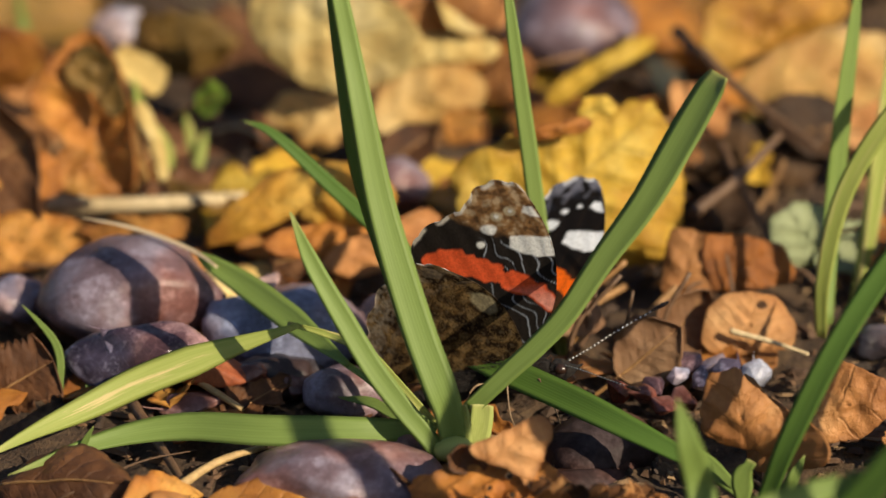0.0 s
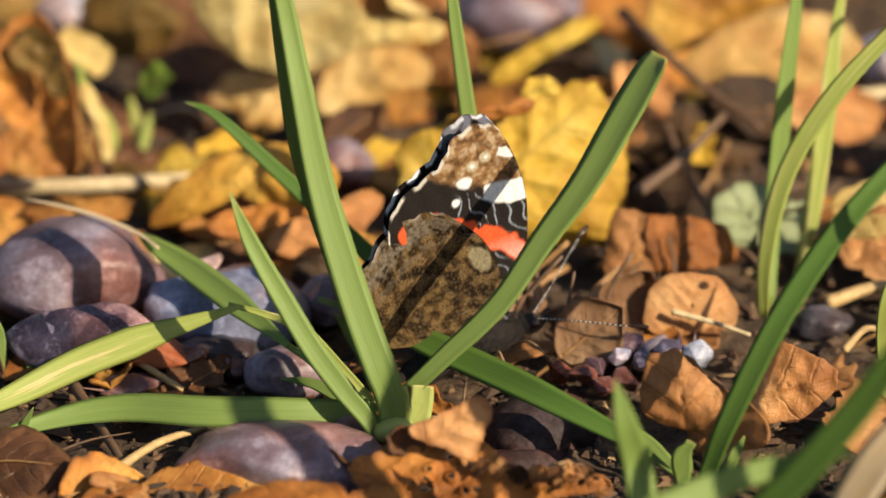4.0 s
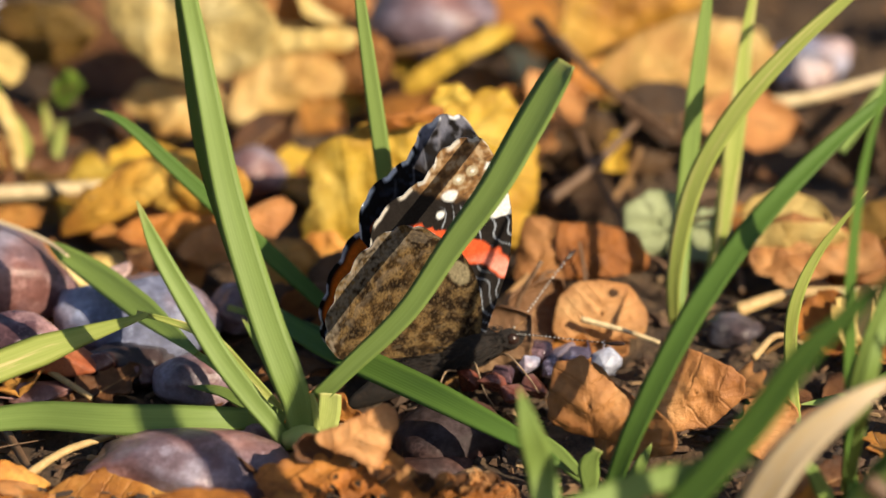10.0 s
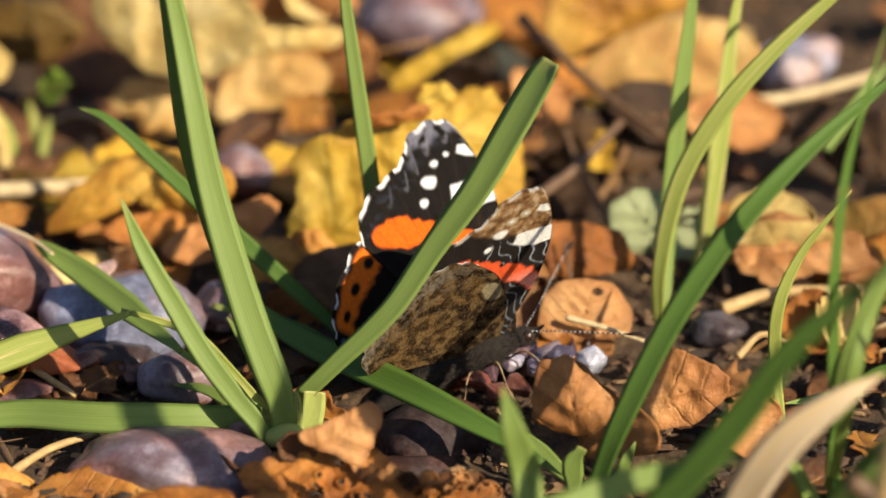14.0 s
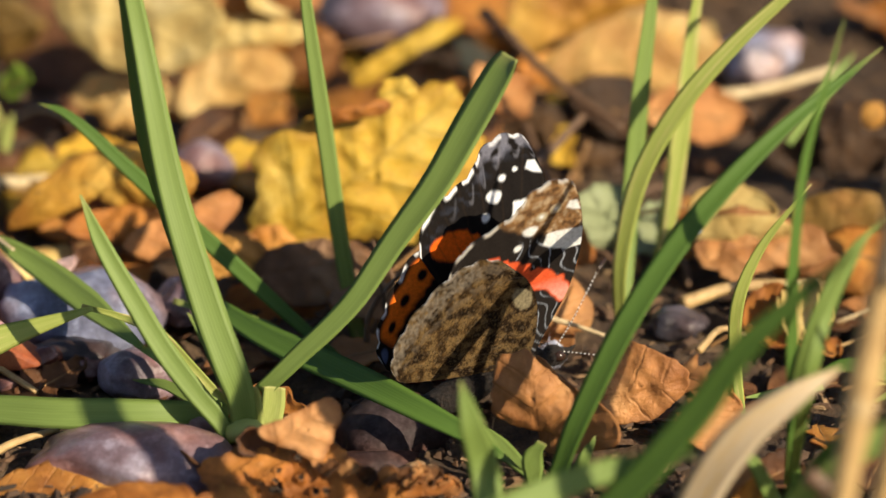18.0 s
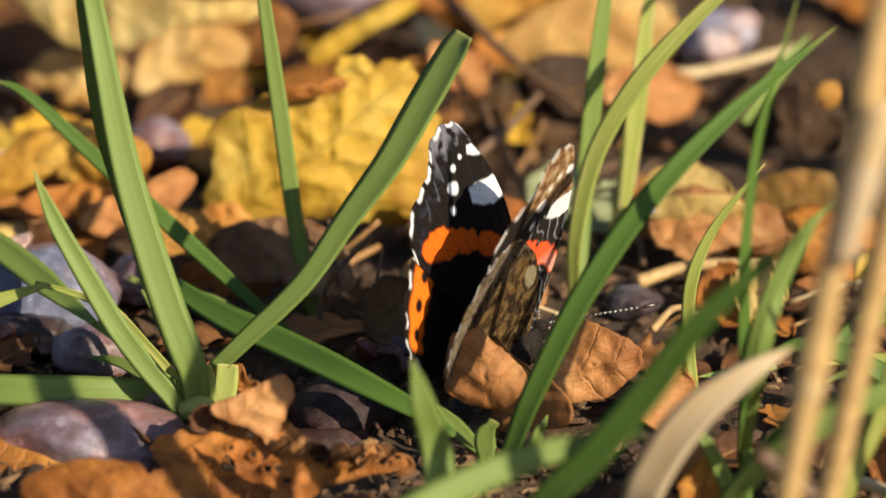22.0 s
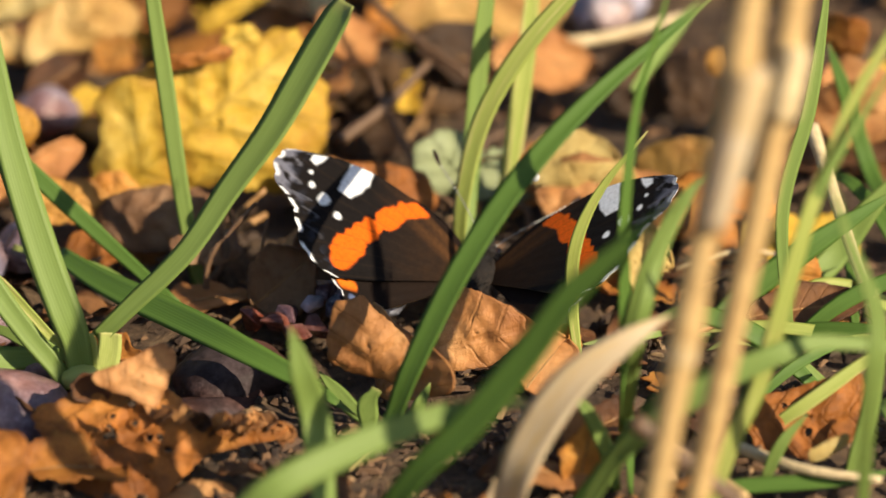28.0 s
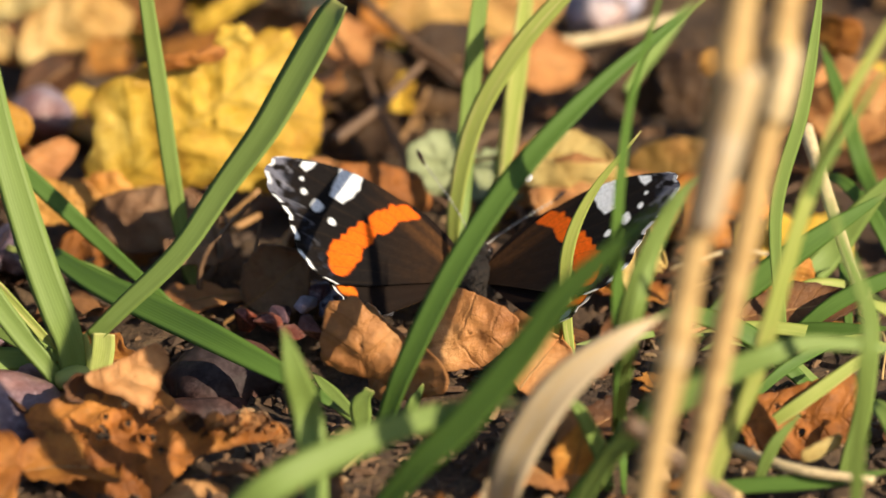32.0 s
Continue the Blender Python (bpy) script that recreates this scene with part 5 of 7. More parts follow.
    for k in range(5200):
        x, y = rng.uniform(-105, 140), rng.uniform(-55, 190)
        z = ground_height(x, y) + rng.uniform(0, 0.8)
        s = 0.25 + 1.1 * rng.random() ** 3
        q = len(verts)
        a = rng.uniform(0, 6.28)
        lx, ly = s * rng.uniform(0.8, 2.6), s * rng.uniform(0.4, 0.9)
        h = s * rng.uniform(0.3, 0.9)
        for cx, cy, cz in ((-1, -0.8, 0), (1, -0.6, 0.2), (0.8, 0.9, 0), (-0.9, 0.7, 0.3), (-0.6, -0.5, 1), (0.7, -0.3, 0.8), (0.5, 0.5, 1.1), (-0.5, 0.4, 0.9)):
            u, v = cx * lx + rng.uniform(-0.1, 0.1), cy * ly
            verts.append((x + u * math.cos(a) - v * math.sin(a), y + u * math.sin(a) + v * math.cos(a), z + cz * h))
        faces += [tuple(q + i for i in f) for f in ((3, 2, 1, 0), (4, 5, 6, 7), (0, 1, 5, 4), (1, 2, 6, 5), (2, 3, 7, 6), (3, 0, 4, 7))]
    for k in range(3000):
        x, y = rng.uniform(-45, 95), rng.uniform(-48, 30)
        z = ground_height(x, y) + rng.uniform(0, 0.6)
        s = 0.18 + 0.9 * rng.random() ** 3
        q = len(verts)
        a = rng.uniform(0, 6.28)
        lx, ly, h = s * rng.uniform(0.7, 2.2), s * rng.uniform(0.4, 1.0), s * rng.uniform(0.4, 1.1)
        for cx, cy, cz in ((-1, -0.8, 0), (1, -0.6, 0.2), (0.8, 0.9, 0), (-0.9, 0.7, 0.3), (-0.6, -0.5, 1), (0.7, -0.3, 0.8), (0.5, 0.5, 1.1), (-0.5, 0.4, 0.9)):
            u, v = cx * lx, cy * ly
            verts.append((x + u * math.cos(a) - v * math.sin(a), y + u * math.sin(a) + v * math.cos(a), z + cz * h))
        faces += [tuple(q + i for i in f) for f in ((3, 2, 1, 0), (4, 5, 6, 7), (0, 1, 5, 4), (1, 2, 6, 5), (2, 3, 7, 6), (3, 0, 4, 7))]
    m, t, p = nodes_of("litter_crumbs")
    geo = t.nodes.new("ShaderNodeNewGeometry")
    col = ramp(t, geo.outputs["Random Per Island"], [(0.0, (0.03, 0.018, 0.011)), (0.5, (0.085, 0.046, 0.025)), (0.85, (0.15, 0.078, 0.036)), (1.0, (0.34, 0.22, 0.11))])
    t.links.new(col, p.inputs["Base Color"])
    p.inputs["Roughness"].default_value = 0.8
    bump(t, p, noise_fac(t, 2500, 4, 0.6), 0.5, 0.0004)
    ob = mesh_object("leaf_crumbs", verts, faces, m, smooth=False)
    tagged(ob, "brown crumbs of leaf, bark and soil on the ground", "debris", kind="stuff")
    # the same litter goes on outside the middle
    verts, faces = [], []
    while len(verts) < 9 * 5200:
        x, y = rng.gauss(15, 330), rng.gauss(60, 330)
        if -112 < x < 142 and -62 < y < 226 or -40 < x < 80 and y < -62:
            continue
        a, l = rng.uniform(0, 6.28), rng.uniform(9, 24)
        w, z = l * rng.uniform(0.22, 0.36), rng.uniform(-0.6, 2.5)
        tilt, cup = rng.uniform(-0.25, 0.25), rng.uniform(-0.3, 0.5)
        q = len(verts)
        for u, k in ((0.0, 0.15), (0.45, 1.0), (1.0, 0.12)):
            for v in (-1, 0, 1):
                lx, ly = u * l, v * k * w
                verts.append((x + lx * math.cos(a) - ly * math.sin(a), y + lx * math.sin(a) + ly * math.cos(a), z + tilt * lx + cup * abs(ly) + rng.uniform(0, 1.2)))
        for i in (0, 1):
            for j in (0, 1):
                e = q + 3 * i + j
                faces.append((e, e + 3, e + 4, e + 1))
    m, t, p = nodes_of("far_litter")
    geo = t.nodes.new("ShaderNodeNewGeometry")
    col = ramp(t, geo.outputs["Random Per Island"], [(0.0, (0.10, 0.04, 0.015)), (0.3, (0.28, 0.11, 0.03)), (0.55, (0.50, 0.22, 0.06)), (0.8, (0.62, 0.36, 0.11)), (1.0, (0.75, 0.50, 0.10))])
    col = mix(t, 0.6, col, ramp(t, noise_fac(t, 260, 5, 0.6), [(0.3, (0.55, 0.5, 0.45)), (0.7, (1.15, 1.15, 1.1))]), "MULTIPLY")
    t.links.new(col, p.inputs["Base Color"])
    p.inputs["Roughness"].default_value = 0.55
    bump(t, p, noise_fac(t, 700, 5, 0.6), 0.5, 0.0006)
    ob = mesh_object("leaf_litter", verts, faces, m)
    so = ob.modifiers.new("thickness", "SOLIDIFY")
    so.thickness, so.offset = 0.00025, 0.0
    tagged(ob, "brown, orange and yellow fallen leaves covering the ground", "leaf litter", kind="stuff")


# ---- grass ----
def build_grass():
    t = tuft_at((0.0, -0.9, 0.0), "green grass tuft with broad blades in the sun")
    blade(t, [(-0.8, -11.5, 1.9), (-1.3, -11.5, 7.4), (-2.4, -11.2, 11.2), (-4.8, -8.4, 17.0), (-7.6, -5.0, 24.9), (-9.7, -2.0, 31.8), (-11.5, 1.0, 40.4), (-12.8, 4.0, 46.6), (-14.2, 6.0, 53.5), (-15.9, 9.0, 60.7)], 4.0, GRASS, (0.25, -0.95, 0.1), 0.14, shape=(0.75, 0.85, 1.0, 1.0, 0.95, 0.85, 0.72, 0.62, 0.5, 0.3))
    # shaded side of the folded tall blade, added as a darker green strip
    blade(t, [(-1.8, -7.0, 4.5), (-4.1, -6.0, 10.9), (-7.2, -4.0, 18.7), (-10.1, -1.0, 27.0), (-12.4, 1.5, 34.8), (-13.8, 4.5, 43.5), (-14.9, 7.0, 50.9), (-16.0, 9.0, 57.2)], 2.6, GRASS_DARK, (-0.75, -0.6, 0.1), 0.1, shape=(0.6, 0.8, 0.9, 1.0, 1.0, 0.9, 0.7, 0.4), label="shaded left side of the tall blade, in darker green")
    blade(t, [(-2.0, -12.0, 1.1), (-3.1, -12.0, 4.0), (-6.6, -11.0, 8.1), (-10.2, -9.0, 12.4), (-13.8, -7.0, 18.3), (-17.4, -5.0, 24.5), (-19.7, -4.0, 30.0)], 2.7, GRASS, (0.3, -0.9, 0.2), 0.18, shape=(0.6, 0.8, 0.95, 1.0, 0.95, 0.75, 0.1))
    blade(t, [(10.2, 11.4, 1.0), (0.8, 17.5, 7.4), (-7.3, 21.5, 13.6), (-14.7, 25.5, 19.2), (-22.1, 28.5, 25.2), (-26.1, 29.5, 26.6)], 2.0, GRASS_DARK, (0.1, -0.9, 0.4), 0.1)
    blade(t, [(1.0, -7.5, 6.4), (3.0, -7.5, 8.6), (5.8, -7.2, 11.5), (9.0, -6.8, 14.6), (12.3, -6.0, 18.2), (16.5, -4.0, 24.1), (21.3, -2.0, 30.4), (25.1, 1.0, 36.4), (28.4, 4.0, 41.6), (29.8, 5.0, 43.6)], 4.3, GRASS, (0.05, -0.85, 0.45), 0.10, twist=0.85, shape=(0.46, 0.48, 0.52, 0.57, 0.61, 0.66, 0.74, 0.88, 1.02, 1.10, 1.04, 0.80), n=40, label="broad blade arching over the butterfly")
    blade(t, [(1.7, -8.2, 0.0), (2.1, -8.2, 3.7), (2.5, -8.0, 7.3)], 3.0, SHEATH, (0.1, -1, 0.2), 0.1, shape=(0.8, 1.0, 0.9), label="pale torn sheath at the foot")
    blade(t, [(0.2, -10.6, 2.0), (0.2, -10.6, 6.1), (-0.1, -10.8, 8.6)], 2.2, SHEATH, (0.1, -1, 0.2), 0.2, shape=(1.0, 1.0, 0.7), label="pale folded sheath at the foot")
    foot = lump("foot", [(-2.4, 0.0, 0.3, 0.3), (-2.1, 0.0, 1.1, 1.0), (-1.0, 0.0, 1.55, 1.4), (0.4, 0.0, 1.6, 1.45), (1.5, 0.0, 1.2, 1.0), (2.1, 0.0, 0.3, 0.3)], SHEATH, t, 14, 0.05, "pale yellow-green swollen foot of the tuft")
    foot.matrix_basis = pose(-0.7 * MM, -12.0 * MM, 3.6 * MM, 0, -12, 0)
    foot.matrix_parent_inverse = Matrix.Translation(-t.location)
    blade(t, [(-3.5, -5.5, 3.0), (-10.6, -10.0, 5.0), (-22.4, -10.3, 5.0), (-33.0, -7.5, 4.0), (-42.1, -9.2, 3.0), (-52.2, -16.0, 2.0)], 3.6, GRASS, (0.0, -0.8, 0.65), 0.12, label="blade lying flat over the pebbles")
    blade(t, [(-3.0, -2.5, 2.0), (-7.3, 0.1, 6.0), (-11.3, 3.0, 9.0), (-16.0, 4.5, 10.5), (-20.3, 5.6, 11.2)], 1.15, GRASS_DRY, (0.0, -0.85, 0.5), 0.3, blunt=0.5, root=0.9, label="thin yellowing stalk of the bent blade")
    blade(t, [(-18.9, 4.7, 11.4), (-26.5, 3.2, 9.4), (-32.4, 1.4, 7.8), (-38.3, -0.7, 6.2), (-44.1, -3.8, 4.6), (-49.3, -7.5, 3.6), (-55.6, -12.1, 2.0)], 3.7, GRASS_DRY, (0.0, -0.85, 0.5), 0.07, root=0.12, label="yellowing blade bent over the pebbles")
    blade(t, [(-2.7, -3.7, 2.0), (-6.0, -3.3, 4.0), (-10.0, 0.1, 6.0), (-14.0, 4.4, 7.0)], 1.2, GRASS, (0.1, -0.8, 0.6), 0.3, blunt=0.6, root=0.9, label="thin stalk of the withering blade")
    blade(t, [(-13.3, 3.1, 7.2), (-17.4, 8.9, 8.0), (-22.2, 15.0, 9.0), (-26.3, 19.8, 10.0), (-29.8, 23.0, 11.0), (-31.7, 24.9, 11.5)], 3.3, GRASS, (0.1, -0.8, 0.6), 0.2, root=0.2, label="blade with a withered tip")
    blade(t, [(-29.0, 21.5, 11.1), (-31.7, 24.7, 11.6), (-36.0, 27.5, 12.3), (-40.8, 29.6, 12.8), (-45.6, 31.3, 13.0)], 0.45, TANBLADE, (0.1, -0.8, 0.6), 0.1, label="thread-thin dry tip")
    blade(t, [(-4.6, 16.5, 6.0), (0.9, 8.8, 6.0), (9.0, -0.1, 6.0), (16.9, -8.6, 6.0), (25.3, -14.2, 4.0), (31.2, -16.9, 1.0)], 3.6, GRASS_DARK, (0.05, -0.7, 0.7), 0.14, label="dark blade lying across the stones")
    blade(t, [(6.2, 8.6, 2.0), (0.8, 14.5, 4.0), (-10.0, 18.1, 6.0)], 2.2, GRASS, (0, -0.8, 0.6), 0.1, blunt=0.3)
    blade(t, [(-1.7, 4.8, 2.0), (-5.1, 10.9, 3.5), (-8.1, 11.9, 7.4)], 1.8, GRASS, (0, -0.9, 0.4), 0.1)
    blade(t, [(-5.9, -13.5, 1.0), (-10.4, -14.8, 2.0), (-15.0, -13.4, 2.0)], 1.8, GRASS, (0, -0.7, 0.7), 0.1, label="short blade on the grey pebble")
    blade(t, [(-6.2, -2.0, 2.0), (-10.3, 1.2, 3.0), (-14.3, 2.8, 3.0)], 1.2, GRASS, (0, -0.8, 0.6), 0.1)

    b = tuft_at((11.8, 19.7, 0.0), "thin upright grass stalk behind the butterfly")
    blade(b, [(12.0, 19.7, 0.0), (9.8, 21.7, 12.4), (7.9, 24.7, 26.5), (5.9, 27.7, 40.6), (4.9, 29.7, 47.7)], 2.0, GRASS, (0.1, -1, 0.1), 0.1, root=0.8)

    blade(b, [(12.3, 19.1, 0.0), (11.6, 20.1, 2.8), (11.2, 20.1, 5.8)], 1.6, GRASS_DRY, (0, -1, 0.1), 0.1, blunt=0.5, label="dry sheath at the foot")

    c = tuft_at((43.6, 24.4, 0.0), "clump of tall narrow grass blades in the sun")
    blade(c, [(43.3, 24.4, 0.0), (43.3, 24.4, 8.2), (45.5, 26.4, 18.4), (50.5, 28.4, 27.1), (57.1, 30.4, 34.3), (64.5, 32.4, 40.7), (68.4, 33.4, 43.9)], 2.3, GRASS_DRY, (-0.3, -0.9, 0.2), 0.12)
    blade(c, [(44.0, 27.0, 1.0), (44.4, 32.1, 10.6), (45.6, 35.1, 24.1), (46.9, 38.1, 35.3), (47.6, 40.1, 41.8)], 2.4, GRASS, (0.4, -0.9, 0.1), 0.2)
    blade(c, [(47.7, 35.5, 0.0), (49.3, 37.5, 8.1), (50.9, 40.5, 20.2), (52.2, 43.5, 30.8), (53.9, 46.5, 39.1)], 2.4, GRASS_DRY, (0.3, -0.9, 0.1), 0.2)

    d = tuft_at((34.5, -16.4, 0.0), "grass tuft with dark arching blades on the litter")
    blade(d, [(33.8, -23.8, 0.0), (35.3, -24.1, 4.6), (37.5, -24.1, 11.1), (42.5, -22.1, 21.5), (48.3, -19.1, 30.1), (54.1, -16.1, 36.5), (60.5, -12.1, 41.7), (67.1, -8.1, 45.9), (72.3, -5.1, 49.1)], 2.8, GRASS_DARK, (-0.4, -0.85, 0.3), 0.18)
    blade(d, [(32.5, -18.6, 0.0), (32.4, -18.6, 3.3), (33.4, -18.6, 5.4)], 2.4, GRASS, (0, -1, 0.2), 0.1, blunt=0.5, label="pale sheath at the foot of the tuft")
    blade(d, [(32.2, -16.4, 0.0), (29.3, -13.8, 2.0), (26.7, -11.2, 4.0)], 1.8, GRASS, (0, -0.8, 0.5), 0.1)
    blade(d, [(37.0, -17.8, 0.0), (38.3, -17.8, 2.9), (39.6, -16.8, 5.3)], 1.4, GRASS, (0, -0.9, 0.3), 0.1)

    e = tuft_at((27.1, -30.8, 0.0), "loose green and yellowing grass blades on the litter")
    blade(e, [(28.4, -56.0, 1.6), (26.9, -44.8, 12.8), (25.3, -44.8, 20.5), (24.0, -43.8, 25.6)], 3.4, GRASS, (0.2, -1, 0.1), 0.15, label="upright blade tip")
    blade(e, [(10.8, -66.0, -5.3), (14.7, -66.0, 8.0), (21.6, -68.5, 17.0), (29.6, -64.5, 20.1), (38.2, -60.5, 22.1), (45.7, -58.5, 23.2), (50.0, -57.5, 23.1)], 3.6, GRASS, (0, -0.85, 0.5), 0.12, blunt=0.25, label="long blade leaning over the litter")
    blade(e, [(26.9, -54.0, -5.3), (37.0, -59.7, 13.9), (43.8, -61.7, 22.5), (49.9, -62.7, 31.3), (54.8, -63.7, 39.3), (60.8, -64.7, 45.9), (66.8, -65.7, 52.4)], 3.6, GRASS_DARK, (-0.3, -0.85, 0.4), 0.15, label="dark blade arching over the litter")

    f = tuft_at((48.4, -42.3, 0.0), "withered pale grass blade on the litter")
    blade(f, [(47.4, -46.0, -3.8), (48.6, -52.4, 10.2), (51.4, -53.4, 17.7), (55.7, -53.4, 24.0), (61.2, -52.4, 28.3), (66.1, -50.4, 30.4)], 4.6, TANBLADE, (-0.3, -0.85, 0.4), 0.1, label="pale tan withered blade")

    blade(f, [(47.1, -47.1, 0.0), (46.4, -48.1, 5.1), (47.0, -49.1, 9.2)], 2.0, TANBLADE, (0, -1, 0.2), 0.1, blunt=0.4, label="torn dry sheath")

    g = tuft_at((62.0, -32.4, 0.0), "grass tuft of thin upright blades beside the straws")
    blade(g, [(56.9, -6.0, 2.0), (56.1, -1.9, 8.1), (56.4, -1.9, 15.4), (59.1, -0.9, 22.1), (64.7, 0.1, 29.5)], 1.5, GRASS_DRY, (0, -1, 0.2), 0.1)
    blade(g, [(62.3, -40.6, 0.0), (62.3, -29.0, 2.6), (61.8, -29.0, 14.1), (61.5, -29.0, 22.6), (61.3, -29.0, 31.1), (62.5, -27.0, 44.1), (65.0, -25.0, 53.6), (66.9, -23.0, 60.3)], 1.6, GRASS_DARK, (0.5, -0.8, 0.1), 0.15)
    blade(g, [(61.5, -23.9, 0.0), (62.9, -37.9, 21.3), (65.3, -35.9, 30.8), (69.7, -32.9, 38.5)], 1.6, GRASS, (0.2, -1, 0.1), 0.1)
    blade(g, [(61.6, -21.0, 0.0), (62.4, -32.0, 21.2), (66.7, -31.0, 33.4), (71.7, -29.0, 38.8)], 1.6, GRASS, (0.0, -1, 0.2), 0.1)
    blade(g, [(60.7, -33.8, 0.0), (59.7, -33.8, 5.0), (57.4, -33.8, 10.0), (55.5, -32.8, 11.7)], 1.8, GRASS, (0, -1, 0.3), 0.1)
    blade(g, [(64.4, 54.5, 10.0), (69.4, 62.6, 14.0), (72.9, 66.1, 17.0)], 1.6, GRASS, (0, -1, 0.3), 0.1)

    h = tuft_at((72.3, -31.0, 0.0), "green grass blades growing round the straw stems")
    blade(h, [(66.9, -44.0, -7.3), (75.4, -43.0, 18.2), (79.6, -42.0, 31.7), (83.2, -41.0, 42.3), (87.5, -39.0, 49.6), (91.8, -37.0, 56.3)], 1.25, GRASS, (0.2, -1, 0.2), 0.15)
    blade(h, [(81.9, 2.7, 0.0), (80.7, 4.7, 16.7), (83.5, 6.7, 28.8), (85.0, 8.7, 38.0), (85.9, 10.7, 45.7)], 1.7, GRASS, (0.2, -1, 0.1), 0.15)
    blade(h, [(50.4, -38.0, -8.0), (64.7, -45.9, 16.8), (70.9, -44.9, 20.1), (79.8, -42.9, 22.7), (91.2, -40.9, 23.5)], 2.2, GRASS_DARK, (0, -0.8, 0.6), 0.12)
    blade(h, [(66.7, 3.1, 2.0), (57.3, -2.0, 3.0)], 1.2, GRASS, (0, -0.7, 0.7), 0.1)
    blade(h, [(76.5, -21.0, 0.0), (82.3, -20.2, 4.0), (89.5, -16.6, 8.0), (94.1, -14.8, 10.0)], 1.6, GRASS_DRY, (0, -0.8, 0.6), 0.1)
    blade(h, [(71.3, 3.6, 1.0), (76.7, 7.6, 5.0), (86.0, 10.6, 10.9), (95.4, 14.6, 15.7)], 3.0, GRASS_DARK, (0.1, -0.8, 0.5), 0.12)
    blade(h, [(80.9, 10.7, 2.0), (87.1, 17.8, 4.5), (91.8, 19.8, 10.3), (96.5, 21.8, 15.3)], 3.2, GRASS, (0.1, -0.8, 0.5), 0.12)
    blade(h, [(96.1, 23.1, 5.0), (92.8, 39.7, 6.2), (89.3, 41.7, 16.6), (87.5, 42.7, 21.7)], 2.0, GRASS_DARK, (0.1, -1, 0.2), 0.1)
    blade(h, [(87.4, -48.0, -6.3), (87.9, -56.4, 23.4), (88.4, -55.4, 32.6), (85.2, -53.4, 41.2), (83.2, -52.4, 48.2)], 1.7, GRASS, (0.1, -1, 0.2), 0.1)
    blade(h, [(77.4, -32.4, 0.0), (79.2, -32.4, 5.0), (82.4, -31.4, 8.8)], 1.4, GRASS, (0, -1, 0.3), 0.1)
    blade(h, [(67.7, -33.8, 0.0), (76.0, -34.3, 1.0), (85.6, -34.9, 2.0), (93.3, -34.0, 3.0)], 1.8, GRASS_DARK, (0, -0.7, 0.7), 0.1)
    blade(h, [(78.6, 3.1, 2.0), (85.1, -0.2, 4.0), (94.8, -3.6, 6.0)], 2.0, GRASS_DARK, (0, -0.7, 0.7), 0.1)

    blade(h, [(69.8, -46.0, 0.0), (73.0, -46.0, 11.9), (76.1, -45.0, 19.1), (78.8, -44.0, 29.1), (81.5, -42.0, 38.6), (83.5, -40.0, 43.3), (85.9, -38.0, 49.8), (90.0, -36.0, 57.1), (93.1, -35.0, 62.8)], 2.2, GRASS_DRY, (0.3, -0.9, 0.2), 0.12, shape=(0.8, 1.0, 1.0, 1.0, 0.9, 0.8, 0.7, 0.6, 0.3))
    blade(h, [(87.4, -30.0, -1.0), (87.8, -30.0, 0.9), (89.5, -30.0, 8.8), (90.5, -29.0, 17.6), (90.1, -28.0, 22.8)], 2.2, GRASS, (0.2, -1, 0.2), 0.12)
    blade(h, [(55.0, -46.0, 0.0), (60.0, -49.0, 11.5), (64.9, -52.0, 18.4), (69.9, -52.0, 22.2), (73.6, -51.0, 23.8), (78.3, -50.0, 25.4), (82.9, -48.0, 25.8), (90.3, -46.0, 24.2), (94.9, -45.0, 22.6)], 2.8, GRASS, (0.0, -0.8, 0.6), 0.12, label="broad blade bent across the straw stems")
    rng = random.Random(21)
    for k in range(17):
        x, y = rng.uniform(58, 98), rng.uniform(-52, 18)
        a, l = rng.uniform(-0.5, 3.6), rng.uniform(14, 34)
        up = rng.uniform(0.15, 0.55) * l
        dx, dy = l * math.cos(a), 0.5 * l * math.sin(a)
        if x + dx < 60:
            continue
        # dark green chosen more often: it stands for the shading round the straws
        blade(h, [(x, y, 0.2), (x + 0.35 * dx, y + 0.35 * dy, 0.7 * up), (x + 0.75 * dx, y + 0.75 * dy, up), (x + dx, y + dy, 0.8 * up)], rng.uniform(1.2, 2.4),
              rng.choice((GRASS, GRASS_DARK, GRASS_DARK, GRASS_DRY)), (0, -0.8, 0.6), 0.1, n=16)

    i = tuft_at((-47.7, 8.7, 1.0), "fine grass shoots between the pebbles")
    blade(i, [(-47.1, 8.7, 1.0), (-47.7, 10.8, 5.9), (-51.6, 10.8, 11.1)], 0.9, GRASS, (0, -1, 0.2), 0.1)
    blade(i, [(-44.0, 8.7, 1.0), (-43.6, 10.8, 3.7), (-42.3, 10.8, 6.7)], 0.9, GRASS, (0, -1, 0.2), 0.1)
    blade(i, [(-44.2, -10.2, 0.0), (-43.7, -10.2, 2.9), (-42.5, -10.2, 5.5)], 0.9, GRASS, (0, -1, 0.2), 0.1)
    j = tuft_at((-36.7, 62.7, 2.0), "yellowing grass shoots in the litter")
    blade(j, [(-36.4, 64.1, 1.0), (-36.7, 66.3, 5.8), (-39.2, 67.3, 9.9), (-40.5, 68.3, 15.6)], 2.2, GRASS_DRY, (0.2, -1, 0.2), 0.1)
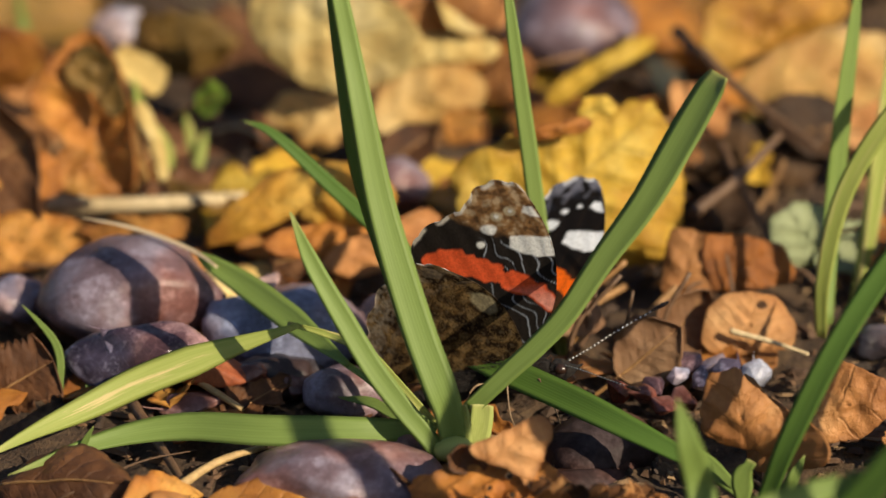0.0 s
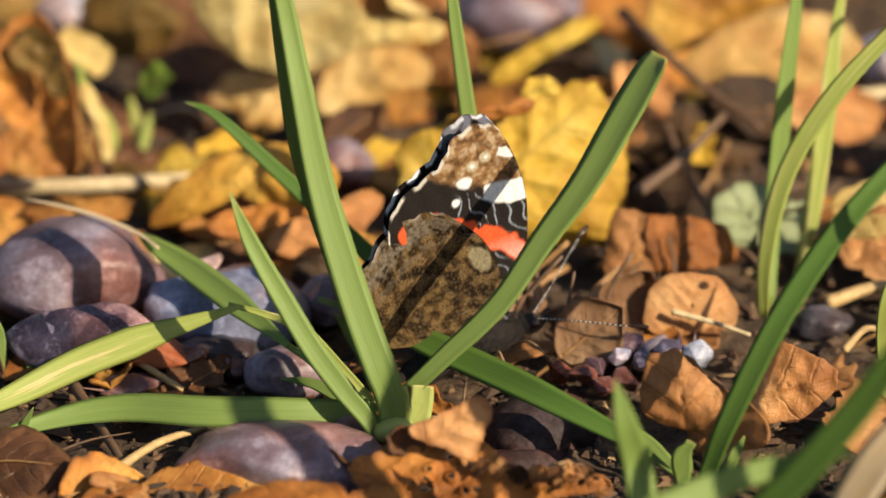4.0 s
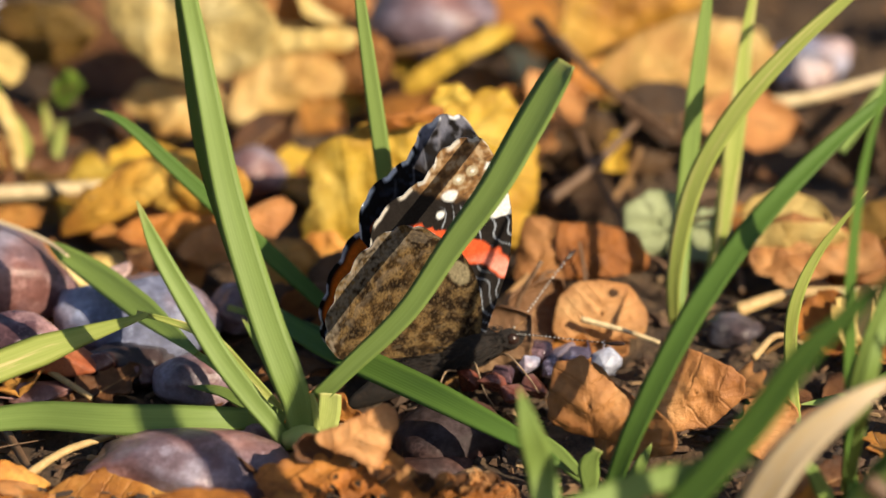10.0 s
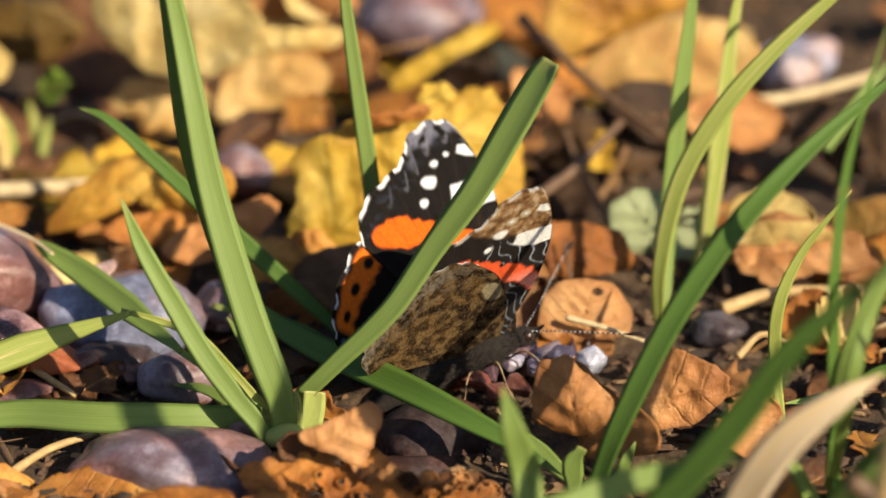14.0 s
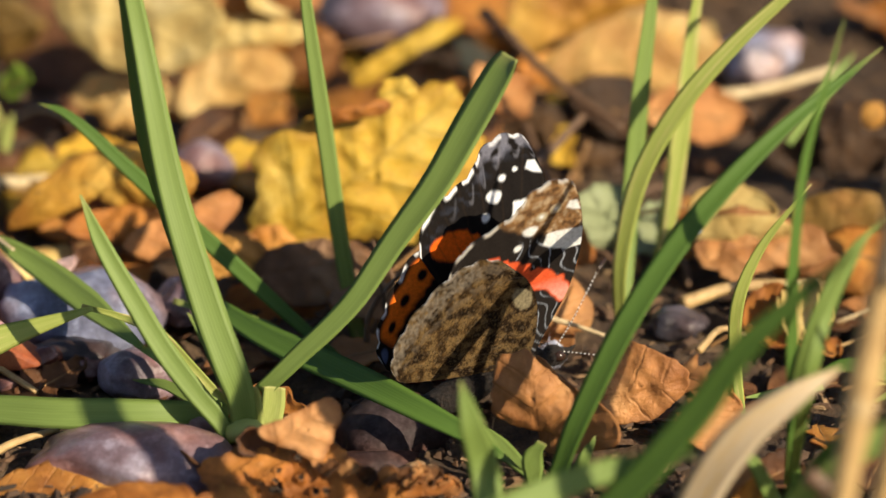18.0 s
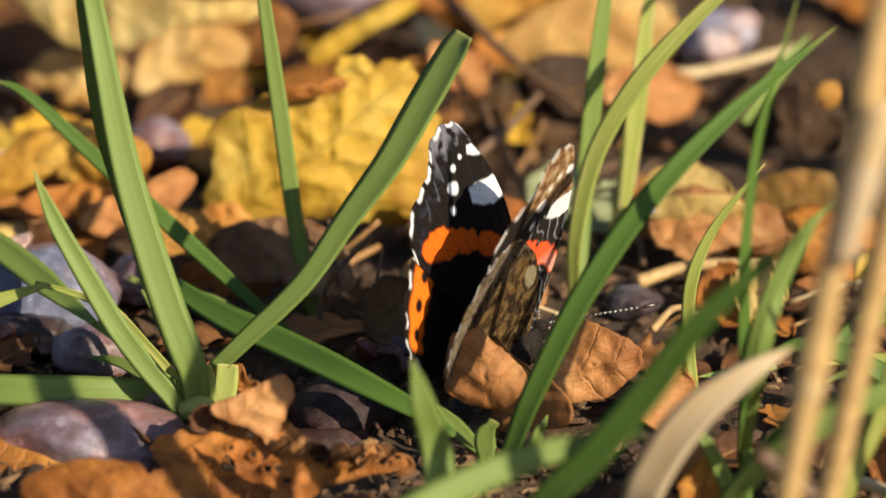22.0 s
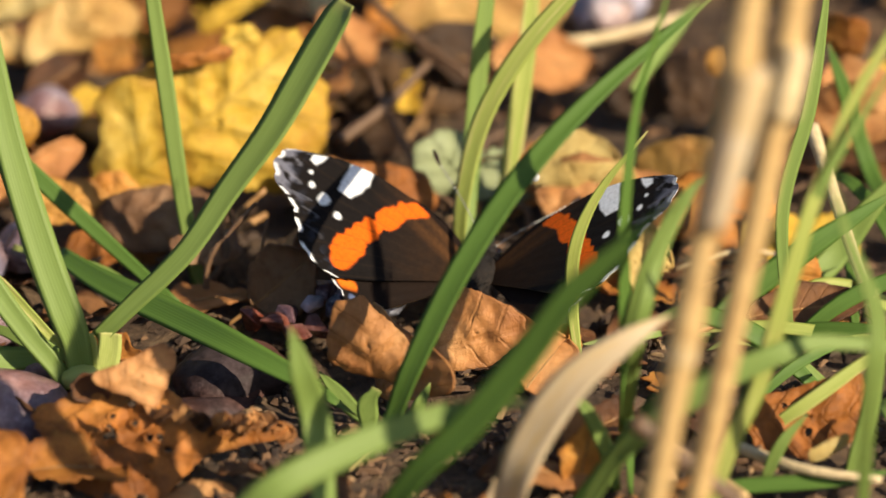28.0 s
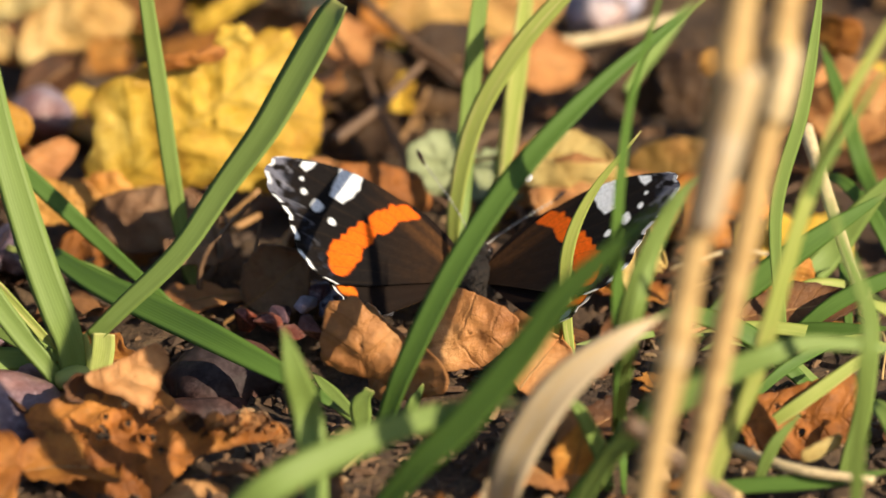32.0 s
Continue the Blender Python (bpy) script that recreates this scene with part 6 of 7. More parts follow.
    blade(j, [(-32.4, 71.7, 1.0), (-33.5, 74.0, 3.9), (-34.5, 74.0, 8.5)], 1.4, GRASS_DRY, (0.2, -1, 0.2), 0.1)
    blade(j, [(-32.7, 71.7, 1.0), (-31.7, 73.9, 5.4)], 1.2, GRASS_DRY, (0.2, -1, 0.2), 0.1)
    blade(j, [(-54.5, 94.5, 4.0), (-55.6, 103.6, 5.5), (-56.9, 103.6, 13.4)], 1.4, GRASS, (0.2, -1, 0.2), 0.1)


# ---- straws and twigs ----
def build_straws():
    first = stem([(58.2, -88.0, -8.0), (63.0, -87.0, 23.1), (65.2, -86.0, 36.8), (68.3, -84.0, 55.1), (71.4, -82.0, 71.8), (73.3, -80.0, 83.8), (74.1, -79.0, 90.5)], 1.4, STRAW, "thick golden straw stem standing in the grass", nodes=(0.40, 0.72), seed=1, end=1.25, wobble=0.0)
    second = stem([(62.4, -78.0, -9.3), (68.7, -77.0, 23.4), (71.2, -76.0, 37.2), (74.4, -74.0, 53.7), (76.9, -72.0, 67.9), (78.2, -70.0, 79.5), (78.7, -69.0, 86.2)], 1.35, STRAW, "thick golden straw stem beside another one", nodes=(0.72,), seed=2, end=1.25, wobble=0.0)
    sheath(second, [(76.7, -74.0, 65.6), (77.4, -74.0, 68.8), (78.3, -73.0, 72.7)], 1.85, PALE, "papery sheath", 0.8)
    sheath(first, [(69.3, -85.0, 57.5), (70.8, -85.0, 64.1), (72.2, -84.0, 70.1), (73.1, -83.0, 74.2)], 1.5, TANBLADE, "split papery sheath", 1.5)
    sheath(first, [(72.8, -84.0, 73.4), (73.9, -84.0, 74.3), (74.7, -83.0, 75.0)], 1.3, TANBLADE, "torn edge of the sheath", 0.2)
    stem([(85.0, 26.3, 18.0), (87.0, 18.2, 14.0), (89.5, 12.1, 8.0), (92.0, 5.6, 3.0)], 0.9, PALE, "greyish dry stalk leaning in the grass", seed=5)
    stem([(-51.5, 58.5, 2.0), (-39.2, 56.9, 3.0), (-26.4, 58.9, 3.0)], 1.1, PALE, "pale straw lying on the litter", seed=6, end=0.8)
    stem([(29.9, 74.8, 16.0), (35.1, 68.5, 13.0), (44.1, 61.2, 9.0)], 0.7, BARK, "brown twig lying over the leaves", "twig", "twig", "twigs", seed=7)
    stem([(32.3, 62.1, 9.0), (34.9, 53.6, 6.0), (37.9, 46.0, 3.0)], 0.5, BARK, "brown twig leaning in the shade", "twig", "twig", "twigs", seed=8)
    stem([(32.0, 17.0, 5.0), (37.0, 16.0, 4.0), (41.3, 14.7, 3.0)], 0.38, PALE, "thin tan stalk lying by the pebble", seed=9)
    stem([(27.2, 85.5, 14.0), (30.0, 79.9, 13.0)], 0.9, BARK, "reddish stub of a twig", "twig", "twig", "twigs", seed=10)
    stem([(-40.0, 12.2, 6.0), (-33.6, 8.7, 4.0), (-25.5, 1.5, 2.0)], 0.6, STRAW, "thin straw lying on the pebbles", seed=11)
    stem([(-38.4, 2.9, 2.0), (-34.5, -7.7, 1.0), (-30.9, -17.4, 0.0)], 0.7, BARK, "dry twig on the litter", "twig", "twig", "twigs", seed=12)
    stem([(-34.1, -19.5, 1.0), (-28.4, -12.7, 2.0), (-22.6, -8.2, 2.0)], 0.6, STRAW, "bent straw on the litter", seed=13)
    stem([(50.7, 23.6, 3.0), (57.5, 26.2, 4.0), (68.4, 27.0, 4.0)], 0.9, STRAW, "curved straw lying behind the grass", seed=14)
    stem([(52.2, 10.4, 3.0), (55.0, 12.4, 5.0), (58.3, 12.1, 4.0)], 0.5, STRAW, "thin looped golden straw", seed=15)
    stem([(63.5, -22.1, 2.0), (69.6, -32.6, 3.0), (75.1, -41.1, 3.0)], 1.0, STRAW, "straw lying on the litter grass", seed=16)
    stem([(74.3, -26.4, 2.0), (81.8, -34.0, 3.0), (90.6, -36.8, 3.0)], 0.8, PALE, "pale straw lying on the litter grass", seed=17)
    stem([(52.1, 72.9, 8.0), (60.6, 74.6, 8.0), (71.4, 79.3, 9.0)], 0.9, PALE, "pale straw in the litter", seed=18)
    stem([(-4.9, 32.3, 3.0), (0.6, 33.4, 4.0), (4.6, 35.0, 4.0)], 0.5, BARK, "short dry stalk behind the grass", seed=19)
    stem([(20.6, 19.8, 2.0), (23.3, 25.0, 4.0), (25.9, 27.1, 6.0)], 0.7, STALK, "brown stalk behind the butterfly's wing", "twig", "twig", "twigs", seed=20)
    stem([(12.5, 21.3, 2.0), (15.1, 27.1, 3.0), (19.8, 31.4, 4.0)], 0.7, STALK, "brown stalk in half shade", "twig", "twig", "twigs", seed=21)
    stem([(28.4, 48.2, 6.0), (33.9, 53.8, 8.0), (39.4, 60.7, 11.0)], 0.8, BARK, "brown twig in the litter", "twig", "twig", "twigs", seed=22)
    stem([(61.8, -66.0, 25.1), (66.1, -67.0, 21.8), (70.9, -68.0, 18.0), (82.0, -70.0, 10.0), (96.0, -73.0, 0.0)], 1.1, BARK, "brown dry stick leaning in front of the grass", "twig", "twig", "twigs", seed=31)
    rng = random.Random(14)
    spot = (20.6, 18.8, 0.0)
    for k in range(8):
        x, y = spot[0] + rng.uniform(-9, 8), spot[1] + rng.uniform(-9, 10)
        l = rng.uniform(6, 13)
        stem([(x, y, 0.3), (x + rng.uniform(-1, 3), y + 1, 0.5 * l), (x + rng.uniform(-2, 6), y + 2, l)],
             rng.uniform(0.3, 0.6), rng.choice((STALK, BARK, BARK)), "dry broken stalk standing in the litter", "dry_stalk", "stalk", "dry stalks", seed=250 + k, n=10)
    rng = random.Random(8)
    for k in range(34):
        x, y = rng.uniform(16, 56), rng.uniform(27, 72)
        z = max(0.4, ground_height(x, y) + 0.8)
        a, l = rng.uniform(0.4, 2.4), rng.uniform(5, 15)
        stem([(x, y, z), (x + 0.4 * l * math.cos(a), y + 0.3 * l, z + rng.uniform(1, 4)), (x + l * math.cos(a + 0.2), y + 0.5 * l, z + rng.uniform(1, 8))],
             rng.uniform(0.22, 0.5), rng.choice((STALK, BARK, BARK)), "dry broken stalk standing in the litter", "dry_stalk", "stalk", "dry stalks", seed=150 + k, n=10)
    rng = random.Random(5)
    for k in range(46):
        x, y = rng.uniform(-80, 110), rng.uniform(-35, 170)
        z = max(0.4, ground_height(x, y) + 0.8)
        a, l = rng.uniform(0, 3.14), rng.uniform(6, 26)
        stem([(x, y, z), (x + 0.5 * l * math.cos(a), y + 0.5 * l * math.sin(a), z + rng.uniform(0.5, 2.5)), (x + l * math.cos(a + 0.2), y + l * math.sin(a + 0.2), z + rng.uniform(0, 2))],
             rng.uniform(0.12, 0.38), rng.choice((STRAW, PALE, BARK, BARK)), "thin dry stalk in the litter", "dry_stalk", "stalk", "dry stalks", seed=50 + k, n=10)


# ---- the butterfly ----
def wing_material():
    m, t, p = nodes_of("wing_scales")
    at = t.nodes.new("ShaderNodeAttribute")
    at.attribute_name = "tint"
    fine = noise_fac(t, 2600, 4, 0.6)
    col = mix(t, 0.7, at.outputs["Color"], ramp(t, fine, [(0.3, (0.7, 0.7, 0.7)), (0.7, (1.2, 1.2, 1.2))]), "MULTIPLY")
    t.links.new(col, p.inputs["Base Color"])
    p.inputs["Roughness"].default_value = 0.7
    p.inputs["Specular IOR Level"].default_value = 0.08
    bump(t, p, fine, 0.3, 0.0002)
    through_light(m, t, p, col, 0.12)
    return m


def inside(poly, x, y):
    """Signed distance to a polygon, positive inside."""
    n = len(poly)
    best = np.full(x.shape, 1e9)
    sign = np.zeros(x.shape, bool)
    for i in range(n):
        ax, ay = poly[i]
        bx, by = poly[(i + 1) % n]
        ex, ey = bx - ax, by - ay
        u = np.clip(((x - ax) * ex + (y - ay) * ey) / (ex * ex + ey * ey), 0, 1)
        best = np.minimum(best, np.hypot(x - ax - u * ex, y - ay - u * ey))
        cross = ((ay > y) != (by > y)) & (x < (bx - ax) * (y - ay) / ((by - ay) if by != ay else 1e-9) + ax)
        sign ^= cross
    return np.where(sign, best, -best)


def blend(col, mask, c):
    m = np.clip(mask, 0, 1)[..., None]
    return col * (1 - m) + np.array(c) * m


def soft(d, w=0.22):
    return np.clip(d / w + 0.5, 0, 1)


def grain(x, y, s, seed):
    """Smooth value noise on the wing, 0 to 1."""
    out = np.zeros(x.shape)
    for i in np.ndindex(x.shape):
        out[i] = noise.noise(Vector((x[i] * s, y[i] * s, seed)))
    return 0.5 + 0.5 * out


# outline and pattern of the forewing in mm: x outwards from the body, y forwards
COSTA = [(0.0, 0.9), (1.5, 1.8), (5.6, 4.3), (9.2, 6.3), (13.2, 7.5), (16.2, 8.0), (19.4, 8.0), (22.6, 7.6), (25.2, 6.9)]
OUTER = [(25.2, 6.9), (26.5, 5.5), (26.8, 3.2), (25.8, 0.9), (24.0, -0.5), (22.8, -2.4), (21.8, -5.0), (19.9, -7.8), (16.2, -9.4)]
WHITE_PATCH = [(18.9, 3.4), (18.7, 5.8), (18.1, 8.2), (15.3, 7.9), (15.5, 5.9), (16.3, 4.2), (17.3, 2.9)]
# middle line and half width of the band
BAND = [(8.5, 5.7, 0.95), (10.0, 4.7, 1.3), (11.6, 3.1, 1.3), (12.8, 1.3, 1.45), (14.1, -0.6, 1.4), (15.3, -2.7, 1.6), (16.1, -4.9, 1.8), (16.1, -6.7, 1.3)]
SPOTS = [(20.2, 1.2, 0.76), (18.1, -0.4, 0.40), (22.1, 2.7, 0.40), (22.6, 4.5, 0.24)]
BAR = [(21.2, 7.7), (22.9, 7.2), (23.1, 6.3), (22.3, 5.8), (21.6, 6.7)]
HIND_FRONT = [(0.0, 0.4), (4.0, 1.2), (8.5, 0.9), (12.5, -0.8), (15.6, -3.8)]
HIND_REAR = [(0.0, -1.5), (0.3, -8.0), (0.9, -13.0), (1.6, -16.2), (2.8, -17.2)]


def wing_grid(lead, outer, trail, ns, nr, scallop):
    """Points of a wing between its leading edge, its outer edge and its trailing edge."""
    a = smooth_path([(*p, 0) for p in lead], ns)[:, :2]
    c = smooth_path([(*p, 0) for p in trail], ns)[:, :2]
    o = smooth_path([(*p, 0) for p in outer], nr)[:, :2]
    s = np.linspace(0, 1, ns + 1)[:, None, None]
    r = np.linspace(0, 1, nr + 1)[None, :, None]
    flat = (1 - r) * a[:, None] + r * c[:, None]
    lift = (o - ((1 - r[0]) * a[-1] + r[0] * c[-1]))[None] * s ** 2.2
    g = flat + lift
    wave = scallop * np.abs(np.sin(math.pi * 7 * r)) * s ** 14
    away = g - g[:1].mean(axis=1, keepdims=True)
    g = g + wave * away / np.maximum(np.linalg.norm(away, axis=2, keepdims=True), 0.1)
    return g, s[..., 0] + 0 * r[..., 0], r[..., 0] + 0 * s[..., 0]


def fore_colours(x, y, s, r):
    dark = np.array((0.009, 0.007, 0.0065))
    up = np.ones((*x.shape, 3)) * dark
    root = np.clip(1 - np.hypot(x, y) / 13, 0, 1)
    edge = grain(x, y, 0.9, 3.0)
    up = blend(up, 0.75 * root ** 0.8 * (0.5 + edge), (0.040, 0.019, 0.008))
    # golden-brown sheen near the costa, painted into the scale tint
    sheen = np.clip(1 - np.abs(inside(COSTA + [(12.0, 4.0), (4.0, 0.5)], x, y) - 0.5) / 1.4, 0, 1) * np.clip(1 - x / 15, 0, 1)
    up = blend(up, 0.8 * sheen * (0.4 + 1.1 * grain(x, y, 2.2, 8.0)), (0.13, 0.055, 0.018))
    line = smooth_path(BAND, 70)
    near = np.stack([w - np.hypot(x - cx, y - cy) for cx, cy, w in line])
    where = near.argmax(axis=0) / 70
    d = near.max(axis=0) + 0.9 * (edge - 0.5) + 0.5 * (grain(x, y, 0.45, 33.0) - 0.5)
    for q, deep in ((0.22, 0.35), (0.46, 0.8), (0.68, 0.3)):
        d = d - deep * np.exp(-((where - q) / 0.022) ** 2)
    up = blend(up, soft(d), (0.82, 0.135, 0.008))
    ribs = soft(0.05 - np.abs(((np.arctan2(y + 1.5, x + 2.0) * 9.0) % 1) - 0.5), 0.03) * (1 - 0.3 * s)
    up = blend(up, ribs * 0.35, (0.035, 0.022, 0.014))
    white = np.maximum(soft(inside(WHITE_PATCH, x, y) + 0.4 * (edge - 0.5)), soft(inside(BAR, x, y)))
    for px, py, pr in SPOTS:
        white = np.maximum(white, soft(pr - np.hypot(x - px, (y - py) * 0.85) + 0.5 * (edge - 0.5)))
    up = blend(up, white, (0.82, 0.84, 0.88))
    rim = grain(9 * r, s, 1.0, 21.0)
    fringe = soft(s - 0.983 + 0.012 * (rim - 0.5), 0.008) * soft(np.sin(math.pi * 14 * r + 4 * rim) + 0.55, 0.3)
    up = blend(up, fringe, (0.80, 0.81, 0.84))
    dash = soft(0.010 - np.abs(s - 0.925 + 0.03 * np.sin(math.pi * 14 * r)), 0.010) * soft(np.sin(math.pi * 14 * r + 1.0) + 0.1, 0.4) * soft(0.72 - r, 0.2)
    up = blend(up, 0.16 * dash, (0.42, 0.42, 0.50))
    # lilac haze near the apex and bluish sheen inside the margin, painted into the tint
    haze = soft(s - 0.93 + 0.10 * (rim - 0.5), 0.03) * soft(0.45 - r, 0.15) * soft(edge - 0.42, 0.15)
    up = blend(up, 0.45 * haze, (0.30, 0.30, 0.38))
    sheen = soft(s - 0.90, 0.06) * soft(0.955 - s, 0.03) * 0.10 * (edge > 0.55)
    up = blend(up, sheen, (0.12, 0.15, 0.24))
    # underside: paler, rose band, mottled brown tip
    low = np.ones((*x.shape, 3)) * np.array((0.02, 0.016, 0.014))
    low = blend(low, soft(d + 0.15) * 0.95, (0.80, 0.115, 0.035))
    low = blend(low, soft(d - 0.1) * soft(10.5 - x, 2.5) * 0.85, (0.85, 0.38, 0.30))
    curl = np.sin(2.1 * y + 0.9 * x + 7 * grain(x, y, 0.35, 15.0))
    scrawl = soft(0.16 - np.abs(curl), 0.12) * soft(y + 1.0, 1.5) * soft(d * -1 - 0.5, 0.6) * soft(18.5 - x, 1.5)
    low = blend(low, scrawl * 0.8, (0.42, 0.46, 0.54))
    tip = soft(x - 19.0 + 0.6 * (y - 3) + 1.5 * (edge - 0.5), 1.2)
    mott = 0.6 * grain(x, y, 0.8, 9.0) + 0.4 * grain(x, y, 2.0, 29.0)
    low = blend(low, tip * 0.95, (0.27, 0.14, 0.055))
    low = blend(low, tip * soft(mott - 0.56, 0.12) * 0.7, (0.50, 0.38, 0.24))
    low = blend(low, tip * soft(0.40 - mott, 0.08) * 0.8, (0.07, 0.038, 0.02))
    low = blend(low, tip * soft(0.03 - np.abs(grain(x, y, 0.55, 19.0) - 0.5), 0.03) * 0.5, (0.10, 0.055, 0.03))
    low = blend(low, white, (0.82, 0.82, 0.80))
    for px, py in ((22.0, 2.6), (22.6, 4.4)):
        ring = np.hypot(x - px, y - py)
        low = blend(low, soft(0.7 - ring) * soft(ring - 0.3), (0.5, 0.42, 0.28))
    low = blend(low, fringe, (0.6, 0.55, 0.48))
    return up, low


def hind_colours(x, y, s, r):
    up = np.ones((*x.shape, 3)) * np.array((0.010, 0.007, 0.006))
    edge = grain(x, y, 0.9, 5.0)
    up = blend(up, np.clip(1.1 - s * 1.1, 0, 1) * 0.8 * (0.4 + 1.1 * edge), (0.017, 0.0085, 0.005))
    up = blend(up, soft(np.abs(np.sin(math.pi * 8 * r)) * -1 + 0.08, 0.06) * 0.15, (0.006, 0.004, 0.004))
    band = soft(s - 0.83 + 0.06 * (edge - 0.5), 0.03) * soft(0.968 - s, 0.02) * soft(r - 0.30, 0.03) * soft(0.83 - r, 0.04)
    up = blend(up, band, (0.82, 0.17, 0.012))
    for q in (0.36, 0.49, 0.62, 0.75):
        up = blend(up, soft(0.030 - np.hypot((r - q) * 1.0, (s - 0.90) * 1.2), 0.012), (0.008, 0.006, 0.005))
    up = blend(up, soft(0.07 - np.hypot(r - 0.92, s - 0.90) - 0.02, 0.02), (0.10, 0.13, 0.24))
    edge2 = grain(11 * r, s, 1.0, 17.0)
    fringe = soft(s - 0.986 + 0.02 * (edge2 - 0.5), 0.010) * soft(np.sin(math.pi * 14 * r + 4 * edge2) + 0.35, 0.3)
    up = blend(up, fringe, (0.72, 0.72, 0.74))
    a, b, c = grain(x, y, 0.22, 1.0), grain(x, y, 0.75, 2.0), grain(x, y, 1.9, 4.0)
    low = np.ones((*x.shape, 3)) * np.array((0.075, 0.042, 0.020))
    low = blend(low, soft(a - 0.50, 0.06) * 0.9, (0.26, 0.145, 0.05))
    low = blend(low, soft(b - 0.56, 0.07) * 0.55, (0.50, 0.32, 0.13))
    low = blend(low, soft(0.47 - b, 0.07) * 0.65, (0.016, 0.010, 0.007))
    # fine wavy lines like contours across the wing
    wave = np.sin(2 * math.pi * (8.0 * s + 3.4 * b + 2.0 * c + 0.5 * np.sin(5.5 * r)))
    low = blend(low, soft(0.22 - np.abs(wave), 0.22) * 0.75, (0.014, 0.009, 0.006))
    low = blend(low, soft(wave - 0.85, 0.12) * 0.45, (0.46, 0.29, 0.12))
    wave = np.sin(2 * math.pi * (4.0 * r + 2.2 * a + 1.5 * c))
    low = blend(low, soft(0.16 - np.abs(wave), 0.16) * 0.5, (0.018, 0.011, 0.007))
    low = blend(low, soft(c - 0.66, 0.06) * 0.35, (0.34, 0.25, 0.15))
    veins = soft(np.abs(np.sin(math.pi * 8 * r)) * -1 + 0.10, 0.08)
    low = blend(low, veins * 0.4, (0.16, 0.10, 0.05))
    low = blend(low, soft(0.075 - np.hypot((r - 0.10), (s - 0.60) * 0.8) + 0.04 * (edge - 0.5), 0.02) * 0.95, (0.60, 0.50, 0.30))
    rim = soft(np.sin(46 * s + 6 * edge) - 0.1, 0.3) * soft(s - 0.80, 0.05)
    low = blend(low, rim * 0.45, (0.40, 0.31, 0.22))
    low = blend(low, soft(s - 0.88, 0.05) * soft(r - 0.25, 0.1) * soft(c - 0.48, 0.1) * 0.6, (0.52, 0.44, 0.34))
    # darkened throughout: the shade on the underside is put into its colour
    low = 0.42 * low * (0.5 + 0.95 * grain(x, y, 3.2, 12.0))[..., None]
    low = blend(low, fringe * 0.6, (0.40, 0.33, 0.26))
    return up, low


def wing(name, side, grid, r, s, colours, material, parent, dome, drop):
    x, y = grid[..., 0], grid[..., 1]
    up, low = colours
    z = dome * np.sin(np.clip(x / 24, 0, 1) * math.pi) * 1.0 + 0.03 * np.cos(r * math.pi * 16) * s + drop
    ns, nr = x.shape
    top = np.stack([y, side * x, z + 0.06], -1).reshape(-1, 3)
    bot = np.stack([y, side * x, z - 0.06], -1).reshape(-1, 3)
    verts = np.concatenate([top, bot])
    half = ns * nr
    faces = []
    for i in range(ns - 1):
        for j in range(nr - 1):
            q = (i * nr + j, i * nr + j + 1, (i + 1) * nr + j + 1, (i + 1) * nr + j)
            faces.append(q if side < 0 else q[::-1])
            faces.append(tuple(half + k for k in (q[::-1] if side < 0 else q)))
    rim = [i * nr for i in range(ns)] + [(ns - 1) * nr + j for j in range(1, nr)] + [i * nr + nr - 1 for i in range(ns - 2, -1, -1)]
    for a, b in zip(rim, rim[1:]):
        faces.append((a, b, half + b, half + a) if side > 0 else (a, half + a, half + b, b))
    ob = mesh_object(name, verts, faces, material, parent)
    tint = np.concatenate([up.reshape(-1, 3), low.reshape(-1, 3)])
    attribute(ob, "tint", np.concatenate([tint, np.ones((len(tint), 1))], 1), "FLOAT_COLOR")
    return ob


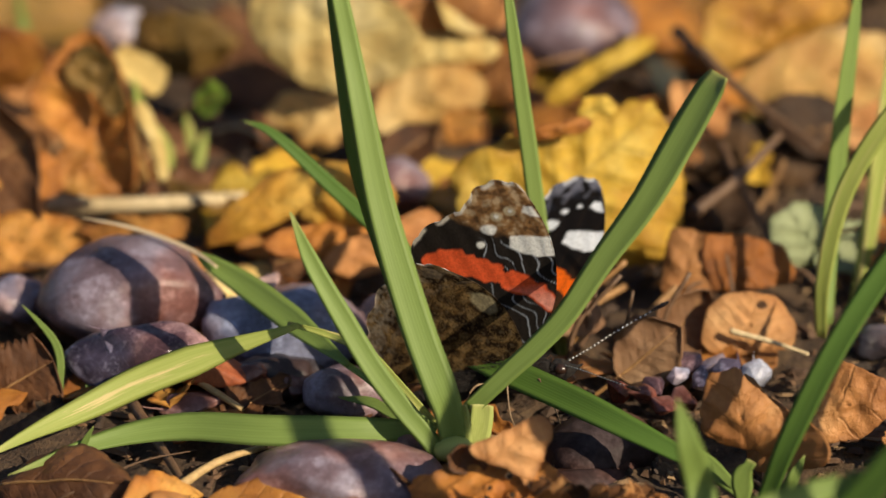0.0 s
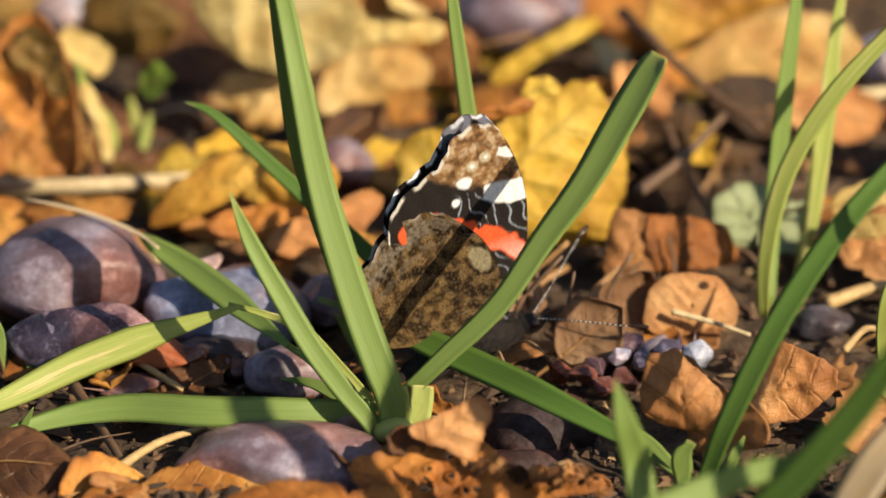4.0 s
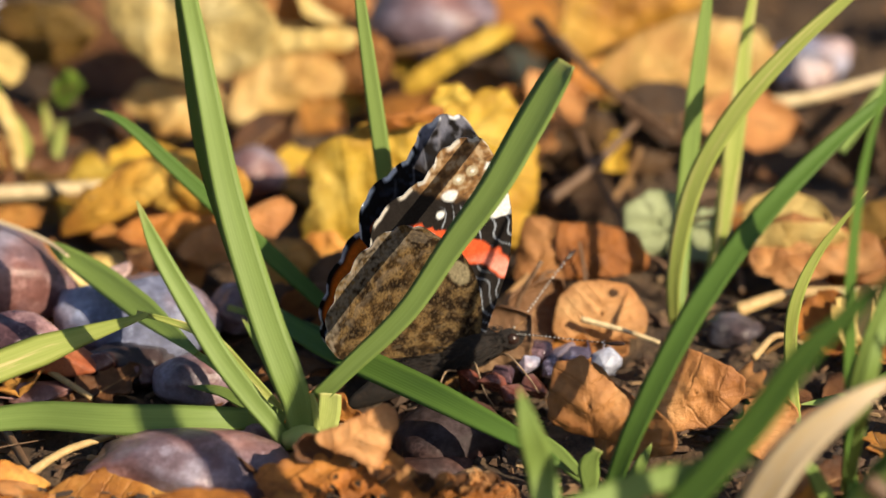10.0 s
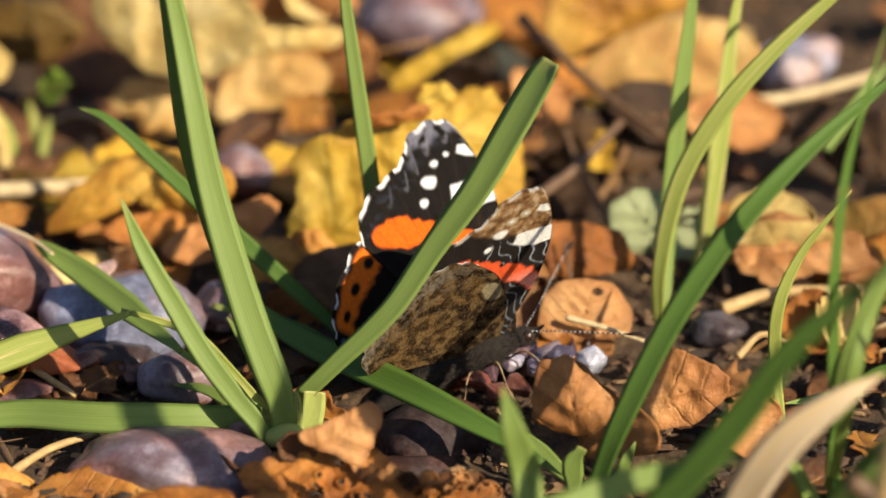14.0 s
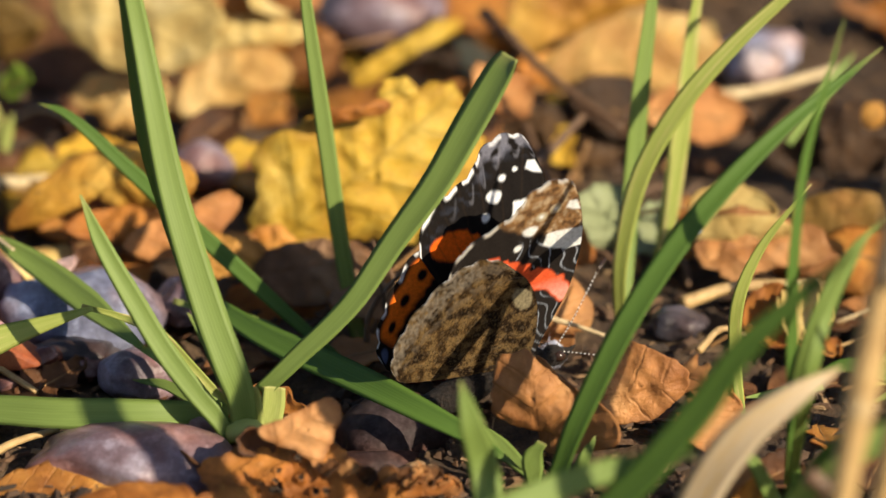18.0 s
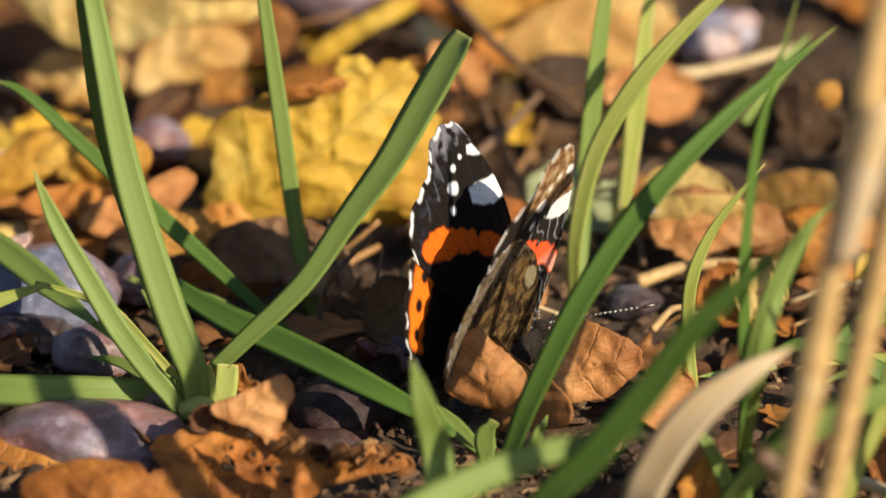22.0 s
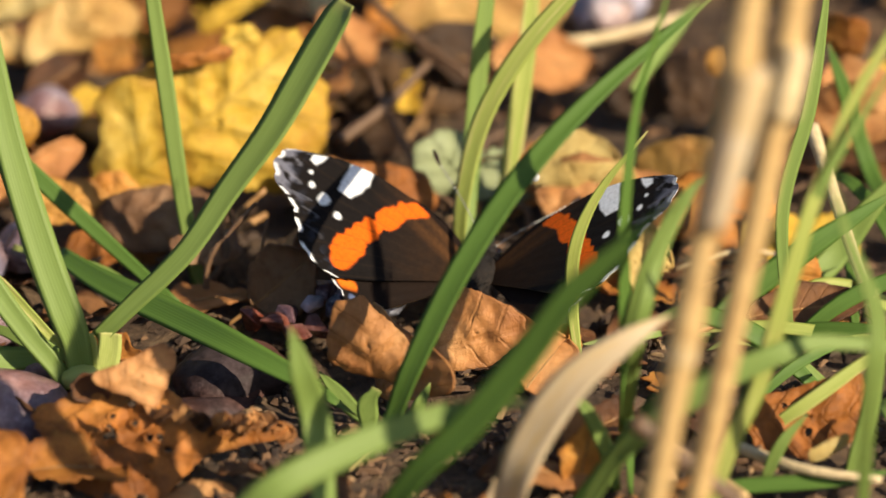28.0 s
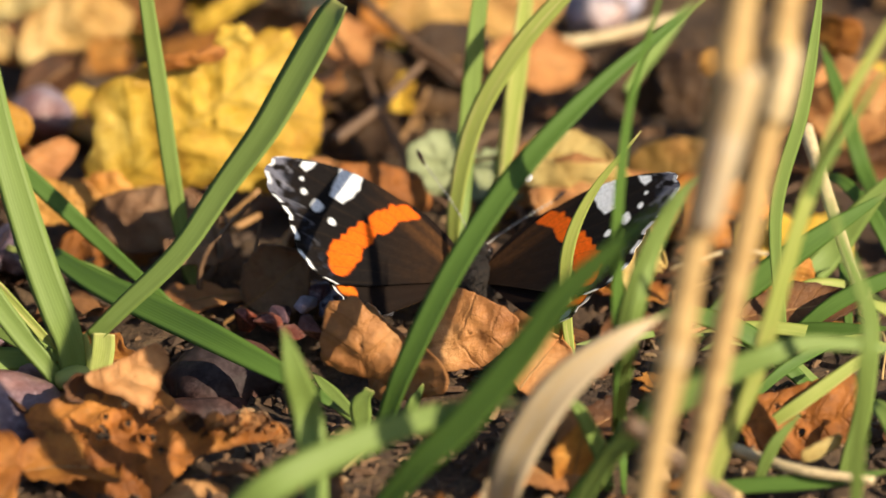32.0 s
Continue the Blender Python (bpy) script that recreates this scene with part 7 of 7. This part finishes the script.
def build_butterfly():
    root = new("butterfly")
    root.empty_display_size = 0.01
    tagged(root, "black butterfly with orange bands and white spots on its wings", "butterfly")
    fur, t, p = nodes_of("shadowed_brown_fur")
    # brown fur, darkened in colour for the shadow beneath the wings
    col = ramp(t, noise_fac(t, 1800, 5, 0.7), [(0.3, (0.004, 0.003, 0.002)), (0.55, (0.014, 0.008, 0.005)), (0.75, (0.05, 0.028, 0.014))])
    t.links.new(col, p.inputs["Base Color"])
    p.inputs["Roughness"].default_value = 0.8
    bump(t, p, noise_fac(t, 3000, 4, 0.7), 0.8, 0.0006)
    eye, t, p = nodes_of("dark_eye")
    p.inputs["Base Color"].default_value = (0.03, 0.015, 0.01, 1)
    p.inputs["Roughness"].default_value = 0.25
    feeler, t, p = nodes_of("banded_feeler")
    at = t.nodes.new("ShaderNodeAttribute")
    at.attribute_name = "along"
    sep = t.nodes.new("ShaderNodeSeparateXYZ")
    t.links.new(at.outputs["Vector"], sep.inputs[0])
    w = t.nodes.new("ShaderNodeMath")
    w.operation = "SINE"
    k = t.nodes.new("ShaderNodeMath")
    k.operation = "MULTIPLY"
    k.inputs[1].default_value = 110.0
    t.links.new(sep.outputs[1], k.inputs[0])
    t.links.new(k.outputs[0], w.inputs[0])
    t.links.new(ramp(t, w.outputs[0], [(0.35, (0.015, 0.012, 0.01)), (0.55, (0.72, 0.70, 0.66))]), p.inputs["Base Color"])
    leg, t, p = nodes_of("tan_leg")
    t.links.new(ramp(t, noise_fac(t, 900, 3, 0.6), [(0.35, (0.12, 0.07, 0.035)), (0.65, (0.32, 0.21, 0.11))]), p.inputs["Base Color"])
    p.inputs["Roughness"].default_value = 0.5
    scales = wing_material()

    lump("thorax", [(-3.2, 0.3, 0.9, 1.0), (-2.2, 0.5, 1.8, 1.9), (0, 0.7, 2.3, 2.3), (2.2, 0.7, 2.2, 2.2), (4.0, 0.6, 1.5, 1.6), (4.8, 0.5, 0.8, 0.9)], fur, root, 16, 0.12)
    lump("abdomen", [(-2.6, 0.4, 1.2, 1.3), (-4.5, 0.3, 1.8, 1.9), (-8.0, -0.1, 1.9, 1.9), (-11.5, -0.6, 1.4, 1.5), (-14.0, -1.0, 0.8, 0.9), (-15.0, -1.2, 0.3, 0.3)][::-1], fur, root, 14, 0.08)
    head = lump("head", [(4.4, 0.6, 0.7, 0.8), (5.2, 0.6, 1.3, 1.3), (6.2, 0.5, 1.3, 1.3), (7.0, 0.4, 0.8, 0.8), (7.8, 0.6, 0.3, 0.3), (8.6, 0.9, 0.12, 0.12)], fur, root, 14, 0.1)
    for side in (-1, 1):
        lump("eye", [(5.2, 0.6, 0.1, 0.1), (5.5, 0.7, 0.55, 0.6), (6.1, 0.7, 0.65, 0.7), (6.6, 0.6, 0.4, 0.45), (6.8, 0.6, 0.1, 0.1)], eye, head, 12).location = (0, side * 0.95 * MM, 0.1 * MM)
        lift = 1.05 if side > 0 else -0.55
        tube("antenna", [(6.3, side * 0.5, 1.2), (9.3, side * 2.4, 1.2 + 1.1 * lift), (12.6, side * 4.9, 1.2 + 2.4 * lift), (16.3, side * 8.0, 1.2 + 3.6 * lift)], 0.075, feeler, head, 30, 6, 1.0)
        club = lump("club", [(-0.3, 0, 0.1, 0.1), (0.3, 0, 0.22, 0.22), (1.2, 0, 0.30, 0.30), (1.8, 0, 0.2, 0.2), (2.0, 0, 0.05, 0.05)], eye, head, 8, label="dark antenna tip")
        club.matrix_basis = pose(15.9 * MM, side * 7.7 * MM, (1.2 + 3.5 * lift) * MM, 0, -15 * lift, side * 30)
        for k, (fx, gx) in enumerate(((2.6, 6.0), (0.4, 0.5), (-1.4, -5.5))):
            tube("leg", [(fx, side * 1.2, -0.8), (fx + 0.5 * (gx - fx), side * 4.4, 0.6), (gx, side * 5.6, -2.6), (gx + 0.6 * np.sign(gx), side * 6.4, -4.6)], 0.16, leg, root, 14, 6, 0.5)
    rng = random.Random(3)
    verts, faces = [], []
    for k in range(900):
        f, x = rng.uniform(-0.2, math.pi + 0.2), rng.uniform(-9.0, 5.5)
        r = 2.25 * math.sqrt(max(0.1, 1 - ((x + 1.0) / 9.5) ** 2))
        y, z = r * math.cos(f), 0.5 + r * math.sin(f) - (0.05 * abs(x) if x < -3 else 0)
        l = rng.uniform(0.6, 1.5) * (1 if x > -4 else 0.6)
        q = len(verts)
        verts += [(x - 0.06, y, z), (x + 0.06, y, z), (x - 0.8 * l, y + 0.5 * l * math.cos(f), z + 0.5 * l * math.sin(f)), (x, y + 0.08, z + 0.05)]
        faces += [(q, q + 1, q + 2), (q + 1, q + 3, q + 2), (q + 3, q, q + 2)]
    mesh_object("hair", verts, faces, fur, root, smooth=False, label="brown furry hair on the body")

    parts = {}
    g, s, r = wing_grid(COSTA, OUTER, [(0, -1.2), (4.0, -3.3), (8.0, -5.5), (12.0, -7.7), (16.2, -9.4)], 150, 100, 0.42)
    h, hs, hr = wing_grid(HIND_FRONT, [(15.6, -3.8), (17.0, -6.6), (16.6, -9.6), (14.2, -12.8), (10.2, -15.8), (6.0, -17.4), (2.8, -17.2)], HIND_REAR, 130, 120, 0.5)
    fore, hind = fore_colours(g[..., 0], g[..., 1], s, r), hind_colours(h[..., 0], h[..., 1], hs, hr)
    for side, word in ((1, "left"), (-1, "right")):
        parts["fore", side] = wing("forewing", side, g, r, s, fore, scales, root, 0.5, 0.12)
        parts["hind", side] = wing("hindwing", side, h, hr, hs, hind, scales, root, 0.5, 0.02)
    return root, parts


build_pebbles()
build_dew()
build_leaves()
build_grass()
build_straws()
scatter_litter()
butterfly, wings = build_butterfly()


def motions():
    # seconds; place in mm; turn, nose up and lean in degrees; how far the left and right wings are raised
    rows = [
        (0, 6.4, 5.8, 4.0, -13.8, 13.1, -11.3, 41.2, 65.7),
        (0.1, 6.4, 4.2, 4.0, -12.7, 10.7, -11.1, 36.2, 60.2),
        (0.3, 6.5, 6.7, 4.0, -10.0, 9.8, -10.7, 36.3, 59.2),
        (0.4, 6.1, 5.3, 4.0, -0.9, 6.0, 0.0, 89.5, 89.5),
        (0.5, 5.7, 8.9, 4.0, -3.8, 10.4, -0.2, 89.5, 89.5),
        (0.7, 7.6, 9.2, 4.0, -2.1, 11.5, -0.2, 89.5, 89.5),
        (0.8, 6.4, 2.7, 4.0, -3.4, 2.7, 0.2, 89.5, 89.4),
        (1, 6.0, 6.2, 4.0, -0.1, 0.7, 0.0, 89.5, 89.5),
        (1.5, 5.9, 9.2, 4.0, 4.0, 10.7, -0.1, 89.5, 89.5),
        (2, 4.6, 7.7, 4.0, 13.9, 10.3, -0.2, 89.5, 89.5),
        (2.5, 5.3, 7.5, 4.0, 13.2, 12.7, -0.0, 89.5, 89.5),
        (4.5, 12.7, 10.3, 4.0, 19.3, 14.7, -2.9, 83.5, 87.2),
        (5, 14.9, 7.7, 4.0, 10.4, 6.6, -9.1, 44.0, 51.0),
        (5.5, 14.9, 8.5, 4.0, 8.0, 13.2, -9.0, 57.6, 64.3),
        (6, 14.4, 11.8, 4.0, 12.3, 12.3, -2.8, 75.7, 78.0),
        (6.5, 14.0, 10.3, 4.0, 12.2, 11.6, -1.3, 81.6, 79.9),
        (7, 15.5, 8.3, 4.0, 6.5, 12.1, -5.9, 51.0, 57.0),
        (7.5, 14.1, 10.8, 4.0, 17.8, 12.0, -2.3, 82.0, 83.2),
        (8, 15.9, 10.3, 4.0, 25.0, 11.5, -3.3, 79.4, 83.0),
        (8.5, 18.5, 8.7, 4.0, 14.7, 12.0, -5.6, 42.4, 46.5),
        (9, 18.3, 7.1, 4.0, 20.8, 12.2, -5.3, 69.6, 68.6),
        (9.5, 18.1, 7.3, 4.0, 22.8, 12.2, -6.1, 71.3, 71.8),
        (10, 18.1, 8.4, 4.0, 14.9, 12.4, -6.7, 79.3, 81.7),
        (10.5, 18.5, 6.8, 4.0, 15.3, 12.8, -5.0, 61.1, 59.7),
        (11, 18.1, 8.0, 4.0, 15.2, 12.7, -4.7, 63.0, 61.4),
        (11.5, 18.0, 6.5, 4.0, 17.4, 12.2, -5.0, 63.5, 62.5),
        (12, 18.8, 8.0, 4.0, 20.0, 12.4, -4.7, 63.2, 61.1),
        (12.5, 19.5, 7.5, 4.0, 13.4, 10.9, -6.1, 43.7, 44.8),
        (13, 19.9, 7.6, 4.0, 24.7, 11.4, -4.8, 71.8, 69.2),
        (13.5, 20.5, 7.7, 4.0, 25.0, 12.4, -5.3, 67.7, 66.3),
        (14, 21.9, 7.9, 4.0, 24.7, 12.2, -6.0, 59.4, 59.6),
        (14.5, 22.1, 7.4, 4.0, 24.9, 12.2, -2.7, 61.9, 57.6),
        (16.5, 24.1, 6.1, 4.0, 13.2, 12.0, 2.0, 53.1, 50.8),
        (17, 23.8, 4.6, 4.0, 16.6, 10.6, 4.6, 71.1, 65.5),
        (17.5, 25.8, 4.2, 4.0, 13.4, 11.3, 0.0, 41.2, 46.9),
        (17.7, 26.3, 4.3, 4.0, 24.5, 9.8, 4.7, 78.2, 72.4),
        (18, 30.0, 2.1, 4.0, 25.2, 8.2, 2.3, 76.8, 77.0),
        (18.2, 31.2, 0.4, 4.0, 29.2, 8.3, 1.4, 70.1, 68.3),
        (18.3, 29.0, 0.8, 4.0, 31.0, 12.6, 0.6, 71.1, 69.6),
        (18.5, 31.1, 2.0, 4.0, 38.3, 14.9, -3.9, 52.4, 57.8),
        (18.7, 32.1, 5.0, 4.0, 44.1, 17.2, -3.6, 38.1, 39.8),
        (19, 33.7, 4.6, 4.0, 48.2, 19.6, -3.4, 45.8, 35.5),
        (19.5, 33.7, 6.8, 4.0, 52.3, 17.6, -3.6, 37.7, 35.2),
        (20, 34.3, 6.3, 4.0, 54.5, 22.1, -2.5, 35.0, 25.5),
        (20.5, 34.8, 3.5, 4.0, 51.6, 22.8, -3.8, 51.9, 51.3),
        (21, 34.5, 5.6, 4.0, 52.6, 19.2, -2.0, 33.7, 21.0),
        (21.5, 33.8, 1.2, 4, 51.0, 17.2, -1, 44.5, 39),
        (21.7, 33.1, 1.4, 4.0, 50.0, 15.0, -1.2, 49.0, 44.0),
        (21.8, 35.0, 0.0, 4.0, 54.0, 11.0, -3.0, 64.0, 58.0),
        (21.9, 35.8, 0.6, 4, 55.6, 10.2, -4.3, 73.5, 74),
        (22, 35.9, 0.6, 4, 55.6, 10.2, -4.3, 71.2, 74),
        (22.1, 35.5, 1.0, 4.0, 55.0, 11.0, -4.0, 66.0, 66.0),
        (22.2, 34.8, 3.4, 4.0, 54.5, 13.0, -3.0, 58.0, 53.0),
        (22.5, 36.6, 6.8, 4.0, 53.9, 14.0, -1.4, 31.5, 30.0),
        (22.8, 39.2, 4.0, 4, 48.3, 17.0, -2.5, 52, 49),
        (23, 39.3, 4.2, 4, 47.3, 17.6, -2.9, 55.3, 50),
        (23.2, 38.6, 3.0, 4.0, 49.5, 18.2, -3.4, 46.0, 37.0),
        (23.5, 38.9, 2.2, 4.0, 53.0, 19.6, -4.4, 46.0, 51.0),
        (24, 44.1, 12.0, 4.0, 62.4, 19.6, -0.9, 37.0, 36.5),
        (24.5, 44.6, 9.4, 4, 66.8, 19.0, -2.6, 38, 46.5),
        (25, 44.9, 9.3, 4.0, 68.4, 19.4, -2.6, 38.0, 45.1),
        (25.5, 45.1, 9.2, 4.0, 70.0, 19.9, -2.7, 38.1, 43.6),
        (26, 45.4, 9.2, 4.0, 71.6, 20.3, -2.8, 38.2, 42.2),
        (26.5, 45.6, 9.1, 4.0, 73.2, 20.7, -2.8, 38.2, 40.8),
        (27, 45.5, 10.3, 4.0, 74.7, 21.8, -2.7, 31.5, 33.8),
        (27.5, 45.4, 9.7, 4.0, 75.4, 20.6, -1.9, 33.1, 33.9),
        (28, 45.4, 9.7, 4.0, 77.3, 21.7, -2.0, 28.8, 29.3),
        (28.5, 44.7, 8.2, 4.0, 77.4, 20.7, -1.2, 31.6, 29.9),
        (29, 44.8, 9.5, 4.0, 74.4, 20.3, -2.4, 24.8, 25.3),
        (29.5, 44.6, 8.6, 4.0, 77.1, 21.5, -1.4, 30.3, 28.5),
        (30, 44.9, 9.6, 4.0, 75.6, 21.3, -4.3, 34.2, 39.3),
        (30.2, 44.6, 6.4, 4.0, 73.4, 22.8, -3.7, 64.0, 67.9),
        (30.4, 44.0, 5.8, 4.0, 73.0, 22.8, -2.0, 34.8, 34.5),
        (30.7, 43.4, 4.9, 4.0, 68.7, 25.2, -1.4, 63.2, 61.6),
        (31, 44.7, 9.3, 4.0, 76.6, 20.9, -3.1, 25.7, 27.8),
        (31.5, 45.5, 9.2, 4.0, 80.8, 21.9, -2.4, 33.7, 34.4),
        (32, 45.6, 10.0, 4.0, 82.3, 22.7, -1.8, 28.4, 27.7),
    ]
    walk(butterfly, [(t, Matrix.Translation(Vector((x, y, z)) * MM) @ pose(0, 0, 0, 0, 0, yaw) @ pose(0, 0, 0, 0, -nose, 0) @ pose(0, 0, 0, lean, 0, 0))
                     for t, x, y, z, yaw, nose, lean, left, right in rows])
    for (kind, side), ob in wings.items():
        swept = [0.0 if kind == "fore" else float(np.interp(row[0], (0, 0.3, 0.5, 1, 1.5, 2, 2.5, 4.5, 18.2, 18.6, 23.5, 24, 26.5, 32), (-6, -6, 2, 4, 12, 15, 15, 8, 8, 9, 10, 19, 38, 38))) for row in rows]
        walk(ob, [(row[0], pose(1.5 * MM, side * 0.6 * MM, 1.2 * MM, side * (row[7] if side > 0 else row[8]) + (0 if kind == "fore" else -side * (0.3 + 0.04 * max(0.0, w - 10))), 0, 0) @ pose(0, 0, 0, 0, 0, -side * w)) for row, w in zip(rows, swept)])


motions()
